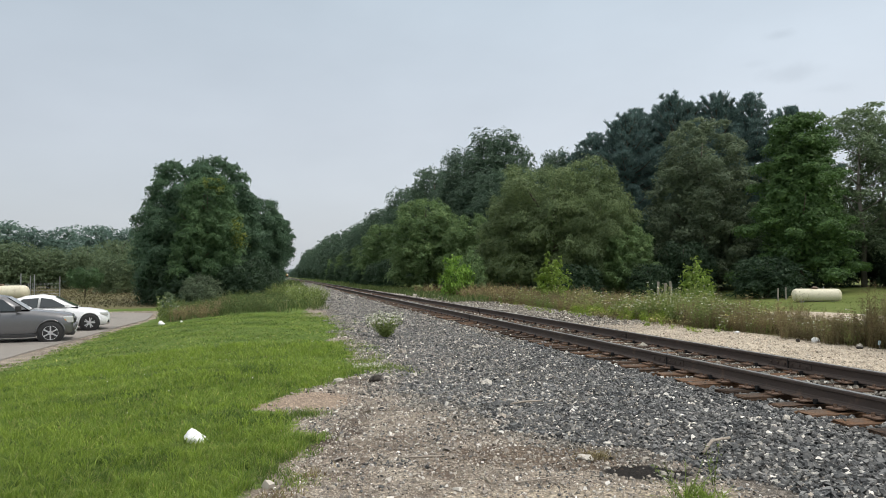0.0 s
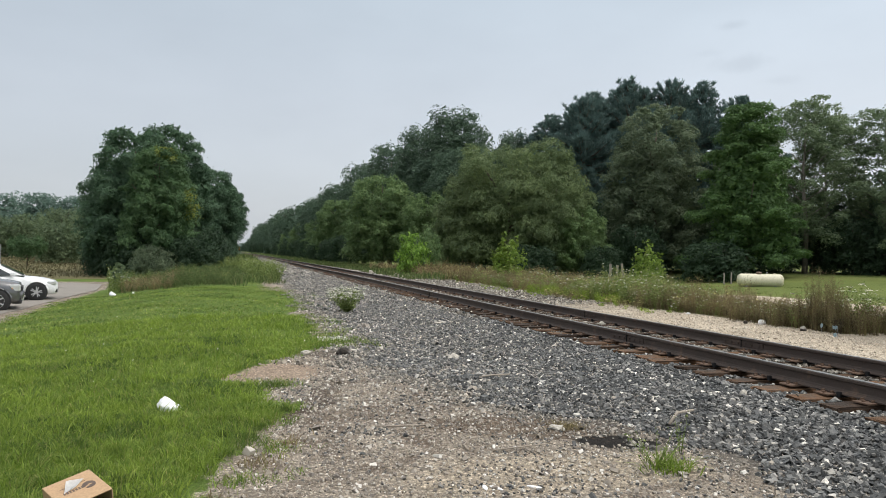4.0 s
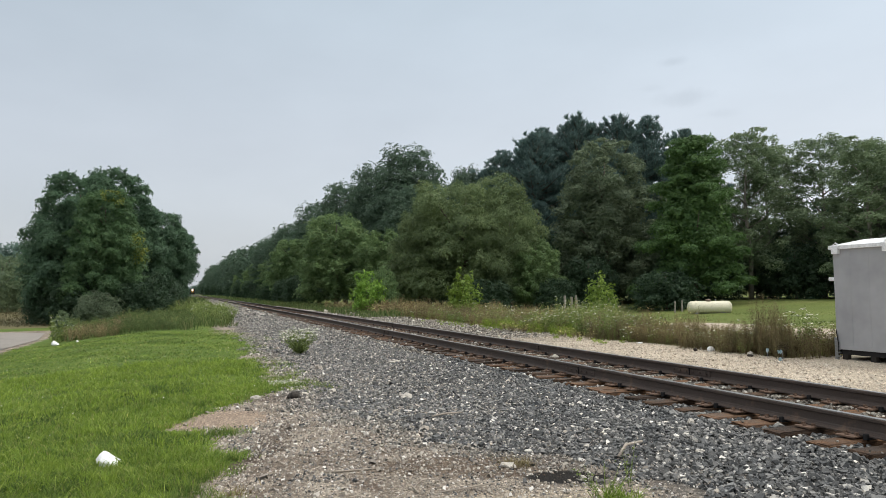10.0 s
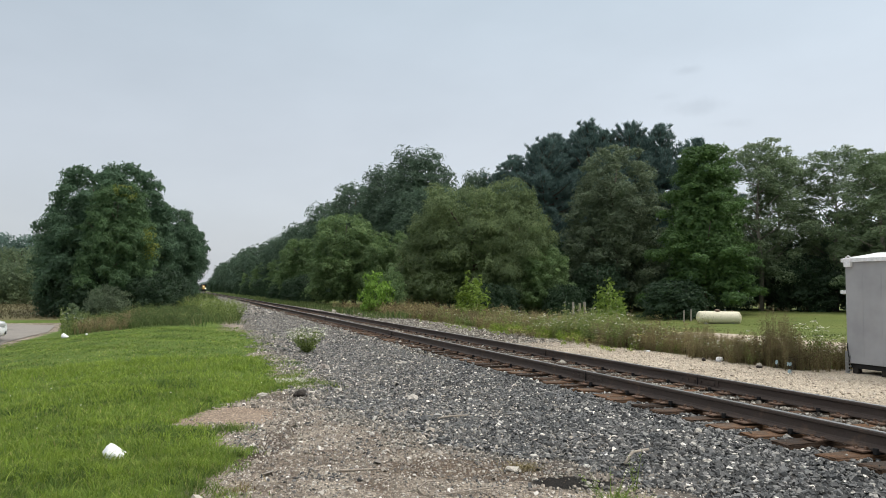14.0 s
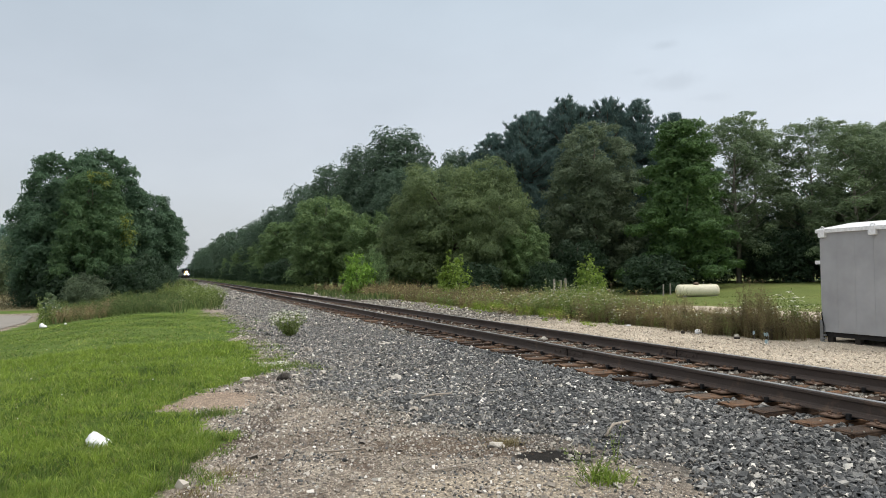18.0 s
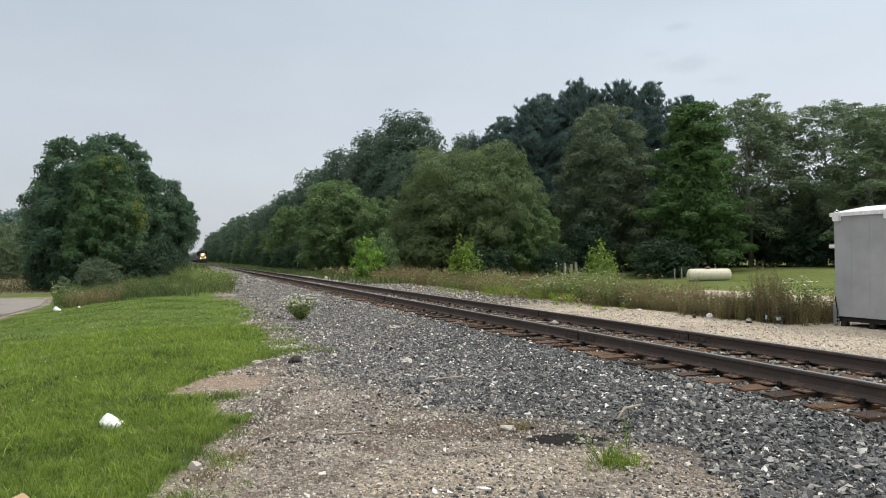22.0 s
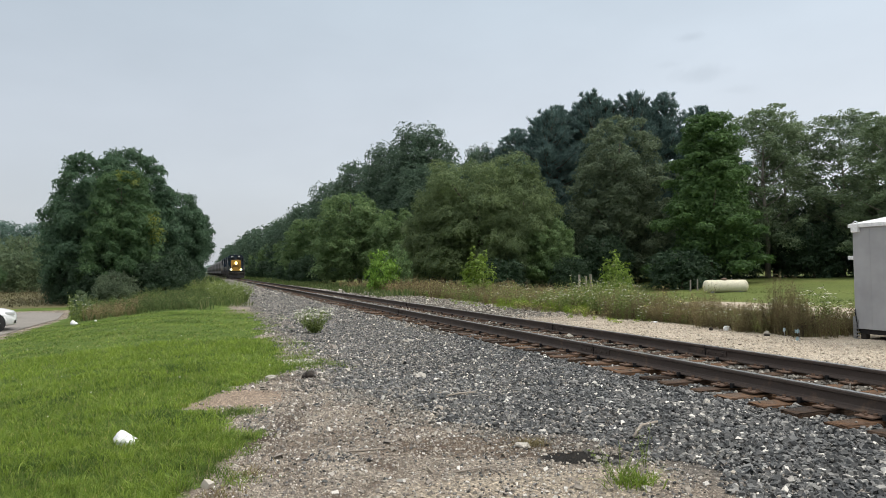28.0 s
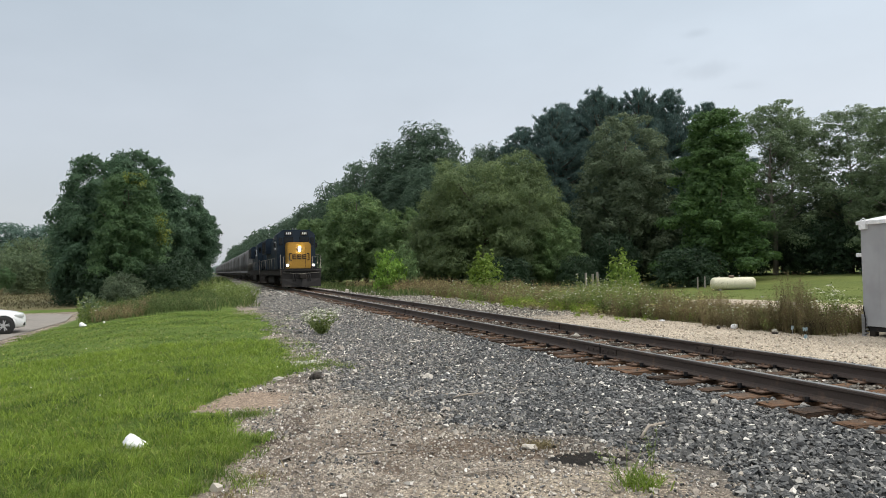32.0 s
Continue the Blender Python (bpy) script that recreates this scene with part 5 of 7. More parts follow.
bushy("flowering_weeds", ((9, -5.2, -4.3, 32.2, 34.0, 1.0, 0.45, 7, 24, 0.035, None),), GREENWEED, "tall pale green weed with white flowers at the car park's corner", 85, BLOSSOM, "small white flowers on a tall weed", 0.6, 0.035)


def umbels(name, n, x0, x1, y0, y1, z0, z1, size, material_, label, seed, keep=None):
    r = np.random.default_rng(seed)
    x, y = scatter(r, n, x0, x1, y0, y1, keep or (lambda x, y: x == x))
    c = grounded(x, y) + np.stack([np.zeros(len(x)), np.zeros(len(x)), r.uniform(z0, z1, len(x))], 1)
    v, f = leaf_cards(c, r.normal(size=(len(x), 3)) * 0.3 + np.array([0, 0, 1]), size, r, 0.9)
    return stuff(name, v, f, material_, label, "flowers")


umbels("clover_flowers", 200, -7, 1.2, 8.5, 24, 0.04, 0.09, 0.012, BLOSSOM, "tiny white clover heads in the lawn", 18, lambda x, y: (x < lawn_edge(y)) & (x > -0.42 * y))
umbels("clover_flowers", 300, 1.25, 1.75, 11.95, 12.5, 0.02, 0.06, 0.013, BLOSSOM, "a patch of white clover at the lawn's edge", 20)


def stones(x, y, size, rng, sink=0.25, flat=0.6):
    """Chipped stones: a squashed, jittered cube each."""
    base = np.array([[-1, -1, -1], [1, -1, -1], [1, 1, -1], [-1, 1, -1], [-1, -1, 1], [1, -1, 1], [1, 1, 1], [-1, 1, 1]], float) * 0.62
    quads = np.array([[4, 5, 6, 7], [0, 1, 5, 4], [1, 2, 6, 5], [2, 3, 7, 6], [3, 0, 4, 7]])
    n = len(x)
    v = base[None] * rng.uniform(0.6, 1.12, (n, 8, 3))
    v[:, 4:, :2] *= rng.uniform(0.45, 0.95, (n, 1, 1))
    v *= np.stack([rng.uniform(0.75, 1.4, n), rng.uniform(0.55, 0.95, n), flat * rng.uniform(0.8, 1.5, n)], 1)[:, None, :]
    a, b, c = rng.uniform(0, 2 * math.pi, n), rng.normal(0, 0.6, n), rng.normal(0, 0.6, n)
    x1, z1 = v[..., 0] * np.cos(b)[:, None] + v[..., 2] * np.sin(b)[:, None], -v[..., 0] * np.sin(b)[:, None] + v[..., 2] * np.cos(b)[:, None]
    y1, z1 = v[..., 1] * np.cos(c)[:, None] - z1 * np.sin(c)[:, None], v[..., 1] * np.sin(c)[:, None] + z1 * np.cos(c)[:, None]
    x2, y2 = x1 * np.cos(a)[:, None] - y1 * np.sin(a)[:, None], x1 * np.sin(a)[:, None] + y1 * np.cos(a)[:, None]
    v = np.stack([x2, y2, z1], 2) * size[:, None, None]
    v += grounded(x, y)[:, None, :] + np.array([0, 0, 1.0]) * (size * (0.5 - sink))[:, None, None]
    return v.reshape(-1, 3), (quads[None] + (np.arange(n) * 8)[:, None, None]).reshape(-1, 4)


def bed(x, y):
    on_tie = (np.abs((y - 1.0 + 0.25) % 0.5 - 0.25) < 0.125) & (np.abs(x - 6.79) < 1.32)
    stain = np.hypot((x - 2.91) / 1.5, y - 5.22 + 0.4 * (x - 2.91)) < 0.20 + 0.06 * np.sin(x * 31 + y * 17)
    return ~stain & (x > ballast_edge(y) + 0.5 * wander(x, y) + 0.1) & (np.abs(x - 6.04) > 0.1) & (np.abs(x - 7.55) > 0.1) & ~on_tie


def strew(name, sets, material_, label, keep, sigma, lift=0.0, flat=0.6):
    """Stones over several stretches (count, x0, x1, y0, y1, size), joined."""
    V, F, o = [], [], 0
    for n, x0, x1, y0, y1, s in sets:
        x, y = scatter(rng, n, x0, x1, y0, y1, keep)
        v, f = stones(x, y, s * rng.lognormal(-0.05, sigma, len(x)), rng, 0.25, flat)
        v[:, 2] += lift
        V.append(v)
        F.append(f + o)
        o += len(v)
    return stuff(name, np.concatenate(V), np.concatenate(F), material_, label, "gravel")


strew("ballast", ((32000, 1.3, 5.75, 3.2, 10, 0.0325), (27000, 1.3, 5.75, 10, 20, 0.031), (20000, 1.4, 5.75, 20, 45, 0.037), (7000, 8.0, 9.8, 5, 40, 0.04), (2400, 1.8, 5.75, 45, 75, 0.10)),
      STONE, "loose grey crushed-stone track ballast with some white stones", bed, 0.26, 0.0, 0.5)
strew("dusty_ballast", ((2600, 5.0, 6.0, 9, 24, 0.032), (2600, 8.1, 9.6, 8, 30, 0.035), (3600, 0.9, 3.3, 4.6, 9, 0.024), (15000, 1.0, 5.0, 8, 20, 0.027), (15000, 1.4, 5.5, 20, 45, 0.036), (4500, 1.8, 5.75, 45, 75, 0.10), (5000, 2.2, 5.75, 75, 150, 0.17)), DUSTSTONE, "dusty pale grey stones over the ballast",
      lambda x, y: bed(x + 0.45, y) & (rng.uniform(0, 1, len(x)) < np.clip((5.4 - x) / 2.6 + (y - 9) / 11, 0, 1)), 0.28, 0.004, 0.5)
# the cribs between the ties are filled almost to the top
strew("shoulder_stones", ((9500, 5.3, 5.98, 3, 16, 0.031), (3400, 5.3, 5.98, 16, 45, 0.042)), STONE, "dark ballast stones between the tie ends", bed, 0.28, 0.022)
strew("crib_gravel", ((16500, 6.0, 8.1, 3, 16, 0.024), (7200, 6.0, 8.1, 16, 45, 0.04)), CRIB, "mixed tan and grey gravel packed between the ties", bed, 0.3, 0.06)
strew("tie_end_gravel", ((5200, 5.1, 6.0, 15, 50, 0.036), (2500, 5.1, 8.2, 45, 90, 0.07)), CRIB, "dusty pinkish grey stones along the tie ends", bed, 0.3, 0.02)
strew("tie_gravel", ((1000, 5.5, 8.08, 3, 16, 0.018), (700, 5.5, 8.08, 16, 40, 0.026)), CRIB, "loose stones and grit lying on the ties",
      lambda x, y: (np.abs((y - 1.0 + 0.25) % 0.5 - 0.25) < 0.115) & (np.abs(x - 6.04) > 0.1) & (np.abs(x - 7.55) > 0.1) & (np.abs(x - 6.79) < 1.28), 0.3, 0.083)
strew("pebbles", ((900, 0.2, 3.4, 4.6, 10, 0.020), (15000, -0.4, 4.2, 3.2, 9, 0.0115), (4200, -0.4, 3.8, 3.2, 9, 0.0165), (7000, -0.3, 3.0, 8, 15, 0.018), (1800, 0.6, 2.6, 14, 28, 0.03)), PEBBLE, "scattered tan and white pebbles on bare dirt",
      lambda x, y: (np.hypot(x - 0.3, y - 9.15) > 0.62 * rng.uniform(0.2, 1.1, len(x)) ** 0.3) & (x > lawn_edge(y) + 0.1) & (np.hypot((x - 2.91) / 1.5, y - 5.22 + 0.4 * (x - 2.91)) > 0.20 + 0.06 * np.sin(x * 31 + y * 17)), 0.4)
strew("grey_gravel", ((7000, 8.3, 14.3, 24, 44, 0.05), (5000, 8.3, 14.3, 44, 75, 0.085)), CRIB, "pale grey gravel beyond the track", lambda x, y: x == x, 0.35)
x, y = scatter(rng, 5200, -0.1, 3.4, 3.6, 9.5, lambda x, y: (x > lawn_edge(y) + 0.1) & (wander(x * 1.3, y * 1.1) + rng.normal(0, 0.35, len(x)) > 0.05))
v, f = leaf_cards(grounded(x, y, 0.008), rng.normal(size=(len(x), 3)) * 0.25 + np.array([0, 0, 1]), 0.015, rng, 0.22)
stuff("wood_chips", v, f, CHIPS, "brown slivers of bark and dead stalks strewn over the dirt", "debris")
strew("pale_gravel", ((9000, 9.3, 14.5, 6, 26, 0.024),), GRAVELBIT, "pale tan gravel strewn beyond the track", lambda x, y: x == x, 0.4)
strew("stray_ballast", ((26000, -0.2, 3.4, 3.2, 14, 0.0175), (1500, -0.1, 1.35, 3.5, 5.9, 0.014)), STONE, "grey ballast stones strewn over bare dirt",
      lambda x, y: (np.hypot(x - 0.3, y - 9.15) > 0.62 * rng.uniform(0.2, 1.1, len(x)) ** 0.3) & (x > lawn_edge(y) + 0.2) & (np.hypot((x - 2.91) / 1.5, y - 5.22 + 0.4 * (x - 2.91)) > 0.20 + 0.06 * np.sin(x * 31 + y * 17)) & (wander(x * 0.7, y * 0.6 + 2) + rng.normal(0, 0.4, len(x)) > 0.40 * (ballast_edge(y) - x) * (0.5 + 0.5 * (y < 7))), 0.3, 0.0, 0.45)

# ---- railway track ----
RAIL_TOP, RAIL_A, RAIL_B, TRACK_X = 0.31, 6.04, 7.547, 6.79
TIE_TOP = RAIL_TOP - 0.197
RAIL_PROFILE = ((-0.076, 0), (-0.076, 0.012), (-0.02, 0.03), (-0.009, 0.05), (-0.009, 0.13), (-0.036, 0.142), (-0.037, 0.166), (-0.028, 0.178), (0.028, 0.178), (0.037, 0.166), (0.036, 0.142), (0.009, 0.13), (0.009, 0.05), (0.02, 0.03), (0.076, 0.012), (0.076, 0))

track = empty("railway_track", pose(0, 0, 0), "single railway track with rusty rails on weathered wooden ties", "railway track", kind="structure")


def rail(x):
    ys = (-40, 0, 6, 12, 20, 40, 80, 160, 400, 900, 1500)
    k = len(RAIL_PROFILE)
    vs = [(x + px, y, RAIL_TOP - 0.178 + pz) for y in ys for px, pz in RAIL_PROFILE]
    fs = []
    for i in range(len(ys) - 1):
        for j in range(k):
            j2 = (j + 1) % k
            fs.append((i * k + j, i * k + j2, (i + 1) * k + j2, (i + 1) * k + j))
    me = mesh_from("rail", vs, fs, RUST)
    ob = put("rail", me, track)
    # the worn running surface
    bm = bmesh.new()
    bm_box(bm, x - 0.03, x + 0.03, -40, 1500, RAIL_TOP - 0.004, RAIL_TOP + 0.003)
    part("running_surface", bm, SHINE, ob, "bright worn steel strip")
    return ob


rail_a, rail_b = rail(RAIL_A), rail(RAIL_B)


def joint_bar(x, y, parent):
    bm = bmesh.new()
    for s in (-1, 1):
        bm_box(bm, x + s * 0.014 - 0.008, x + s * 0.014 + 0.008, y - 0.46, y + 0.46, RAIL_TOP - 0.14, RAIL_TOP - 0.05, bevel=0.006)
        for k in range(6):
            bm_cyl(bm, Matrix.Translation((x + s * 0.026, y - 0.38 + k * 0.152, RAIL_TOP - 0.095)) @ Matrix.Rotation(math.pi / 2, 4, "Y"), 0.017, 0.017, 0.03, 6)
    part("joint_bar", bm, RUST, parent, "bolted steel joint bar")
    bm2 = box_bm(x - 0.039, x + 0.039, y - 0.004, y + 0.004, RAIL_TOP - 0.17, RAIL_TOP + 0.0035)
    part("rail_gap", bm2, BLACKSTEEL, parent)


for y in (-1.6, 10.1, 22.0, 33.9, 45.8):
    joint_bar(RAIL_A, y, rail_a)
for y in (2.6, 9.2, 14.3, 26.2, 38.1):
    joint_bar(RAIL_B, y, rail_b)


def tie_mesh(seed):
    r = random.Random(seed)
    bm = bmesh.new()
    bm_box(bm, -1.3, 1.3, -0.115, 0.115, -0.17, 0, bevel=0.012)
    for v in bm.verts:
        v.co.x += r.uniform(-0.03, 0.03) * (abs(v.co.x) > 1)
        v.co.z += r.uniform(-0.012, 0.004)
        v.co.y += r.uniform(-0.012, 0.012)
    me = bpy.data.meshes.new("tie")
    bm.to_mesh(me)
    bm.free()
    me.materials.append(TIEWOOD)
    return me


TIES = [tie_mesh(i) for i in range(6)]


def plate_mesh():
    bm = bmesh.new()
    bm_box(bm, -0.19, 0.19, -0.095, 0.095, 0, 0.018, bevel=0.004)
    for sx, sy in ((-0.095, -0.06), (-0.095, 0.06), (0.095, -0.055), (0.095, 0.065), (-0.15, 0.0), (0.15, 0.0)):
        bm_box(bm, sx - 0.016, sx + 0.016, sy - 0.012, sy + 0.012, 0.012, 0.045 if abs(sx) < 0.12 else 0.035)
    me = bpy.data.meshes.new("tie_plate")
    bm.to_mesh(me)
    bm.free()
    me.materials.append(PLATE)
    return me


PLATE_ME = plate_mesh()


def anchor_mesh():
    bm = bmesh.new()
    bm_box(bm, -0.1, 0.1, -0.02, 0.02, 0.0, 0.03, bevel=0.006)
    bm_box(bm, -0.11, -0.07, -0.02, 0.02, 0.0, 0.06, bevel=0.006)
    me = bpy.data.meshes.new("rail_anchor")
    bm.to_mesh(me)
    bm.free()
    me.materials.append(BLACKSTEEL)
    return me


ANCHOR_ME = anchor_mesh()
r = random.Random(4)
far_v, far_f = [], []
for i in range(560):
    y = 1.0 + i * 0.5 if i < 200 else 101 + (i - 200) * 0.52
    if i < 110:
        tie = put("tie", TIES[i % 6], track, m=pose(TRACK_X + r.uniform(-0.06, 0.06), y + r.uniform(-0.05, 0.05), TIE_TOP + r.uniform(-0.015, 0.003), r.uniform(-1.5, 1.5), 0, r.uniform(-1.6, 1.6)))
        for x in (RAIL_A, RAIL_B):
            put("tie_plate", PLATE_ME, track, m=pose(x, y + r.uniform(-0.01, 0.01), TIE_TOP + 0.001, 0, 0, r.uniform(-2, 2)))
            if i < 60 and i % 2 == 0:
                put("rail_anchor", ANCHOR_ME, track, m=pose(x, y - 0.15, TIE_TOP - 0.01))
    else:
        o = len(far_v)
        x0, x1, z = TRACK_X - 1.3 + r.uniform(-0.08, 0.08), TRACK_X + 1.3 + r.uniform(-0.08, 0.08), TIE_TOP + r.uniform(-0.02, 0.003)
        far_v += [(a, b, c) for c in (z - 0.15, z) for a, b in ((x0, y - 0.115), (x1, y - 0.115), (x1, y + 0.115), (x0, y + 0.115))]
        far_f += [tuple(q + o for q in g) for g in ((4, 5, 6, 7), (0, 1, 5, 4), (1, 2, 6, 5), (2, 3, 7, 6), (3, 0, 4, 7))]
tagged(put("distant_ties", mesh_from("distant_ties", far_v, far_f, TIEWOOD), track), kind="stuff")


# ---- train ----
NAVY = surface("navy_locomotive_paint", (0.007, 0.017, 0.032), (0.012, 0.027, 0.047), 0.6, 0.6, 0, 0.05, 20, (0.035, 0.032, 0.032), 0.12, spec=0.3)
YELLOW = surface("yellow_locomotive_paint", (0.368, 0.194, 0.020), (0.442, 0.239, 0.027), 0.8, 0.55, 0, 0.05, 20, (0.221, 0.131, 0.036), 0.08)
PLOUGH = surface("dusty_plough_steel", (0.018, 0.017, 0.017), (0.034, 0.032, 0.03), 1.5, 0.85, 0, 0.15, 20, (0.075, 0.065, 0.056), 0.3, spec=0.25)
STEPS = surface("rusty_step_steel", (0.09, 0.052, 0.034), (0.14, 0.085, 0.055), 3, 0.85, 0, 0.2, 30)
GRIME = surface("grimy_undercarriage", (0.020, 0.018, 0.017), (0.048, 0.042, 0.036), 1.5, 0.9, 0.0, 0.2, 20, spec=0.2)
HOPPERGREY = surface("grey_hopper_paint", (0.105, 0.108, 0.110), (0.155, 0.157, 0.156), 0.4, 0.75, 0, 0.06, 14, (0.075, 0.06, 0.05), 0.25, per_object=0.3)
CABGLASS = glass("dark_cab_glass", (0.012, 0.015, 0.018), 0.1, 0.15)
LAMP = glow("lit_headlight", (1.0, 0.93, 0.80), 130.0)
RAILGREY = surface("dull_handrail_paint", (0.15, 0.14, 0.12), (0.24, 0.22, 0.18), 4, 0.5, 0, 0, 30)
WHITEBAR = surface("white_marking", (0.7, 0.7, 0.68), (0.8, 0.8, 0.78), 5, 0.6, 0, 0, 30)
BROWNSIDE = surface("rusted_brown_panel", (0.16, 0.095, 0.05), (0.27, 0.17, 0.09), 1.0, 0.7, 0, 0.06, 14, (0.05, 0.045, 0.045), 0.25)

WHEEL_ME = lathe_mesh("wheel", [(0.05, -0.10), (0.12, -0.09), (0.40, -0.05), (0.50, -0.07), (0.50, 0.06), (0.535, 0.065), (0.535, 0.09), (0.30, 0.08), (0.1, 0.1)], GRIME, "X", 20)


def truck(parent, y, wheels, base):
    """A bogie: frame with springs and its wheels."""
    bm = bmesh.new()
    for s in (-1, 1):
        L = base / 2 + 0.5
        bm_box(bm, s * 1.02 - 0.1, s * 1.02 + 0.1, y - L, y + L, 0.52, 0.82, bevel=0.05)
        for k in range(wheels):
            yy = y - base / 2 + base * k / (wheels - 1)
            bm_box(bm, s * 1.08 - 0.12, s * 1.08 + 0.12, yy - 0.2, yy + 0.2, 0.3, 0.68, bevel=0.04)
        for k in range(wheels - 1):
            yy = y - base / 2 + base * (k + 0.5) / (wheels - 1)
            for q in (-0.16, 0.0, 0.16):
                bm_cyl(bm, Matrix.Translation((s * 1.03, yy + q, 0.36)), 0.065, 0.065, 0.34, 8)
    bm_box(bm, -1.0, 1.0, y - 0.2, y + 0.2, 0.5, 0.85)
    fr = part("bogie", bm, GRIME, parent)
    for k in range(wheels):
        yy = y - base / 2 + base * k / (wheels - 1)
        for s in (-1, 1):
            put("wheel", WHEEL_ME, fr, m=pose(s * 0.75, yy, 0.5, 0, 0, 0 if s < 0 else 180))
    return fr


def handrail(parent, pts, label="dull steel handrail"):
    return tube_part("handrail", pts, 0.022, RAILGREY, parent, 6, label)


def locomotive(m, lead):
    lab = "dark blue diesel locomotive with a yellow nose and lit headlights" if lead else "dark blue diesel locomotive coupled behind the leading one"
    e = empty("locomotive", m, lab, "locomotive", "train")
    frame_ = box_bm(-1.5, 1.5, 1.0, 21.4, 0.98, 1.42, bevel=0.04)
    part("underframe", frame_, GRIME, e)
    # fuel tank
    part("fuel_tank", box_bm(-1.35, 1.35, 8.2, 14.0, 0.28, 1.0, bevel=0.16), GRIME, e)
    truck(e, 4.4, 3, 4.1)
    truck(e, 18.2, 3, 4.1)
    # pilot and plough
    bm = bmesh.new()
    bm_box(bm, -1.48, 1.48, 0.62, 0.86, 0.55, 1.42, bevel=0.03)
    for s in (-1, 1):
        a = [bm.verts.new(q) for q in ((0, 0.12, 0.12), (s * 1.45, 0.5, 0.12), (s * 1.45, 0.62, 0.72), (0, 0.42, 0.72))]
        b = [bm.verts.new((v.co.x, v.co.y + 0.08, v.co.z)) for v in a]
        bm.faces.new(a)
        bm.faces.new(b[::-1])
        for i in range(4):
            bm.faces.new((a[i], b[i], b[(i + 1) % 4], a[(i + 1) % 4]))
    bmesh.ops.recalc_face_normals(bm, faces=bm.faces)
    part("snow_plough", bm, PLOUGH, e, "dusty grey steel plough")
    bm = bmesh.new()
    bm_box(bm, -0.16, 0.16, -0.35, 0.7, 0.78, 1.06, bevel=0.05)
    bm_box(bm, -0.24, 0.24, -0.5, -0.2, 0.74, 1.1, bevel=0.07)
    part("coupler", bm, GRIME, e)
    part("anticlimber", box_bm(-1.2, 1.2, 0.5, 0.8, 1.3, 1.42, bevel=0.02), PLOUGH, e)
    tube_part("uncoupling_lever", [(-1.4, 0.55, 1.2), (-0.5, 0.5, 1.14), (0, 0.4, 1.1), (0.5, 0.5, 1.14), (1.4, 0.55, 1.2)], 0.018, RAILGREY, e, 5)
    for k in (-0.62, -0.46, 0.46, 0.62):
        tube_part("air_hose", [(k, 0.58, 1.1), (k * 1.02, 0.38, 0.9), (k * 1.04, 0.4, 0.55), (k, 0.52, 0.42)], 0.03, BLACKSTEEL, e, 6)
    for s in (-1, 1):
        bm = bmesh.new()
        for k in range(4):
            bm_box(bm, s * 1.2 - 0.3, s * 1.2 + 0.3, 0.92 + k * 0.06, 1.2, 0.42 + k * 0.27, 0.46 + k * 0.27)
        bm_box(bm, s * 0.9 - 0.02, s * 0.9 + 0.02, 0.9, 1.2, 0.4, 1.42)
        bm_box(bm, s * 1.48 - 0.02, s * 1.48 + 0.02, 0.9, 1.2, 0.4, 1.42)
        part("step_well", bm, STEPS, e, "rusty brown steps")
        # end platform rails
        handrail(e, [(s * 1.5, 0.9, 0.5), (s * 1.52, 0.88, 1.5), (s * 1.52, 0.95, 2.5), (s * 1.46, 1.4, 2.55), (s * 1.42, 2.6, 2.6)])
        handrail(e, [(s * 0.88, 0.85, 1.42), (s * 0.88, 0.85, 2.42), (s * 1.3, 0.9, 2.42), (s * 1.3, 0.9, 1.42)])
        handrail(e, [(s * 1.48, 6.3, 2.4), (s * 1.48, 12, 2.4), (s * 1.48, 20.8, 2.4)])
        for k in range(7):
            handrail(e, [(s * 1.48, 6.4 + k * 2.4, 1.42), (s * 1.48, 6.4 + k * 2.4, 2.4)])
    part("walkway", box_bm(-1.55, 1.55, 0.8, 21.5, 1.42, 1.5, bevel=0.01), BLACKSTEEL, e)
    # nose: low hood with chamfered top, yellow in front
    def hood(w0, w1, y0, y1, z0, z1, slope, ch):
        bm = bmesh.new()
        rings = []
        for y, zz in ((y0, z1 - slope), (y1, z1)):
            ring = [(-w0, z0), (-w0, zz - ch), (-w1, zz), (w1, zz), (w0, zz - ch), (w0, z0)]
            rings.append([bm.verts.new((x, y, z)) for x, z in ring])
        for i in range(6):
            j = (i + 1) % 6
            bm.faces.new((rings[0][i], rings[0][j], rings[1][j], rings[1][i]))
        bm.faces.new(rings[0][::-1])
        bm.faces.new(rings[1])
        bmesh.ops.recalc_face_normals(bm, faces=bm.faces)
        bmesh.ops.bevel(bm, geom=list(bm.edges), offset=0.05, segments=2, affect="EDGES")
        return bm
    front = YELLOW if lead else NAVY
    nose = part("nose", hood(0.90, 0.80, 1.7, 3.4, 1.5, 3.62, 0.06, 0.18), front, e, "yellow nose" if lead else "")
    # emblem on the nose as plain blocks in a bracket
    if lead:
        bm = bmesh.new()
        for s in (-1, 1):
            bm_box(bm, s * 0.74 - 0.035, s * 0.74 + 0.035, 1.675, 1.70, 2.14, 2.70)
            bm_box(bm, s * 0.66 - 0.09, s * 0.66 + 0.09, 1.675, 1.70, 2.14, 2.20)
            bm_box(bm, s * 0.66 - 0.09, s * 0.66 + 0.09, 1.675, 1.70, 2.64, 2.70)
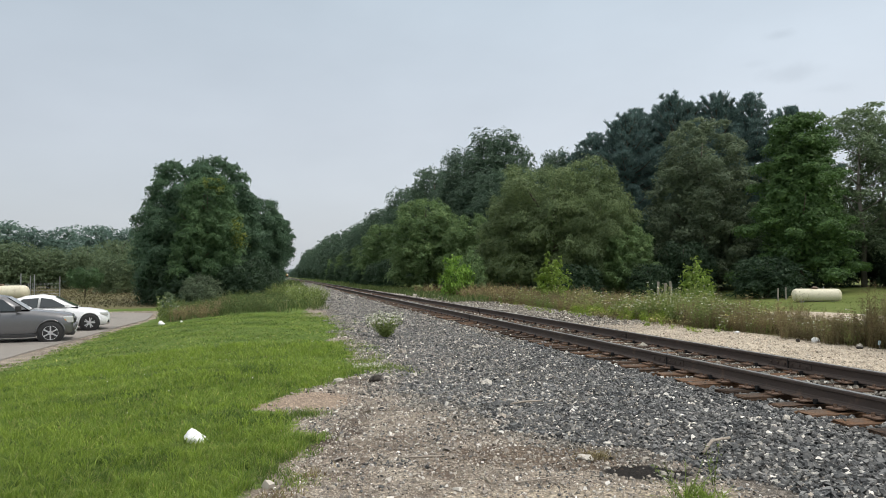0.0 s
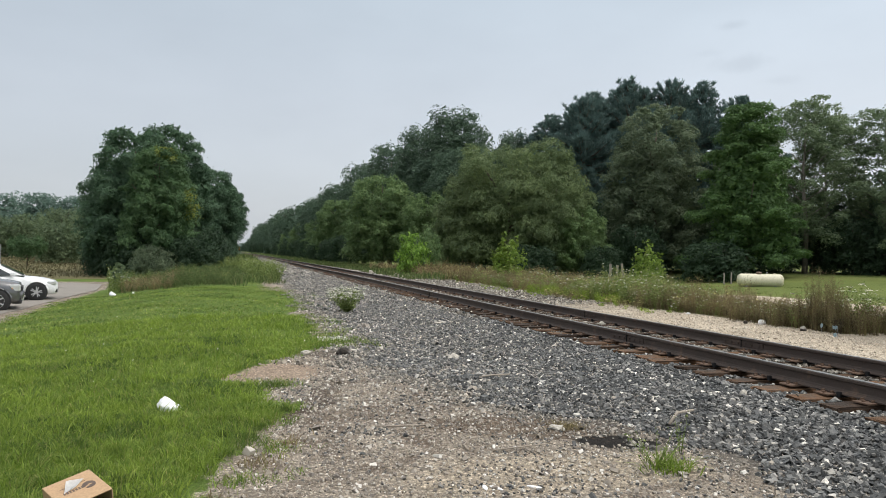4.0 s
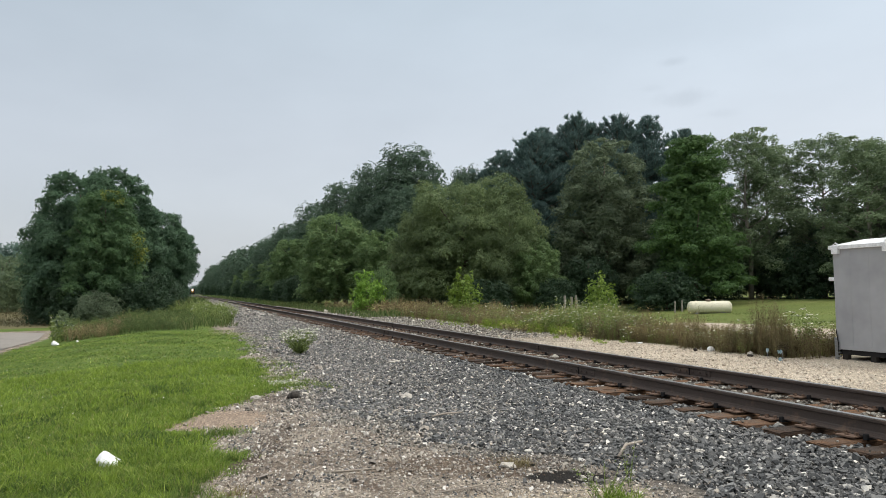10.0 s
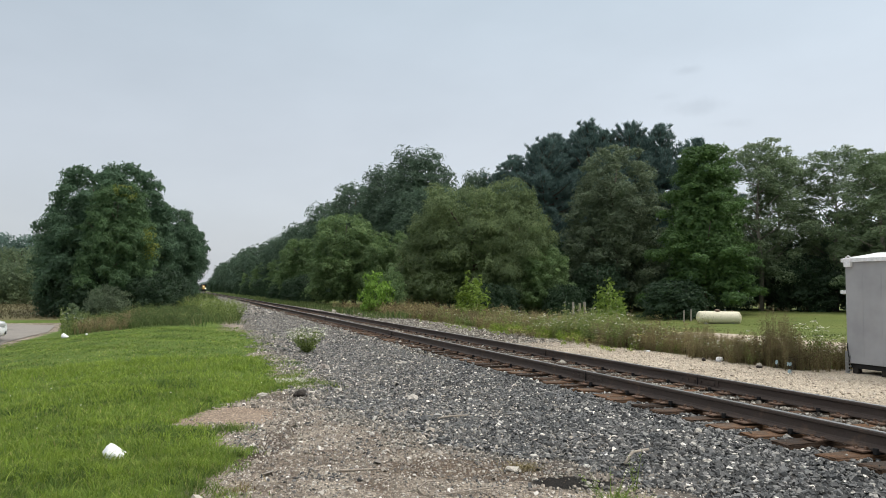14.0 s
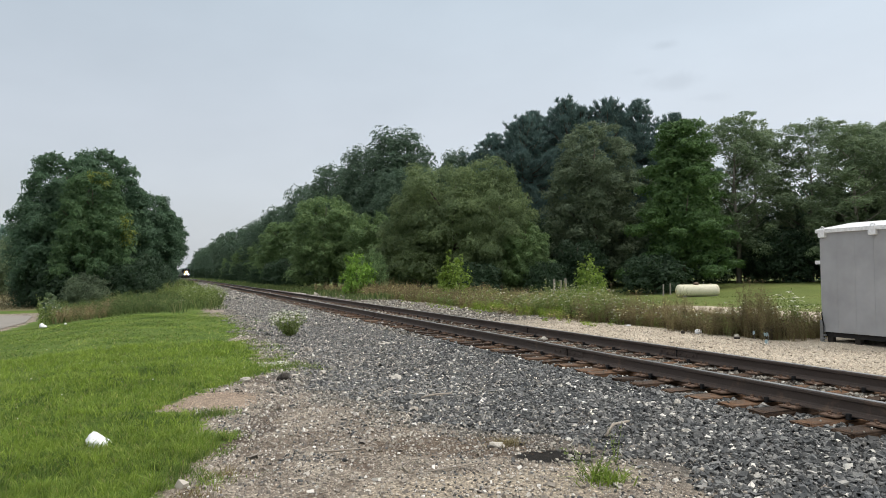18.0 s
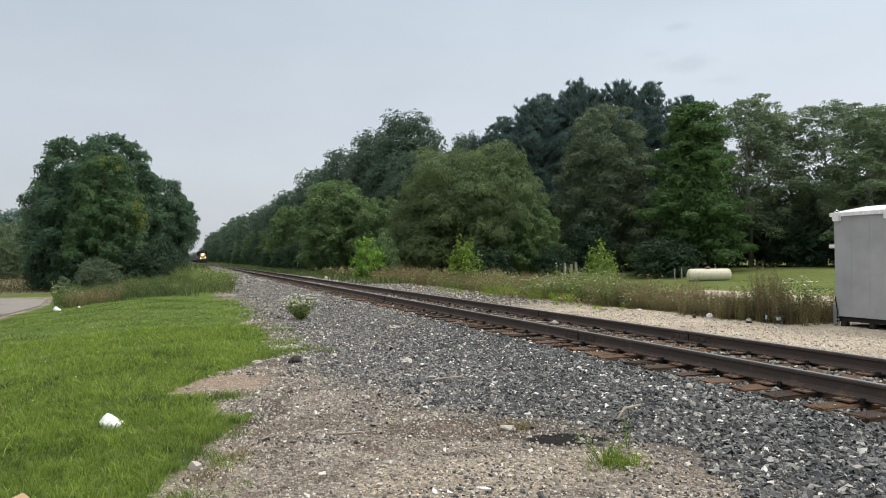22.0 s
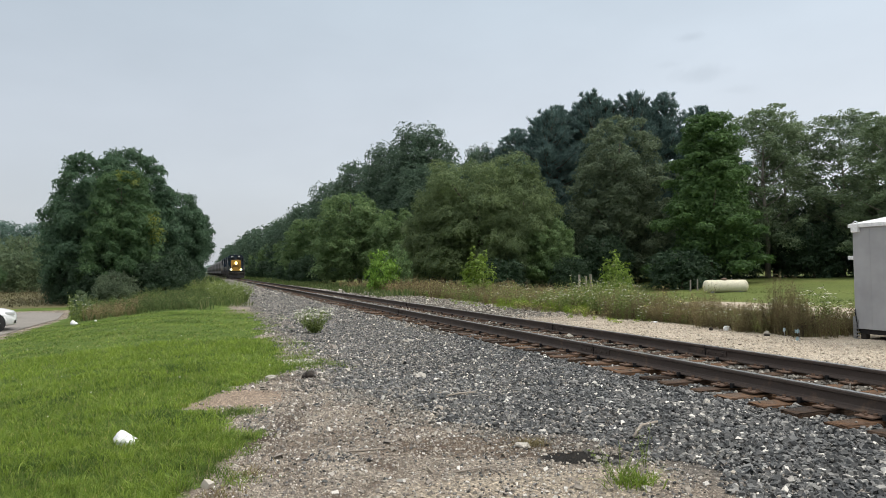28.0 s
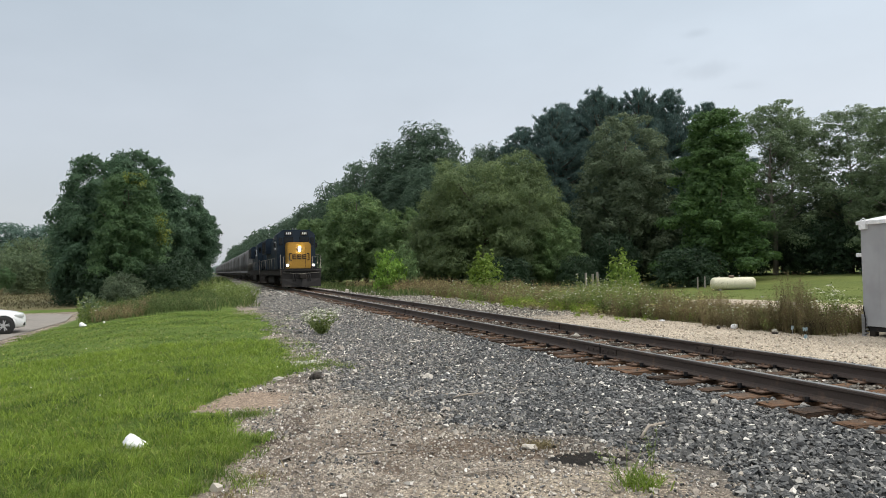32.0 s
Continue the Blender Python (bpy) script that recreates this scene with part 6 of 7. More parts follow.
        for k in (-1, 0, 1):
            for q in (-1, 0, 1):
                bm_box(bm, k * 0.38 - 0.155, k * 0.38 + 0.155, 1.675, 1.70, 2.385 + q * 0.15, 2.455 + q * 0.15, bevel=0.01)
            bm_box(bm, k * 0.38 - 0.155, k * 0.38 - 0.075, 1.672, 1.70, 2.24, 2.60, bevel=0.01)
        part("emblem", bm, BLACKSTEEL, nose, "dark blocky emblem")
    part("nose_door_seam", box_bm(0.45, 0.47, 1.68, 1.7, 1.6, 3.3), BLACKSTEEL, nose)
    hl = put("headlight", lathe_mesh("headlight", [(0.21, 0.0), (0.21, -0.03), (0.16, -0.035)], BLACKSTEEL, "Y", 16), nose, m=pose(0, 1.72, 3.02))
    for z in (0.1, -0.1):
        put("lens", lathe_mesh("lens", [(0.10, 0.0), (0.095, -0.03), (0.055, -0.045)], LAMP if lead else CABGLASS, "Y", 14), nose, "lit lamp lens" if lead else "", pose(0, 1.68, 3.02 + z))
    for s in (-1, 1):
        bm = box_bm(s * 0.98 - 0.14, s * 0.98 + 0.14, 1.05, 1.4, 1.62, 1.9, bevel=0.03)
        dl = part("ditch_light", bm, BLACKSTEEL, e)
        put("lens", lathe_mesh("lens", [(0.07, 0.0), (0.065, -0.03), (0.04, -0.045)], LAMP if lead else CABGLASS, "Y", 14), dl, "lit lamp lens" if lead else "", pose(s * 0.98, 1.04, 1.76))
    # cab
    cab = part("cab", hood(1.5, 1.05, 3.4, 6.0, 1.5, 4.62, 0.0, 0.36), NAVY, e)
    for s in (-1, 1):
        part("windscreen", box_bm(s * 0.62 - 0.38, s * 0.62 + 0.38, 3.36, 3.41, 3.52, 4.06, bevel=0.02), CABGLASS, cab)
        part("corner_window", box_bm(s * 1.24 - 0.15, s * 1.24 + 0.15, 3.36, 3.41, 3.4, 4.0, bevel=0.02), CABGLASS, cab)
        part("side_window", box_bm(s * 1.5 - 0.015, s * 1.5 + 0.015, 4.1, 5.6, 3.05, 3.75, bevel=0.01), CABGLASS, cab)
        nb = part("number_board", box_bm(s * 0.62 - 0.3, s * 0.62 + 0.3, 3.33, 3.42, 4.18, 4.48, bevel=0.02), BLACKSTEEL, cab)
        bm = bmesh.new()
        for k in range(3):
            bm_box(bm, s * 0.62 - 0.19 + k * 0.14, s * 0.62 - 0.10 + k * 0.14, 3.318, 3.331, 4.25, 4.42)
        part("number_bars", bm, WHITEBAR, nb, "white bars")
        part("sunshade", box_bm(s * 1.6 - 0.1, s * 1.6 + 0.1, 4.1, 5.5, 3.78, 3.82), NAVY, cab)
        part("mirror", box_bm(s * 1.66 - 0.08, s * 1.66 + 0.08, 3.9, 3.95, 3.2, 3.6, bevel=0.01), BLACKSTEEL, cab)
    part("horn", bm_cyl(bm_cyl(bmesh.new(), Matrix.Translation((0.12, 4.6, 4.76)) @ Matrix.Rotation(math.pi / 2, 4, "X"), 0.07, 0.03, 0.5, 10), Matrix.Translation((-0.12, 4.6, 4.76)) @ Matrix.Rotation(math.pi / 2, 4, "X"), 0.07, 0.03, 0.45, 10), GALV, cab)
    part("antenna", box_bm(-0.5, 0.5, 5.2, 5.7, 4.6, 4.72, bevel=0.03), NAVY, cab)
    # long hood with doors, radiator and fans
    lh = part("long_hood", hood(0.95, 0.75, 6.0, 20.6, 1.5, 4.3, 0.0, 0.2), NAVY, e)
    part("radiator", hood(1.42, 1.2, 15.6, 20.2, 3.0, 4.5, 0.0, 0.2), NAVY, lh, "flared radiator housing")
    part("dynamic_brake", hood(1.2, 1.0, 6.6, 9.8, 3.1, 4.5, 0.0, 0.2), BROWNSIDE if lead else NAVY, lh)
    for s in (-1, 1):
        for k in range(11):
            part("hood_door", box_bm(s * 0.965 - 0.012, s * 0.965 + 0.012, 6.4 + k * 0.82, 7.12 + k * 0.82, 1.65, 2.95, bevel=0.008), BROWNSIDE if (lead and k < 3) else NAVY, lh)
        bm = bmesh.new()
        for k in range(12):
            bm_box(bm, s * 1.43 - 0.02, s * 1.43 + 0.02, 15.9, 19.9, 3.12 + k * 0.09, 3.17 + k * 0.09)
        part("grille", bm, BLACKSTEEL, lh)
    for y in (16.4, 17.8, 19.2):
        put("fan", lathe_mesh("fan", [(0.55, 0.0), (0.55, 0.14), (0.45, 0.16)], GALV, "Z", 20), lh, m=pose(0, y, 4.5))
    part("exhaust", box_bm(-0.3, 0.3, 12.2, 13.1, 4.3, 4.46, bevel=0.02), BLACKSTEEL, lh)
    return e


def hopper_proto():
    """A covered grain hopper with ribbed rounded sides and sloping bays."""
    e = empty("hopper_car", pose(0, 0, 0), "grey covered grain hopper wagon with ribbed sides", "railway wagon", "train")
    L = 17.6
    prof = ((-1.35, 1.25), (-1.58, 1.7), (-1.60, 3.4), (-1.46, 4.1), (-1.0, 4.45), (1.0, 4.45), (1.46, 4.1), (1.60, 3.4), (1.58, 1.7), (1.35, 1.25))
    bm = bmesh.new()
    rings = []
    for y, inset in ((1.3, 1.0), (2.6, 0.0), (L - 2.6, 0.0), (L - 1.3, 1.0)):
        rings.append([bm.verts.new((x, y, max(z, 1.25 + inset * 1.2) if z < 3 else z)) for x, z in prof])
    for a, b in zip(rings, rings[1:]):
        for i in range(len(prof)):
            j = (i + 1) % len(prof)
            bm.faces.new((a[i], a[j], b[j], b[i]))
    bm.faces.new(rings[0][::-1])
    bm.faces.new(rings[-1])
    bmesh.ops.recalc_face_normals(bm, faces=bm.faces)
    body = part("body", bm, HOPPERGREY, e)
    for s in (-1, 1):
        part("side_sill", box_bm(s * 1.52 - 0.06, s * 1.52 + 0.06, 0.9, L - 0.9, 1.2, 1.5), HOPPERGREY, e)
        for k in range(13):
            y = 2.7 + k * (L - 5.4) / 12
            tube_part("rib", [(s * 1.585, y, 1.5), (s * 1.61, y, 2.6), (s * 1.60, y, 3.4), (s * 1.47, y, 4.08)], 0.045, HOPPERGREY, body, 5)
        tube_part("ladder", [(s * 1.5, 0.95, 1.3), (s * 1.5, 0.95, 4.3)], 0.03, HOPPERGREY, e, 5)
    part("roof_walk", box_bm(-0.75, 0.75, 1.0, L - 1.0, 4.52, 4.58), GALV, e)
    for k in range(3):
        c = 4.4 + k * 4.4
        bm = bmesh.new()
        t = [bm.verts.new(q) for q in ((-1.3, c - 2.0, 1.35), (1.3, c - 2.0, 1.35), (1.3, c + 2.0, 1.35), (-1.3, c + 2.0, 1.35))]
        b = [bm.verts.new(q) for q in ((-0.5, c - 0.5, 0.45), (0.5, c - 0.5, 0.45), (0.5, c + 0.5, 0.45), (-0.5, c + 0.5, 0.45))]
        bm.faces.new(b[::-1])
        bm.faces.new(t)
        for i in range(4):
            bm.faces.new((t[i], b[i], b[(i + 1) % 4], t[(i + 1) % 4]))
        bmesh.ops.recalc_face_normals(bm, faces=bm.faces)
        part("discharge_bay", bm, HOPPERGREY, e)
    part("underframe", box_bm(-0.3, 0.3, 0.3, L - 0.3, 0.95, 1.25), GRIME, e)
    part("coupler", box_bm(-0.15, 0.15, -0.2, 0.4, 0.78, 1.06, bevel=0.04), GRIME, e)
    part("end_platform", box_bm(-1.4, 1.4, 0.5, 1.3, 1.15, 1.25), HOPPERGREY, e)
    truck(e, 2.2, 2, 1.75)
    truck(e, L - 2.2, 2, 1.75)
    return e


TRAIN = []
lead = locomotive(pose(0, 0, 0), True)
TRAIN.append((lead, 0.0))
second = locomotive(pose(0, 0, 0), False)
TRAIN.append((second, 22.3))
hopper = hopper_proto()
TRAIN.append((hopper, 44.6))
for k in range(1, 17):
    TRAIN.append((copy_thing(hopper, pose(0, 0, 0)), 44.6 + k * 18.0))


# ---- parked cars ----
SUVGREY = surface("grey_car_paint", (0.16, 0.162, 0.168), (0.18, 0.182, 0.188), 0.5, 0.24, 0.55, 0, 40)
CARWHITE = surface("white_car_paint", (0.78, 0.79, 0.80), (0.82, 0.83, 0.84), 0.5, 0.25, 0, 0, 40)
RUBBER = surface("tyre_rubber", (0.018, 0.018, 0.019), (0.03, 0.03, 0.03), 6, 0.85, 0, 0.1, 60)
ALLOY = surface("alloy_rim", (0.55, 0.55, 0.56), (0.66, 0.66, 0.67), 4, 0.3, 0.5, 0, 40)
TRIMBLACK = surface("black_trim", (0.02, 0.02, 0.021), (0.03, 0.03, 0.031), 6, 0.6, 0, 0.05, 60)
CARGLASS = glass("car_glass", (0.05, 0.06, 0.065))
LENSCLEAR = surface("clear_lamp", (0.55, 0.56, 0.56), (0.68, 0.69, 0.69), 9, 0.15, 0.2, 0, 40)
AMBER = surface("amber_lamp", (0.55, 0.22, 0.03), (0.62, 0.28, 0.05), 9, 0.25, 0, 0, 40)


def car_wheel(parent, x, y, rad, spokes, dark):
    w = put("wheel", lathe_mesh("tyre", [(rad * 0.62, -0.1), (rad * 0.95, -0.11), (rad, -0.07), (rad, 0.07), (rad * 0.95, 0.11), (rad * 0.62, 0.1)], RUBBER, "Y", 28, False), parent, "black rubber tyre", pose(x, y, rad))
    s = -1 if y < 0 else 1
    bm = bmesh.new()
    bm_cyl(bm, Matrix.Translation((0, s * 0.02, 0)) @ Matrix.Rotation(math.pi / 2, 4, "X"), rad * 0.63, rad * 0.63, 0.02, 28)
    part("rim_dish", bm, TRIMBLACK, w)
    bm = bmesh.new()
    for k in range(spokes):
        a = 2 * math.pi * (k / spokes if not dark else (k // 2 + (0.3 if k % 2 else -0.0)) / (spokes / 2))
        bm_box(bm, -0.017 if dark else -0.021, 0.017 if dark else 0.021, s * 0.085 - 0.02, s * 0.085 + 0.02, 0.03, rad * 0.62, bevel=0.008)
        vs = bm.verts[-1:] and list(bm.verts)[k * (len(bm.verts) // (k + 1)):]
        bmesh.ops.rotate(bm, verts=vs, cent=(0, 0, 0), matrix=Matrix.Rotation(a, 3, "Y"))
    bm_cyl(bm, Matrix.Translation((0, s * 0.09, 0)) @ Matrix.Rotation(math.pi / 2, 4, "X"), 0.07, 0.07, 0.05, 14)
    part("rim", bm, ALLOY, w, "silver alloy rim")
    put("rim_edge", lathe_mesh("rim_edge", [(rad * 0.61, 0.07), (rad * 0.64, 0.07), (rad * 0.64, 0.112), (rad * 0.61, 0.105)], TRIMBLACK if dark else ALLOY, "Y", 28, False), w, m=pose(0, 0, 0, 0, 0, 0 if s > 0 else 180))
    return w


def loft(name, stations, material_, parent, label=""):
    """A body from cross sections: (x, half width low, half width high, z low, z shoulder, z top, crown half width)."""
    bm = bmesh.new()
    rings = []
    for x, wl_, wh, zl, zs, zt, wc in stations:
        half = [(wl_ * 0.9, zl), (wl_, zl + 0.08), (wh, (zl + zs) / 2), (wh * 0.985, zs), (wc, zt - 0.03), (wc * 0.82, zt)]
        ring = half + [(-a, b) for a, b in reversed(half)]
        rings.append([bm.verts.new((x, a, b)) for a, b in ring])
    n = len(rings[0])
    for a, b in zip(rings, rings[1:]):
        for i in range(n):
            j = (i + 1) % n
            bm.faces.new((a[i], b[i], b[j], a[j]))
    bm.faces.new(rings[0])
    bm.faces.new(rings[-1][::-1])
    bmesh.ops.recalc_face_normals(bm, faces=bm.faces)
    ob = part(name, bm, material_, parent, label, True)
    if name == "body":
        md = ob.modifiers.new("rounding", "SUBSURF")
        md.levels = md.render_levels = 2
    return ob


def arch(parent, x, y, rad, material_):
    """A raised wheel-arch lip over a dark well."""
    s = -1 if y < 0 else 1
    bm = bmesh.new()
    bm_cyl(bm, Matrix.Translation((x, y - s * 0.06, rad)) @ Matrix.Rotation(math.pi / 2, 4, "X"), rad * 1.13, rad * 1.13, 0.16, 28)
    part("wheel_well", bm, TRIMBLACK, parent)
    pts = [(x + rad * 1.17 * math.cos(t), y + s * 0.025, rad + rad * 1.17 * math.sin(t)) for t in [math.pi * k / 12 for k in range(13)]]
    tube_part("wheel_arch", pts, 0.03, material_, parent, 6)


def suv(m):
    e = empty("suv", m, "dark grey sport utility vehicle parked on the asphalt", "car", "parked cars")
    W = 0.9
    body = loft("body", [(0.70, 0.68, 0.72, 0.34, 0.76, 0.90, 0.64), (0.61, 0.82, 0.85, 0.28, 0.82, 0.96, 0.72), (0.3, 0.86, 0.90, 0.24, 0.87, 1.02, 0.78), (-0.45, 0.87, W, 0.24, 0.96, 1.12, 0.80),
                         (-0.7, 0.87, W, 0.24, 0.98, 1.12, 0.82), (-2.0, 0.87, W, 0.24, 1.0, 1.12, 0.82), (-3.0, 0.86, W, 0.26, 1.0, 1.12, 0.82), (-3.45, 0.78, 0.84, 0.34, 0.98, 1.1, 0.78), (-3.55, 0.7, 0.76, 0.42, 0.9, 1.02, 0.7)], SUVGREY, e)
    loft("cabin", [(-0.62, 0.76, 0.78, 1.06, 1.08, 1.11, 0.74), (-1.3, 0.76, 0.74, 1.06, 1.36, 1.58, 0.60), (-1.7, 0.76, 0.74, 1.06, 1.4, 1.65, 0.62), (-2.8, 0.76, 0.74, 1.06, 1.4, 1.64, 0.62), (-3.3, 0.76, 0.72, 1.06, 1.36, 1.56, 0.60), (-3.5, 0.74, 0.74, 1.06, 1.08, 1.12, 0.7)], SUVGREY, e)
    for s in (-1, 1):
        def pane(pts, nm="side_window"):
            bm = bmesh.new()
            a = [bm.verts.new((x, s * (0.845 - (z - 1.12) * 0.21), z)) for x, z in pts]
            b = [bm.verts.new((v.co.x, v.co.y - s * 0.03, v.co.z)) for v in a]
            bm.faces.new(a)
            bm.faces.new(b[::-1])
            for i in range(len(a)):
                j = (i + 1) % len(a)
                bm.faces.new((a[i], b[i], b[j], a[j]))
            bmesh.ops.recalc_face_normals(bm, faces=bm.faces)
            part(nm, bm, CARGLASS, e)
        pane([(-0.95, 1.11), (-1.38, 1.49), (-1.72, 1.53), (-1.76, 1.11)])
        pane([(-1.86, 1.11), (-1.84, 1.53), (-2.5, 1.52), (-2.62, 1.11)])
        pane([(-2.72, 1.11), (-2.62, 1.51), (-3.1, 1.45), (-3.28, 1.13)])
        part("sill_trim", box_bm(-2.2, -0.42, s * 0.885 - 0.02, s * 0.885 + 0.02, 0.24, 0.34, bevel=0.01), TRIMBLACK, e)
        part("door_seam", box_bm(-1.71, -1.70, s * 0.896 - 0.006, s * 0.896 + 0.006, 0.36, 1.1), TRIMBLACK, e)
        part("door_handle", box_bm(-1.62, -1.42, s * 0.905 - 0.015, s * 0.905 + 0.015, 0.98, 1.02, bevel=0.008), SUVGREY, e)
        part("mirror", box_bm(-1.0, -0.84, s * 0.98 - 0.1, s * 0.98 + 0.1, 1.12, 1.28, bevel=0.03), TRIMBLACK, e)
        part("headlight", box_bm(0.36, 0.67, s * 0.75 - 0.10, s * 0.75 + 0.10, 0.68, 0.90, bevel=0.04), LENSCLEAR, e)
        part("turn_lamp", box_bm(0.40, 0.46, s * 0.835 - 0.02, s * 0.835 + 0.02, 0.70, 0.80, bevel=0.008), AMBER, e)
        for x in (0.0, -2.62):
            arch(e, x, s * 0.88, 0.365, SUVGREY)
            car_wheel(e, x, s * 0.84, 0.365, 6, False)
    bm = bmesh.new()
    a = [bm.verts.new(q) for q in ((-0.66, -0.68, 1.12), (-0.66, 0.68, 1.12), (-1.27, 0.58, 1.55), (-1.27, -0.58, 1.55))]
    b = [bm.verts.new((v.co.x + 0.02, v.co.y, v.co.z + 0.012)) for v in a]
    bm.faces.new(a)
    bm.faces.new(b)
    bmesh.ops.recalc_face_normals(bm, faces=bm.faces)
    part("windscreen", bm, CARGLASS, e)
    part("bumper", box_bm(0.46, 0.76, -0.76, 0.76, 0.42, 0.66, bevel=0.09), SUVGREY, e)
    part("lower_bumper", box_bm(0.42, 0.71, -0.74, 0.74, 0.26, 0.42, bevel=0.05), TRIMBLACK, e)
    for s in (-1, 1):
        part("fog_lamp", box_bm(0.66, 0.755, s * 0.60 - 0.06, s * 0.60 + 0.06, 0.36, 0.45, bevel=0.02), LENSCLEAR, e)
    part("grille", box_bm(0.66, 0.73, -0.5, 0.5, 0.68, 0.82, bevel=0.02), TRIMBLACK, e)
    return e


def sedan(m):
    e = empty("sedan", m, "white compact sedan with dark multi-spoke wheels parked on asphalt", "car", "parked cars")
    loft("body", [(0.74, 0.55, 0.6, 0.26, 0.5, 0.62, 0.5), (0.64, 0.74, 0.8, 0.2, 0.58, 0.74, 0.66), (0.25, 0.84, 0.88, 0.18, 0.7, 0.84, 0.74), (-0.4, 0.86, 0.9, 0.18, 0.78, 0.92, 0.78), (-1.6, 0.86, 0.9, 0.18, 0.84, 0.95, 0.8),
                  (-2.8, 0.86, 0.9, 0.2, 0.86, 0.98, 0.8), (-3.4, 0.78, 0.84, 0.26, 0.86, 1.0, 0.74), (-3.6, 0.66, 0.72, 0.34, 0.8, 0.94, 0.66)], CARWHITE, e)
    loft("cabin", [(-0.4, 0.74, 0.76, 0.86, 0.9, 0.93, 0.72), (-1.2, 0.74, 0.70, 0.88, 1.2, 1.35, 0.56), (-1.65, 0.74, 0.70, 0.9, 1.22, 1.43, 0.58), (-2.2, 0.74, 0.70, 0.9, 1.2, 1.38, 0.56), (-3.3, 0.74, 0.72, 0.92, 0.97, 1.02, 0.66)], CARWHITE, e)
    for s in (-1, 1):
        for pts in ([(-0.75, 0.94), (-1.28, 1.25), (-1.65, 1.31), (-1.7, 0.95)], [(-1.77, 0.95), (-1.73, 1.31), (-2.25, 1.27), (-2.65, 0.99)]):
            bm = bmesh.new()
            a = [bm.verts.new((x, s * (0.83 - (z - 0.92) * 0.3), z)) for x, z in pts]
            b = [bm.verts.new((v.co.x, v.co.y - s * 0.03, v.co.z)) for v in a]
            bm.faces.new(a)
            bm.faces.new(b[::-1])
            for i in range(4):
                bm.faces.new((a[i], b[i], b[(i + 1) % 4], a[(i + 1) % 4]))
            bmesh.ops.recalc_face_normals(bm, faces=bm.faces)
            part("side_window", bm, CARGLASS, e)
        part("door_seam", box_bm(-1.585, -1.575, s * 0.897 - 0.005, s * 0.897 + 0.005, 0.3, 0.92), TRIMBLACK, e)
        part("door_handle", box_bm(-1.5, -1.3, s * 0.905 - 0.012, s * 0.905 + 0.012, 0.78, 0.82, bevel=0.006), CARWHITE, e)
        part("mirror", box_bm(-0.85, -0.7, s * 0.96 - 0.09, s * 0.96 + 0.09, 0.93, 1.06, bevel=0.03), CARWHITE, e)
        part("headlight", box_bm(0.34, 0.66, s * 0.71 - 0.1, s * 0.70 + 0.1, 0.6, 0.72, bevel=0.03), LENSCLEAR, e)
        part("fog_lamp", box_bm(0.6, 0.70, s * 0.62 - 0.1, s * 0.62 + 0.1, 0.3, 0.42, bevel=0.02), TRIMBLACK, e)
        part("side_skirt", box_bm(-2.3, -0.4, s * 0.87 - 0.02, s * 0.87 + 0.02, 0.16, 0.26, bevel=0.01), CARWHITE, e)
        for x in (0.0, -2.7):
            arch(e, x, s * 0.885, 0.33, CARWHITE)
            car_wheel(e, x, s * 0.85, 0.33, 10, True)
    bm = bmesh.new()
    a = [bm.verts.new(q) for q in ((-0.44, -0.66, 0.94), (-0.44, 0.66, 0.94), (-1.18, 0.54, 1.33), (-1.18, -0.54, 1.33))]
    b = [bm.verts.new((v.co.x + 0.015, v.co.y, v.co.z + 0.02)) for v in a]
    bm.faces.new(a)
    bm.faces.new(b)
    part("windscreen", bm, CARGLASS, e)
    part("grille", box_bm(0.63, 0.73, -0.45, 0.45, 0.36, 0.5, bevel=0.02), TRIMBLACK, e)
    return e


suv(pose(-7.4, 24.83 + 0.86, -0.535, 0, 0, 13)).scale = (0.97, 0.97, 0.97)
sedan(pose(-7.4, 29.55 + 0.87, -0.485, 0, 0, 13))


# ---- tanks, cabinet, posts ----
def gas_tank(m, length, rad, label, legs=True):
    e = empty("gas_tank", m, label, "gas tank")
    prof = [(0.02, -length / 2)]
    for k in range(1, 7):
        t = k / 6 * math.pi / 2
        prof.append((rad * math.sin(t), -length / 2 + rad * 0.62 * (1 - math.cos(t))))
    prof += [(rad, -length / 2 + rad * 0.62 + 0.02)] + [(r_, -a) for r_, a in reversed(prof)]
    z = rad + 0.16
    put("shell", lathe_mesh("shell", prof, CREAM, "X", 28), e, m=pose(0, 0, z))
    dome = lathe_mesh("dome", [(0.2, 0), (0.2, 0.12), (0.14, 0.17), (0.02, 0.19)], surface("rusted_dome", (0.14, 0.10, 0.08), (0.22, 0.16, 0.12), 6, 0.8), "Z", 16)
    put("valve_dome", dome, e, "rusty brown valve dome", pose(-0.1, 0, z + rad - 0.03))
    for x in (-length * 0.3, length * 0.3):
        if legs:
            part("leg", box_bm(x - 0.1, x + 0.1, -rad * 0.55, rad * 0.55, -0.05, 0.3, bevel=0.01), GALV, e)
        tube_part("lifting_lug", [(x - 0.06, 0, z + rad - 0.02), (x - 0.05, 0, z + rad + 0.06), (x + 0.05, 0, z + rad + 0.06), (x + 0.06, 0, z + rad - 0.02)], 0.015, CREAM, e, 5)
    tube_part("gauge", [(0.45, 0, z + rad - 0.02), (0.45, 0, z + rad + 0.14)], 0.03, GALV, e, 6)
    return e


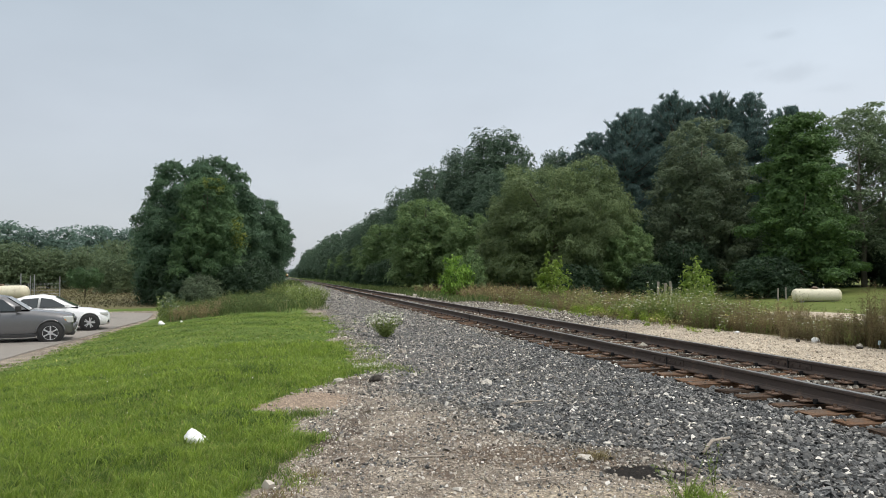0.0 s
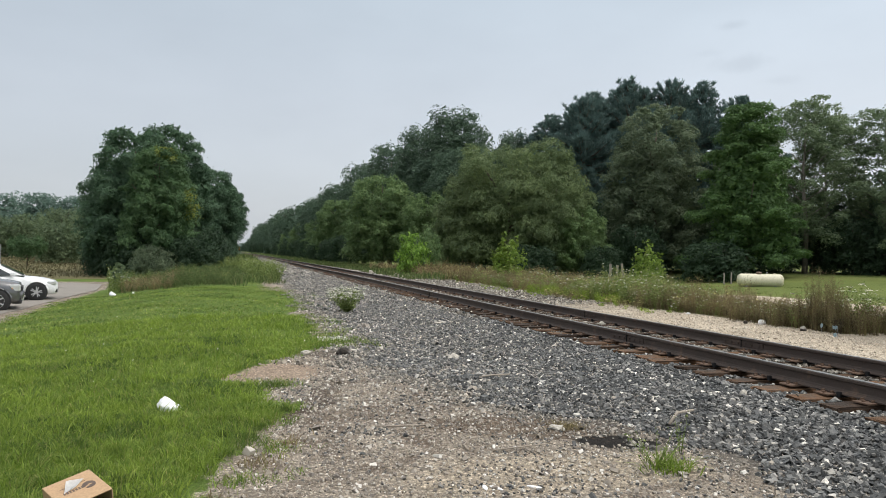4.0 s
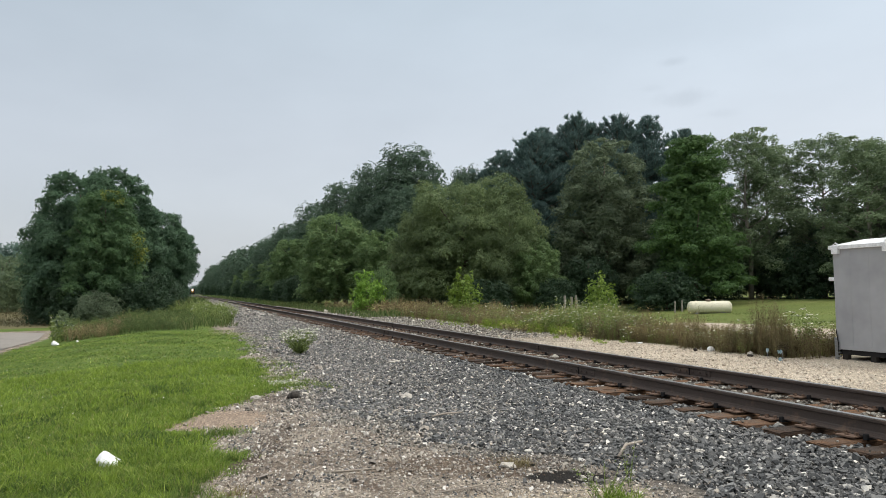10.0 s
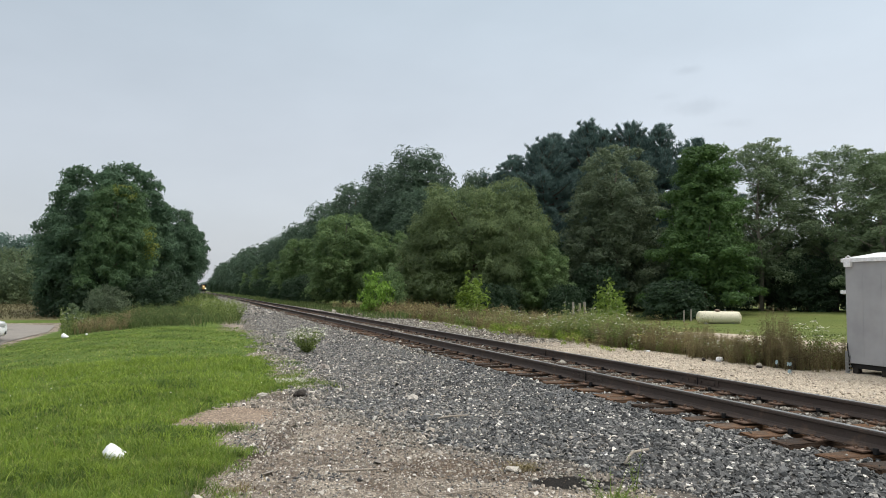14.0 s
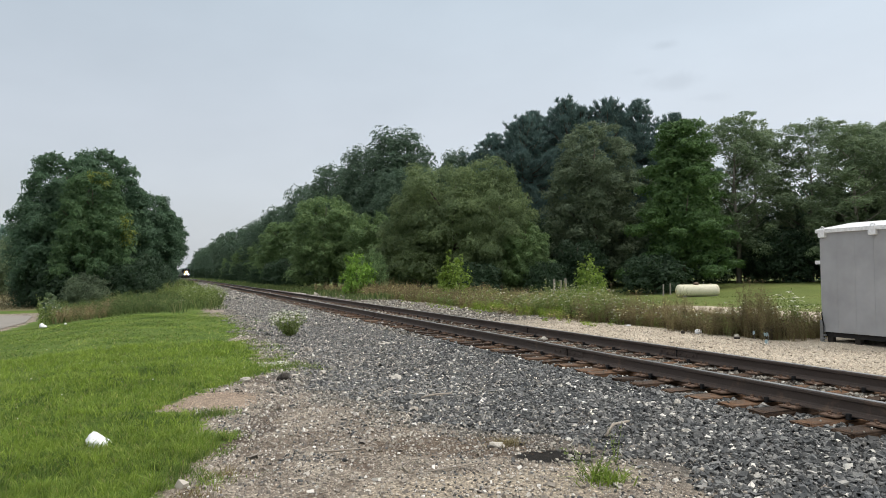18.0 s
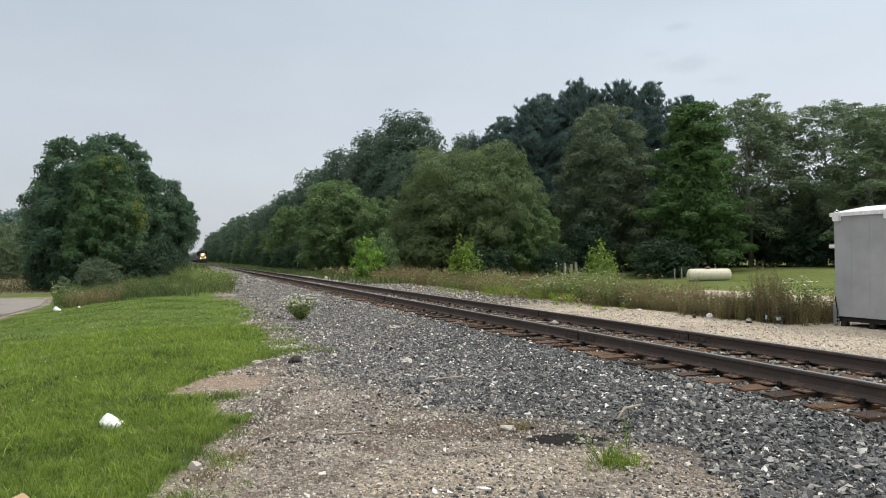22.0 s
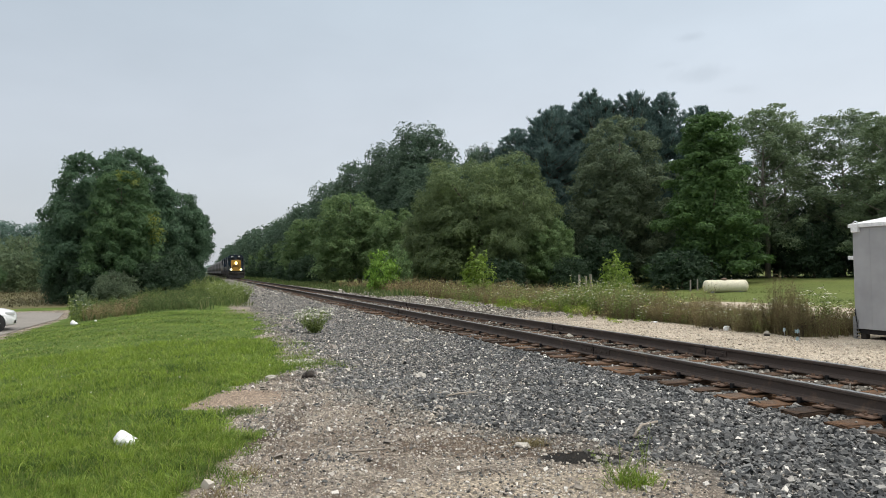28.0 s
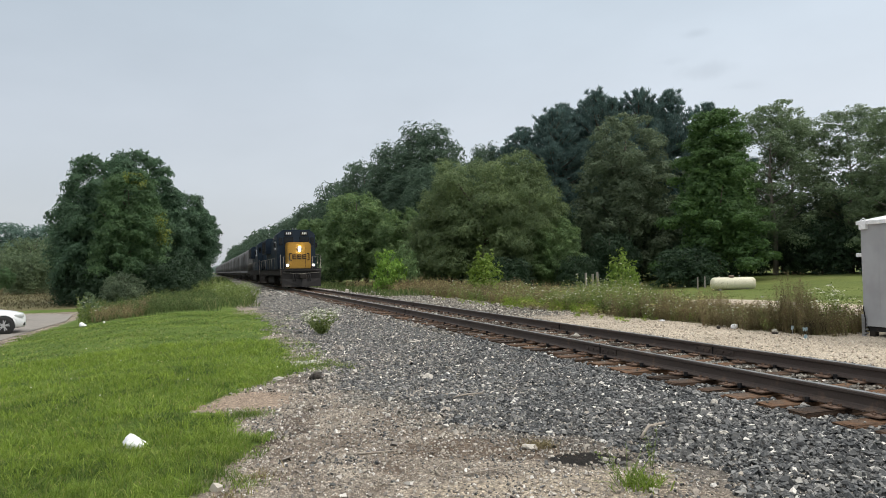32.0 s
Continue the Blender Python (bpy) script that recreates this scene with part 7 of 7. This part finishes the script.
gas_tank(pose(36.6, 41.8, GROUND_Z(36.6, 41.8) - 0.12, 0, 0, -28), 3.2, 0.46, "cream horizontal propane tank lying on short grass")
gas_tank(pose(-24.4, 70.5, -0.5, 0, 0, -12), 4.6, 0.62, "cream horizontal fuel tank behind a wire fence")


def signal_cabinet(m):
    """A signal equipment house: its long face is parallel to the track."""
    e = empty("signal_cabinet", m, "large grey steel signal cabinet with a white roof on legs", "signal cabinet")
    L, D, H = 3.0, 2.0, 2.52
    body = part("body", box_bm(0, D, -L, 0, 0.26, 0.26 + H, bevel=0.012), CABGREY, e)
    for k in range(6):
        part("panel_seam", box_bm(-0.004, 0.002, -0.478 - k * 0.5, -0.467 - k * 0.5, 0.3, 0.22 + H, bevel=0.002), CABGREY, body)
    bm = bmesh.new()
    zt = 0.26 + H
    a = [bm.verts.new(q) for q in ((-0.07, 0.07, zt), (D + 0.07, 0.07, zt), (D + 0.07, -L - 0.07, zt), (-0.07, -L - 0.07, zt))]
    b = [bm.verts.new((v.co.x, v.co.y, zt + 0.09)) for v in a]
    t = [bm.verts.new(q) for q in ((D / 2 - 0.5, -0.5, zt + 0.24), (D / 2 + 0.5, -0.5, zt + 0.24), (D / 2 + 0.5, -L + 0.5, zt + 0.24), (D / 2 - 0.5, -L + 0.5, zt + 0.24))]
    bm.faces.new(a[::-1])
    bm.faces.new(t)
    for p, q in ((a, b), (b, t)):
        for i in range(4):
            bm.faces.new((p[i], p[(i + 1) % 4], q[(i + 1) % 4], q[i]))
    bmesh.ops.recalc_face_normals(bm, faces=bm.faces)
    part("roof", bm, ROOFWHITE, e, "white sloping roof")
    for y in (-0.12, -1.5, -2.88):
        part("lifting_bracket", box_bm(-0.1, 0.02, y - 0.09, y + 0.09, zt - 0.12, zt + 0.09, bevel=0.01), ROOFWHITE, e)
        tube_part("lifting_eye", [(-0.04, y - 0.06, zt + 0.06), (-0.04, y - 0.05, zt + 0.13), (-0.04, y, zt + 0.16), (-0.04, y + 0.05, zt + 0.13), (-0.04, y + 0.06, zt + 0.06)], 0.02, ROOFWHITE, e, 6)
    part("vent_hood", box_bm(0.3, 1.2, 0, 0.42, 1.98, 2.08, bevel=0.02), ROOFWHITE, e, "white vent hood")
    part("skid", box_bm(0.05, D - 0.05, -L + 0.05, -0.05, 0.14, 0.26), BLACKSTEEL, e)
    for y in (-0.18, -0.95, -1.9, -2.8):
        for x in (0.12, D - 0.12):
            part("leg", box_bm(x - 0.07, x + 0.07, y - 0.07, y + 0.07, -0.08, 0.16, bevel=0.01), GRIME, e)
    part("ladder_rail", box_bm(0.0, 0.05, -0.02, 0.06, -0.1, 0.55), GALV, e)
    bm = bmesh.new()
    for k in range(6):
        bm_box(bm, -0.03, 0.03, -0.1, 0.03, -0.02 + k * 0.09, 0.02 + k * 0.09)
    part("cable_clamp", bm, GALV, e)
    tube_part("cable", [(-0.01, -0.06, 0.05), (-0.03, -0.08, 0.4), (-0.03, -0.03, 0.7), (-0.01, -0.02, 0.75)], 0.014, BLACKSTEEL, e, 6)
    return e


signal_cabinet(pose(15.38, 13.12, -0.3, 0, 0, 0))


def post(x, y, h, rad, material_, label, lean=(0, 0), name="fence_post", group=""):
    bm = bmesh.new()
    bm_cyl(bm, Matrix.Translation((0, 0, h / 2 - 0.15)), rad, rad * 0.92, h + 0.3, 10)
    ob = part(name, bm, material_, None)
    ob.matrix_basis = pose(x, y, GROUND_Z(x, y), lean[0], lean[1], 0)
    return tagged(ob, label, "post", group)


for dx, h, ln in ((-0.42, 1.1, 0), (0.03, 0.98, 2), (0.46, 1.1, -4)):
    post(29.2 + dx, 49.2 - dx * 0.5, h + 0.45, 0.1, POSTWOOD, "weathered grey wooden post in the weeds", (0, ln), "wooden_post", "three wooden posts")
for x, y in ((36.2, 45.2), (37.2, 45.6)):
    post(x, y, 0.95, 0.06, POSTWOOD, "short grey fence post in the field", (0, 1), "wooden_post", "field posts")
for x, y, h in ((-23.6, 72.5, 2.5), (-22.3, 72.0, 2.4), (-20.0, 71.5, 2.2), (-23.9, 76, 2.3)):
    post(x, y, h, 0.05, GALV, "thin galvanised fence post", (0, 0), "fence_post", "wire fence posts")
fence = empty("wire_fence", pose(0, 0, 0), "low dull wire mesh fence between steel posts", "fence")
for k in range(5):
    tube_part("wire", [(-23.6, 72.5, 0.0 + k * 0.3 - 0.2), (-22.3, 72.0, 0.0 + k * 0.3 - 0.2), (-20.0, 71.5, 0.0 + k * 0.3 - 0.2)], 0.012, GALV, fence, 5)
    tube_part("wire", [(-40, 74, 0.0 + k * 0.3 - 0.2), (-23.6, 72.5, 0.0 + k * 0.3 - 0.2)], 0.012, GALV, fence, 5)
for k in range(11):
    x = -23.6 + k * 0.36
    tube_part("wire", [(x, 72.5 - k * 0.1, -0.3), (x, 72.5 - k * 0.1, 1.1)], 0.008, GALV, fence, 4)


# ---- litter and small things ----
def lump(name, x, y, size, material_, label, category, seed, z=0.0, squash=(1, 1, 1), detail=2, rough=0.25):
    size *= 0.75 if material_ in (ROCK, DARKROCK) else 1.0
    bm = bmesh.new()
    bmesh.ops.create_icosphere(bm, subdivisions=detail, radius=1.0)
    for v in bm.verts:
        q = v.co * 1.6 + Vector((seed * 3.1, seed * 1.7, 0))
        v.co *= 1 + rough * (noise.noise(q) + 0.5 * noise.noise(q * 2.3))
        v.co.x *= size * squash[0]
        v.co.y *= size * squash[1]
        v.co.z *= size * squash[2]
    ob = part(name, bm, material_, None, "", detail > 2)
    ob.matrix_basis = pose(x, y, GROUND_Z(x, y) + size * squash[2] * 0.6 + z, 0, 0, seed * 40)
    return tagged(ob, label, category)


def plastic_bag(x, y, w, seed, label):
    """A slumped carrier bag with creases and a knotted peak."""
    bm = bmesh.new()
    bmesh.ops.create_icosphere(bm, subdivisions=4, radius=1.0)
    for v in bm.verts:
        q = v.co.copy()
        crease = 0.10 * noise.noise(q * 3.1 + Vector((seed, 0, 0))) + 0.05 * abs(noise.noise(q * 7.0 + Vector((0, seed, 0))))
        r_ = 1 + crease
        z = max(q.z, -0.55)
        peak = max(0, q.z) * 0.16 * math.exp(-((q.x + 0.35) ** 2 + q.y ** 2) * 5)
        v.co = Vector((q.x * r_ * w * 0.5, q.y * r_ * w * 0.4, (z + 0.55) * r_ * w * (0.29 - 0.11 * q.x) + peak * w))
    ob = part("plastic_bag", bm, PLASTICBAG, None, "", True)
    ob.matrix_basis = pose(x, y, GROUND_Z(x, y) + 0.01, 0, 0, -15)
    return tagged(ob, label, "bag")


plastic_bag(-0.78, 7.1, 0.21, 2, "slumped white plastic bag lying on the lawn")
plastic_bag(-4.7, 30.4, 0.28, 5, "white plastic bag at the edge of the tall grass")
lump("litter", -4.0, 30.8, 0.05, PAPER, "crumpled white paper at the edge of the grass", "litter", 3)
lump("litter", -2.28, 8.0, 0.03, PAPER, "small scrap of white paper in the lawn", "litter", 4, squash=(1.3, 1, 0.5))
lump("litter", 14.2, 16.3, 0.10, PAPER, "crumpled whitish plastic at the foot of the weeds", "litter", 6, detail=3, squash=(1, 1, 0.9))
lump("litter", 14.2, 14.8, 0.09, ROCK, "pale crumpled lump at the foot of the weeds", "litter", 7)
lump("litter", 14.0, 14.6, 0.09, DARKROCK, "small dark lump on the gravel", "litter", 8, squash=(1.3, 1, 0.6))
lump("litter", 13.9, 16.6, 0.08, DARKROCK, "small dark lump on pale gravel", "litter", 18)
lump("litter", 14.1, 19.5, 0.06, PAPER, "pale scrap beside the weeds", "litter", 9, squash=(1.4, 1, 0.6))
for x, y, s, sq, sd in ((2.08, 10.99, 0.075, (1.1, 0.9, 0.8), 1), (2.92, 9.78, 0.12, (1.2, 0.9, 0.6), 2), (2.60, 5.73, 0.085, (1.3, 0.9, 0.42), 3), (2.98, 5.08, 0.035, (1, 0.8, 1.1), 4),
                        (0.85, 10.5, 0.09, (1.2, 0.8, 0.6), 5), (0.95, 8.6, 0.05, (1.5, 0.8, 0.35), 6), (4.1, 14.4, 0.16, (1.3, 0.8, 0.4), 7), (1.62, 10.9, 0.07, (1.3, 0.9, 0.5), 8), (1.55, 10.2, 0.05, (1.2, 1, 0.6), 9),
                        (5.15, 6.35, 0.05, (1, 0.9, 1.1), 10), (3.05, 8.9, 0.04, (1.2, 0.9, 0.7), 11), (3.6, 6.0, 0.045, (1.2, 0.9, 0.7), 12), (4.3, 5.2, 0.05, (1.2, 0.9, 0.7), 13)):
    lump("rock", x, y, s, ROCK, "pale rounded rock lying on the ballast and dirt", "rock", sd, squash=sq, rough=0.55, detail=2)
lump("clod", 1.41, 10.55, 0.11, DARKROCK, "dark clod of earth with roots beside a hole", "clod", 14, squash=(1.1, 0.9, 0.8), rough=0.6, detail=3)


for pts, rad in (([(1.0, 6.05, 0.02), (1.2, 5.97, 0.035), (1.38, 5.98, 0.03), (1.55, 6.02, 0.02)], 0.009), ([(1.56, 5.16, 0.02), (1.55, 5.26, 0.035), (1.66, 5.38, 0.05), (1.80, 5.46, 0.03)], 0.008),
                 ([(2.7, 8.05, 0.05), (2.9, 8.1, 0.06), (3.12, 8.15, 0.05)], 0.012), ([(3.55, 5.4, 0.06), (3.7, 5.5, 0.13), (3.9, 5.53, 0.14)], 0.014), ([(1.7, 5.1, 0.02), (2.0, 5.12, 0.03), (2.3, 5.2, 0.02)], 0.006)):
    ob = put("stick", tubes_mesh("stick", [(pts, [rad, rad * 1.1, rad * 0.9, rad * 0.4][:len(pts)], 6)], TWIG))
    tagged(ob, "dry bleached stick lying on the dirt", "stick", "sticks on the dirt")
for x, y, t in ((1.4, 4.36, 20), (1.47, 4.33, 30), (1.72, 4.28, -10), (0.62, 4.1, 5)):
    lump("chip", x, y, 0.035, PAPER, "small pale sliver of wood on the dirt", "litter", t, squash=(1.6, 0.5, 0.25))


def weed_tuft(name, x, y, h, w, n, material_, label, seed, lean=1.1, flowers=0):
    r_ = np.random.default_rng(seed)
    px, py = x + r_.normal(0, w * 0.22, n), y + r_.normal(0, w * 0.22, n)
    v, f = blades(grounded(px, py, -0.005), h * r_.uniform(0.35, 1.1, n), 0.0055 * (1 + 1.5 * h) * r_.uniform(0.6, 1.6, n), r_, lean, 0.5)
    e = empty(name, pose(0, 0, 0), label, "weed")
    put("leaves", mesh_from("leaves", v, f, material_), e)
    if flowers:
        c = grounded(x + r_.normal(0, w * 0.3, flowers), y + r_.normal(0, w * 0.3, flowers)) + np.stack([np.zeros(flowers), np.zeros(flowers), h * r_.uniform(0.6, 1.05, flowers)], 1)
        v, f = leaf_cards(c, r_.normal(size=(flowers, 3)) * 0.4 + np.array([0, 0, 1]), 0.02, r_, 0.9)
        put("blossom", mesh_from("blossom", v, f, BLOSSOM), e, "small white flower heads")
    return e


def leafy_plant(x, y, h, w, stems, leaves, size, material_, label, seed, flowers=0, head=0.026):
    """A weed with bare stems, leaves along them and flat white flower heads."""
    r_ = np.random.default_rng(seed)
    e = empty("weed", pose(x, y, GROUND_Z(x, y)), label, "weed")
    a = r_.uniform(0, 2 * math.pi, stems)
    reach = w * 0.5 * np.sqrt(r_.uniform(0.05, 1, stems))
    tall = h * r_.uniform(0.6, 1.05, stems)
    tips = np.stack([np.cos(a) * reach, np.sin(a) * reach, tall], 1)
    for q in tips:
        tube_part("stem", [(0, 0, -0.03), tuple(q * np.array([0.55, 0.55, 0.5])), tuple(q)], [0.2 * size, 0.17 * size, 0.1 * size], material_, e, 4)
    t = r_.uniform(0.15, 1.0, (stems, leaves, 1))
    c = tips[:, None, :] * np.concatenate([t ** 0.8, t ** 0.8, t], 2) + r_.normal(size=(stems, leaves, 3)) * size * 1.3
    c[..., 2] = np.maximum(c[..., 2], 0.01)
    v, f = leaf_bits(c.reshape(-1, 3), r_.normal(size=(stems * leaves, 3)) + np.array([0, 0, 0.6]), size, r_)
    put("leaves", mesh_from("leaves", v, f, material_), e)
    if flowers:
        c = (np.repeat(tips, flowers, 0) + r_.normal(size=(stems * flowers, 3)) * np.array([1.5, 1.5, 0.5]) * head)
        v, f = leaf_bits(c, r_.normal(size=c.shape) * 0.3 + np.array([0, 0, 1]), head, r_)
        put("blossom", mesh_from("blossom", v, f, BLOSSOM), e, "small white flower heads")
    return e


leafy_plant(2.62, 17.7, 0.62, 1.05, 60, 22, 0.026, GREENWEED, "bushy green weed with white flowers in the ballast", 3, 14)
weed_tuft("weed", 2.84, 4.36, 0.17, 0.36, 190, TUFT, "bright green grassy weed growing from bare dirt", 4, 1.9)
leafy_plant(2.78, 4.46, 0.26, 0.5, 9, 12, 0.014, GREENWEED, "sprawling pale weed with thin stalks on bare dirt", 15, 4, 0.006)
leafy_plant(3.2, 4.75, 0.34, 0.2, 4, 14, 0.012, GREENWEED, "thin pale weed at the ballast edge", 5, 4, 0.006)
weed_tuft("weed", 0.3, 8.3, 0.10, 0.55, 420, LAWN, "low tuft of grass standing in the bare dirt", 16, 1.5)
weed_tuft("weed", 0.34, 6.98, 0.10, 0.3, 220, LAWN, "low tuft of grass at the lawn's edge", 17, 1.5)
for i, (x, y) in enumerate(((-0.02, 5.25), (-0.2, 4.85), (-0.32, 4.45), (0.12, 5.6), (-0.45, 4.15))):
    weed_tuft("weed", x, y, 0.07, 0.4, 150, (WEED, LAWN)[i % 2], "thin grass dying off into the dirt", 30 + i, 1.6)
weed_tuft("weed", 0.25, 5.75, 0.08, 0.3, 90, WEED, "withered brown grass in the dirt", 18, 1.6)
weed_tuft("weed", 2.72, 5.78, 0.07, 0.35, 260, STRAW, "low dry brown grass beside the oil stain", 19, 1.9)
weed_tuft("weed", 1.5, 11.9, 0.12, 0.7, 420, LAWN, "low green weed patch beside the dirt", 6, 1.4)
weed_tuft("weed", 2.0, 11.75, 0.09, 0.5, 160, GREENWEED, "sparse yellowish weeds at the ballast's edge", 20, 1.4)
weed_tuft("weed", 1.75, 13.2, 0.09, 0.5, 120, LAWN, "sparse grass creeping over the dirt", 21, 1.5)
for i, (x, y) in enumerate(((2.0, 36.5), (1.6, 41.0), (2.3, 47.0))):
    leafy_plant(x, y, 0.95, 1.3, 46, 26, 0.04, GREENWEED, "bushy pale green weed beside the ballast", 8 + i, 3)


def survey_flag(x, y, h, seed):
    e = empty("survey_flag", pose(x, y, GROUND_Z(x, y), 0, 4, seed * 50), "small blue plastic marker flag on a wire", "flag", "survey flags")
    tube_part("wire", [(0, 0, -0.1), (0, 0, h)], 0.004, GALV, e, 5)
    bm = bmesh.new()
    for k in range(5):
        for s in (0, 1):
            bm.verts.new((0.005 + k * 0.025, 0.03 * math.sin(k * 1.9 + seed), h - s * 0.085 + 0.02 * math.sin(k * 2.3 + seed * 2 + s)))
    bm.verts.ensure_lookup_table()
    for k in range(4):
        bm.faces.new([bm.verts[i] for i in (2 * k, 2 * k + 1, 2 * k + 3, 2 * k + 2)])
    bmesh.ops.solidify(bm, geom=list(bm.faces), thickness=0.003)
    part("flag", bm, BLUEFLAG, e, "blue plastic flag")
    return e


survey_flag(14.0, 14.0, 0.26, 1)
survey_flag(13.55, 13.1, 0.13, 2)
survey_flag(14.25, 13.75, 0.24, 3)


def cardboard_box(corner, along, down):
    """An open-fronted carton on its side, tipped forward in the grass, with printed marks and a scrap of paper on top."""
    b, u, v = Vector(corner), Vector(along), Vector(down)
    w, d, h, t = u.length, v.length, 0.18, 0.006
    z = u.cross(v).normalized()
    y = -v.normalized()
    x = y.cross(z)
    c = b + u / 2 + v / 2 - z * h
    e = empty("cardboard_box", Matrix(((x.x, y.x, z.x, c.x), (x.y, y.y, z.y, c.y), (x.z, y.z, z.z, c.z), (0, 0, 0, 1))), "brown cardboard carton with printed marks lying open on the lawn", "box")
    part("top_panel", box_bm(-w / 2, w / 2, -d / 2, d / 2, h - t, h, bevel=0.002), CARDBOARD, e)
    part("bottom_panel", box_bm(-w / 2, w / 2, -d / 2, d / 2, 0, t), CARDBOARD, e)
    part("side_panel", box_bm(-w / 2, -w / 2 + t, -d / 2, d / 2, t, h - t), CARDBOARD, e)
    part("side_panel", box_bm(w / 2 - t, w / 2, -d / 2, d / 2, t, h - t), CARDBOARD, e)
    part("back_panel", box_bm(-w / 2, w / 2, d / 2 - t, d / 2, t, h - t), CARDBOARD, e)
    f = part("flap", box_bm(-w / 2, w / 2, -0.1, 0, 0, t), CARDBOARD, e)
    f.matrix_basis = pose(0, -d / 2, t, -12, 0, 0)
    bm = bmesh.new()
    bm_cyl(bm, Matrix.Translation((w * 0.235, -d * 0.03, h + 0.001)), 0.036, 0.036, 0.002, 24)
    part("round_mark", bm, DARKINK, e, "dark round printed mark")
    mark = bmesh.new()
    for k in (-1, 0, 1):
        bm_box(mark, w * 0.235 - 0.022 + 0.016 * k, w * 0.235 - 0.015 + 0.016 * k + 0.012, -d * 0.03 - 0.016 + 0.008 * k, -d * 0.03 - 0.006 + 0.008 * k, h + 0.002, h + 0.003)
    part("mark_core", mark, CARDBOARD, e)
    bm = bmesh.new()
    for k in range(7):
        bm_box(bm, w * 0.08 - k * 0.0165, w * 0.08 - k * 0.0165 + 0.009, -d * 0.07, -d * 0.07 + 0.024, h, h + 0.0012)
    bm_box(bm, -w * 0.3, w * 0.25, d * 0.16, d * 0.166, h, h + 0.0012)
    part("print_bars", bm, DARKINK, e, "row of dark printed bars")
    bm = bmesh.new()
    q = [bm.verts.new(p) for p in ((-w * 0.28, -d * 0.02, h + 0.003), (-w * 0.02, d * 0.02, h + 0.01), (w * 0.26, d * 0.24, h + 0.003), (-w * 0.12, d * 0.22, h + 0.035))]
    bm.faces.new(q[:3])
    bm.faces.new((q[0], q[2], q[3]))
    bmesh.ops.solidify(bm, geom=list(bm.faces), thickness=0.002)
    part("paper_scrap", bm, PAPER, e, "torn white paper")
    return e


cardboard_box((-1.035, 4.62, 0.22), (-0.225, -0.13, -0.05), (0.165, -0.24, -0.05))


# ---- what moves ----
def motions():
    for ob, back in TRAIN:
        walk(ob, [(t, pose(TRACK_X, 55.0 + 21.4 * (32.0 - t) + back - 1.7, RAIL_TOP)) for t in (0, 8, 16, 24, 32)])


motions()
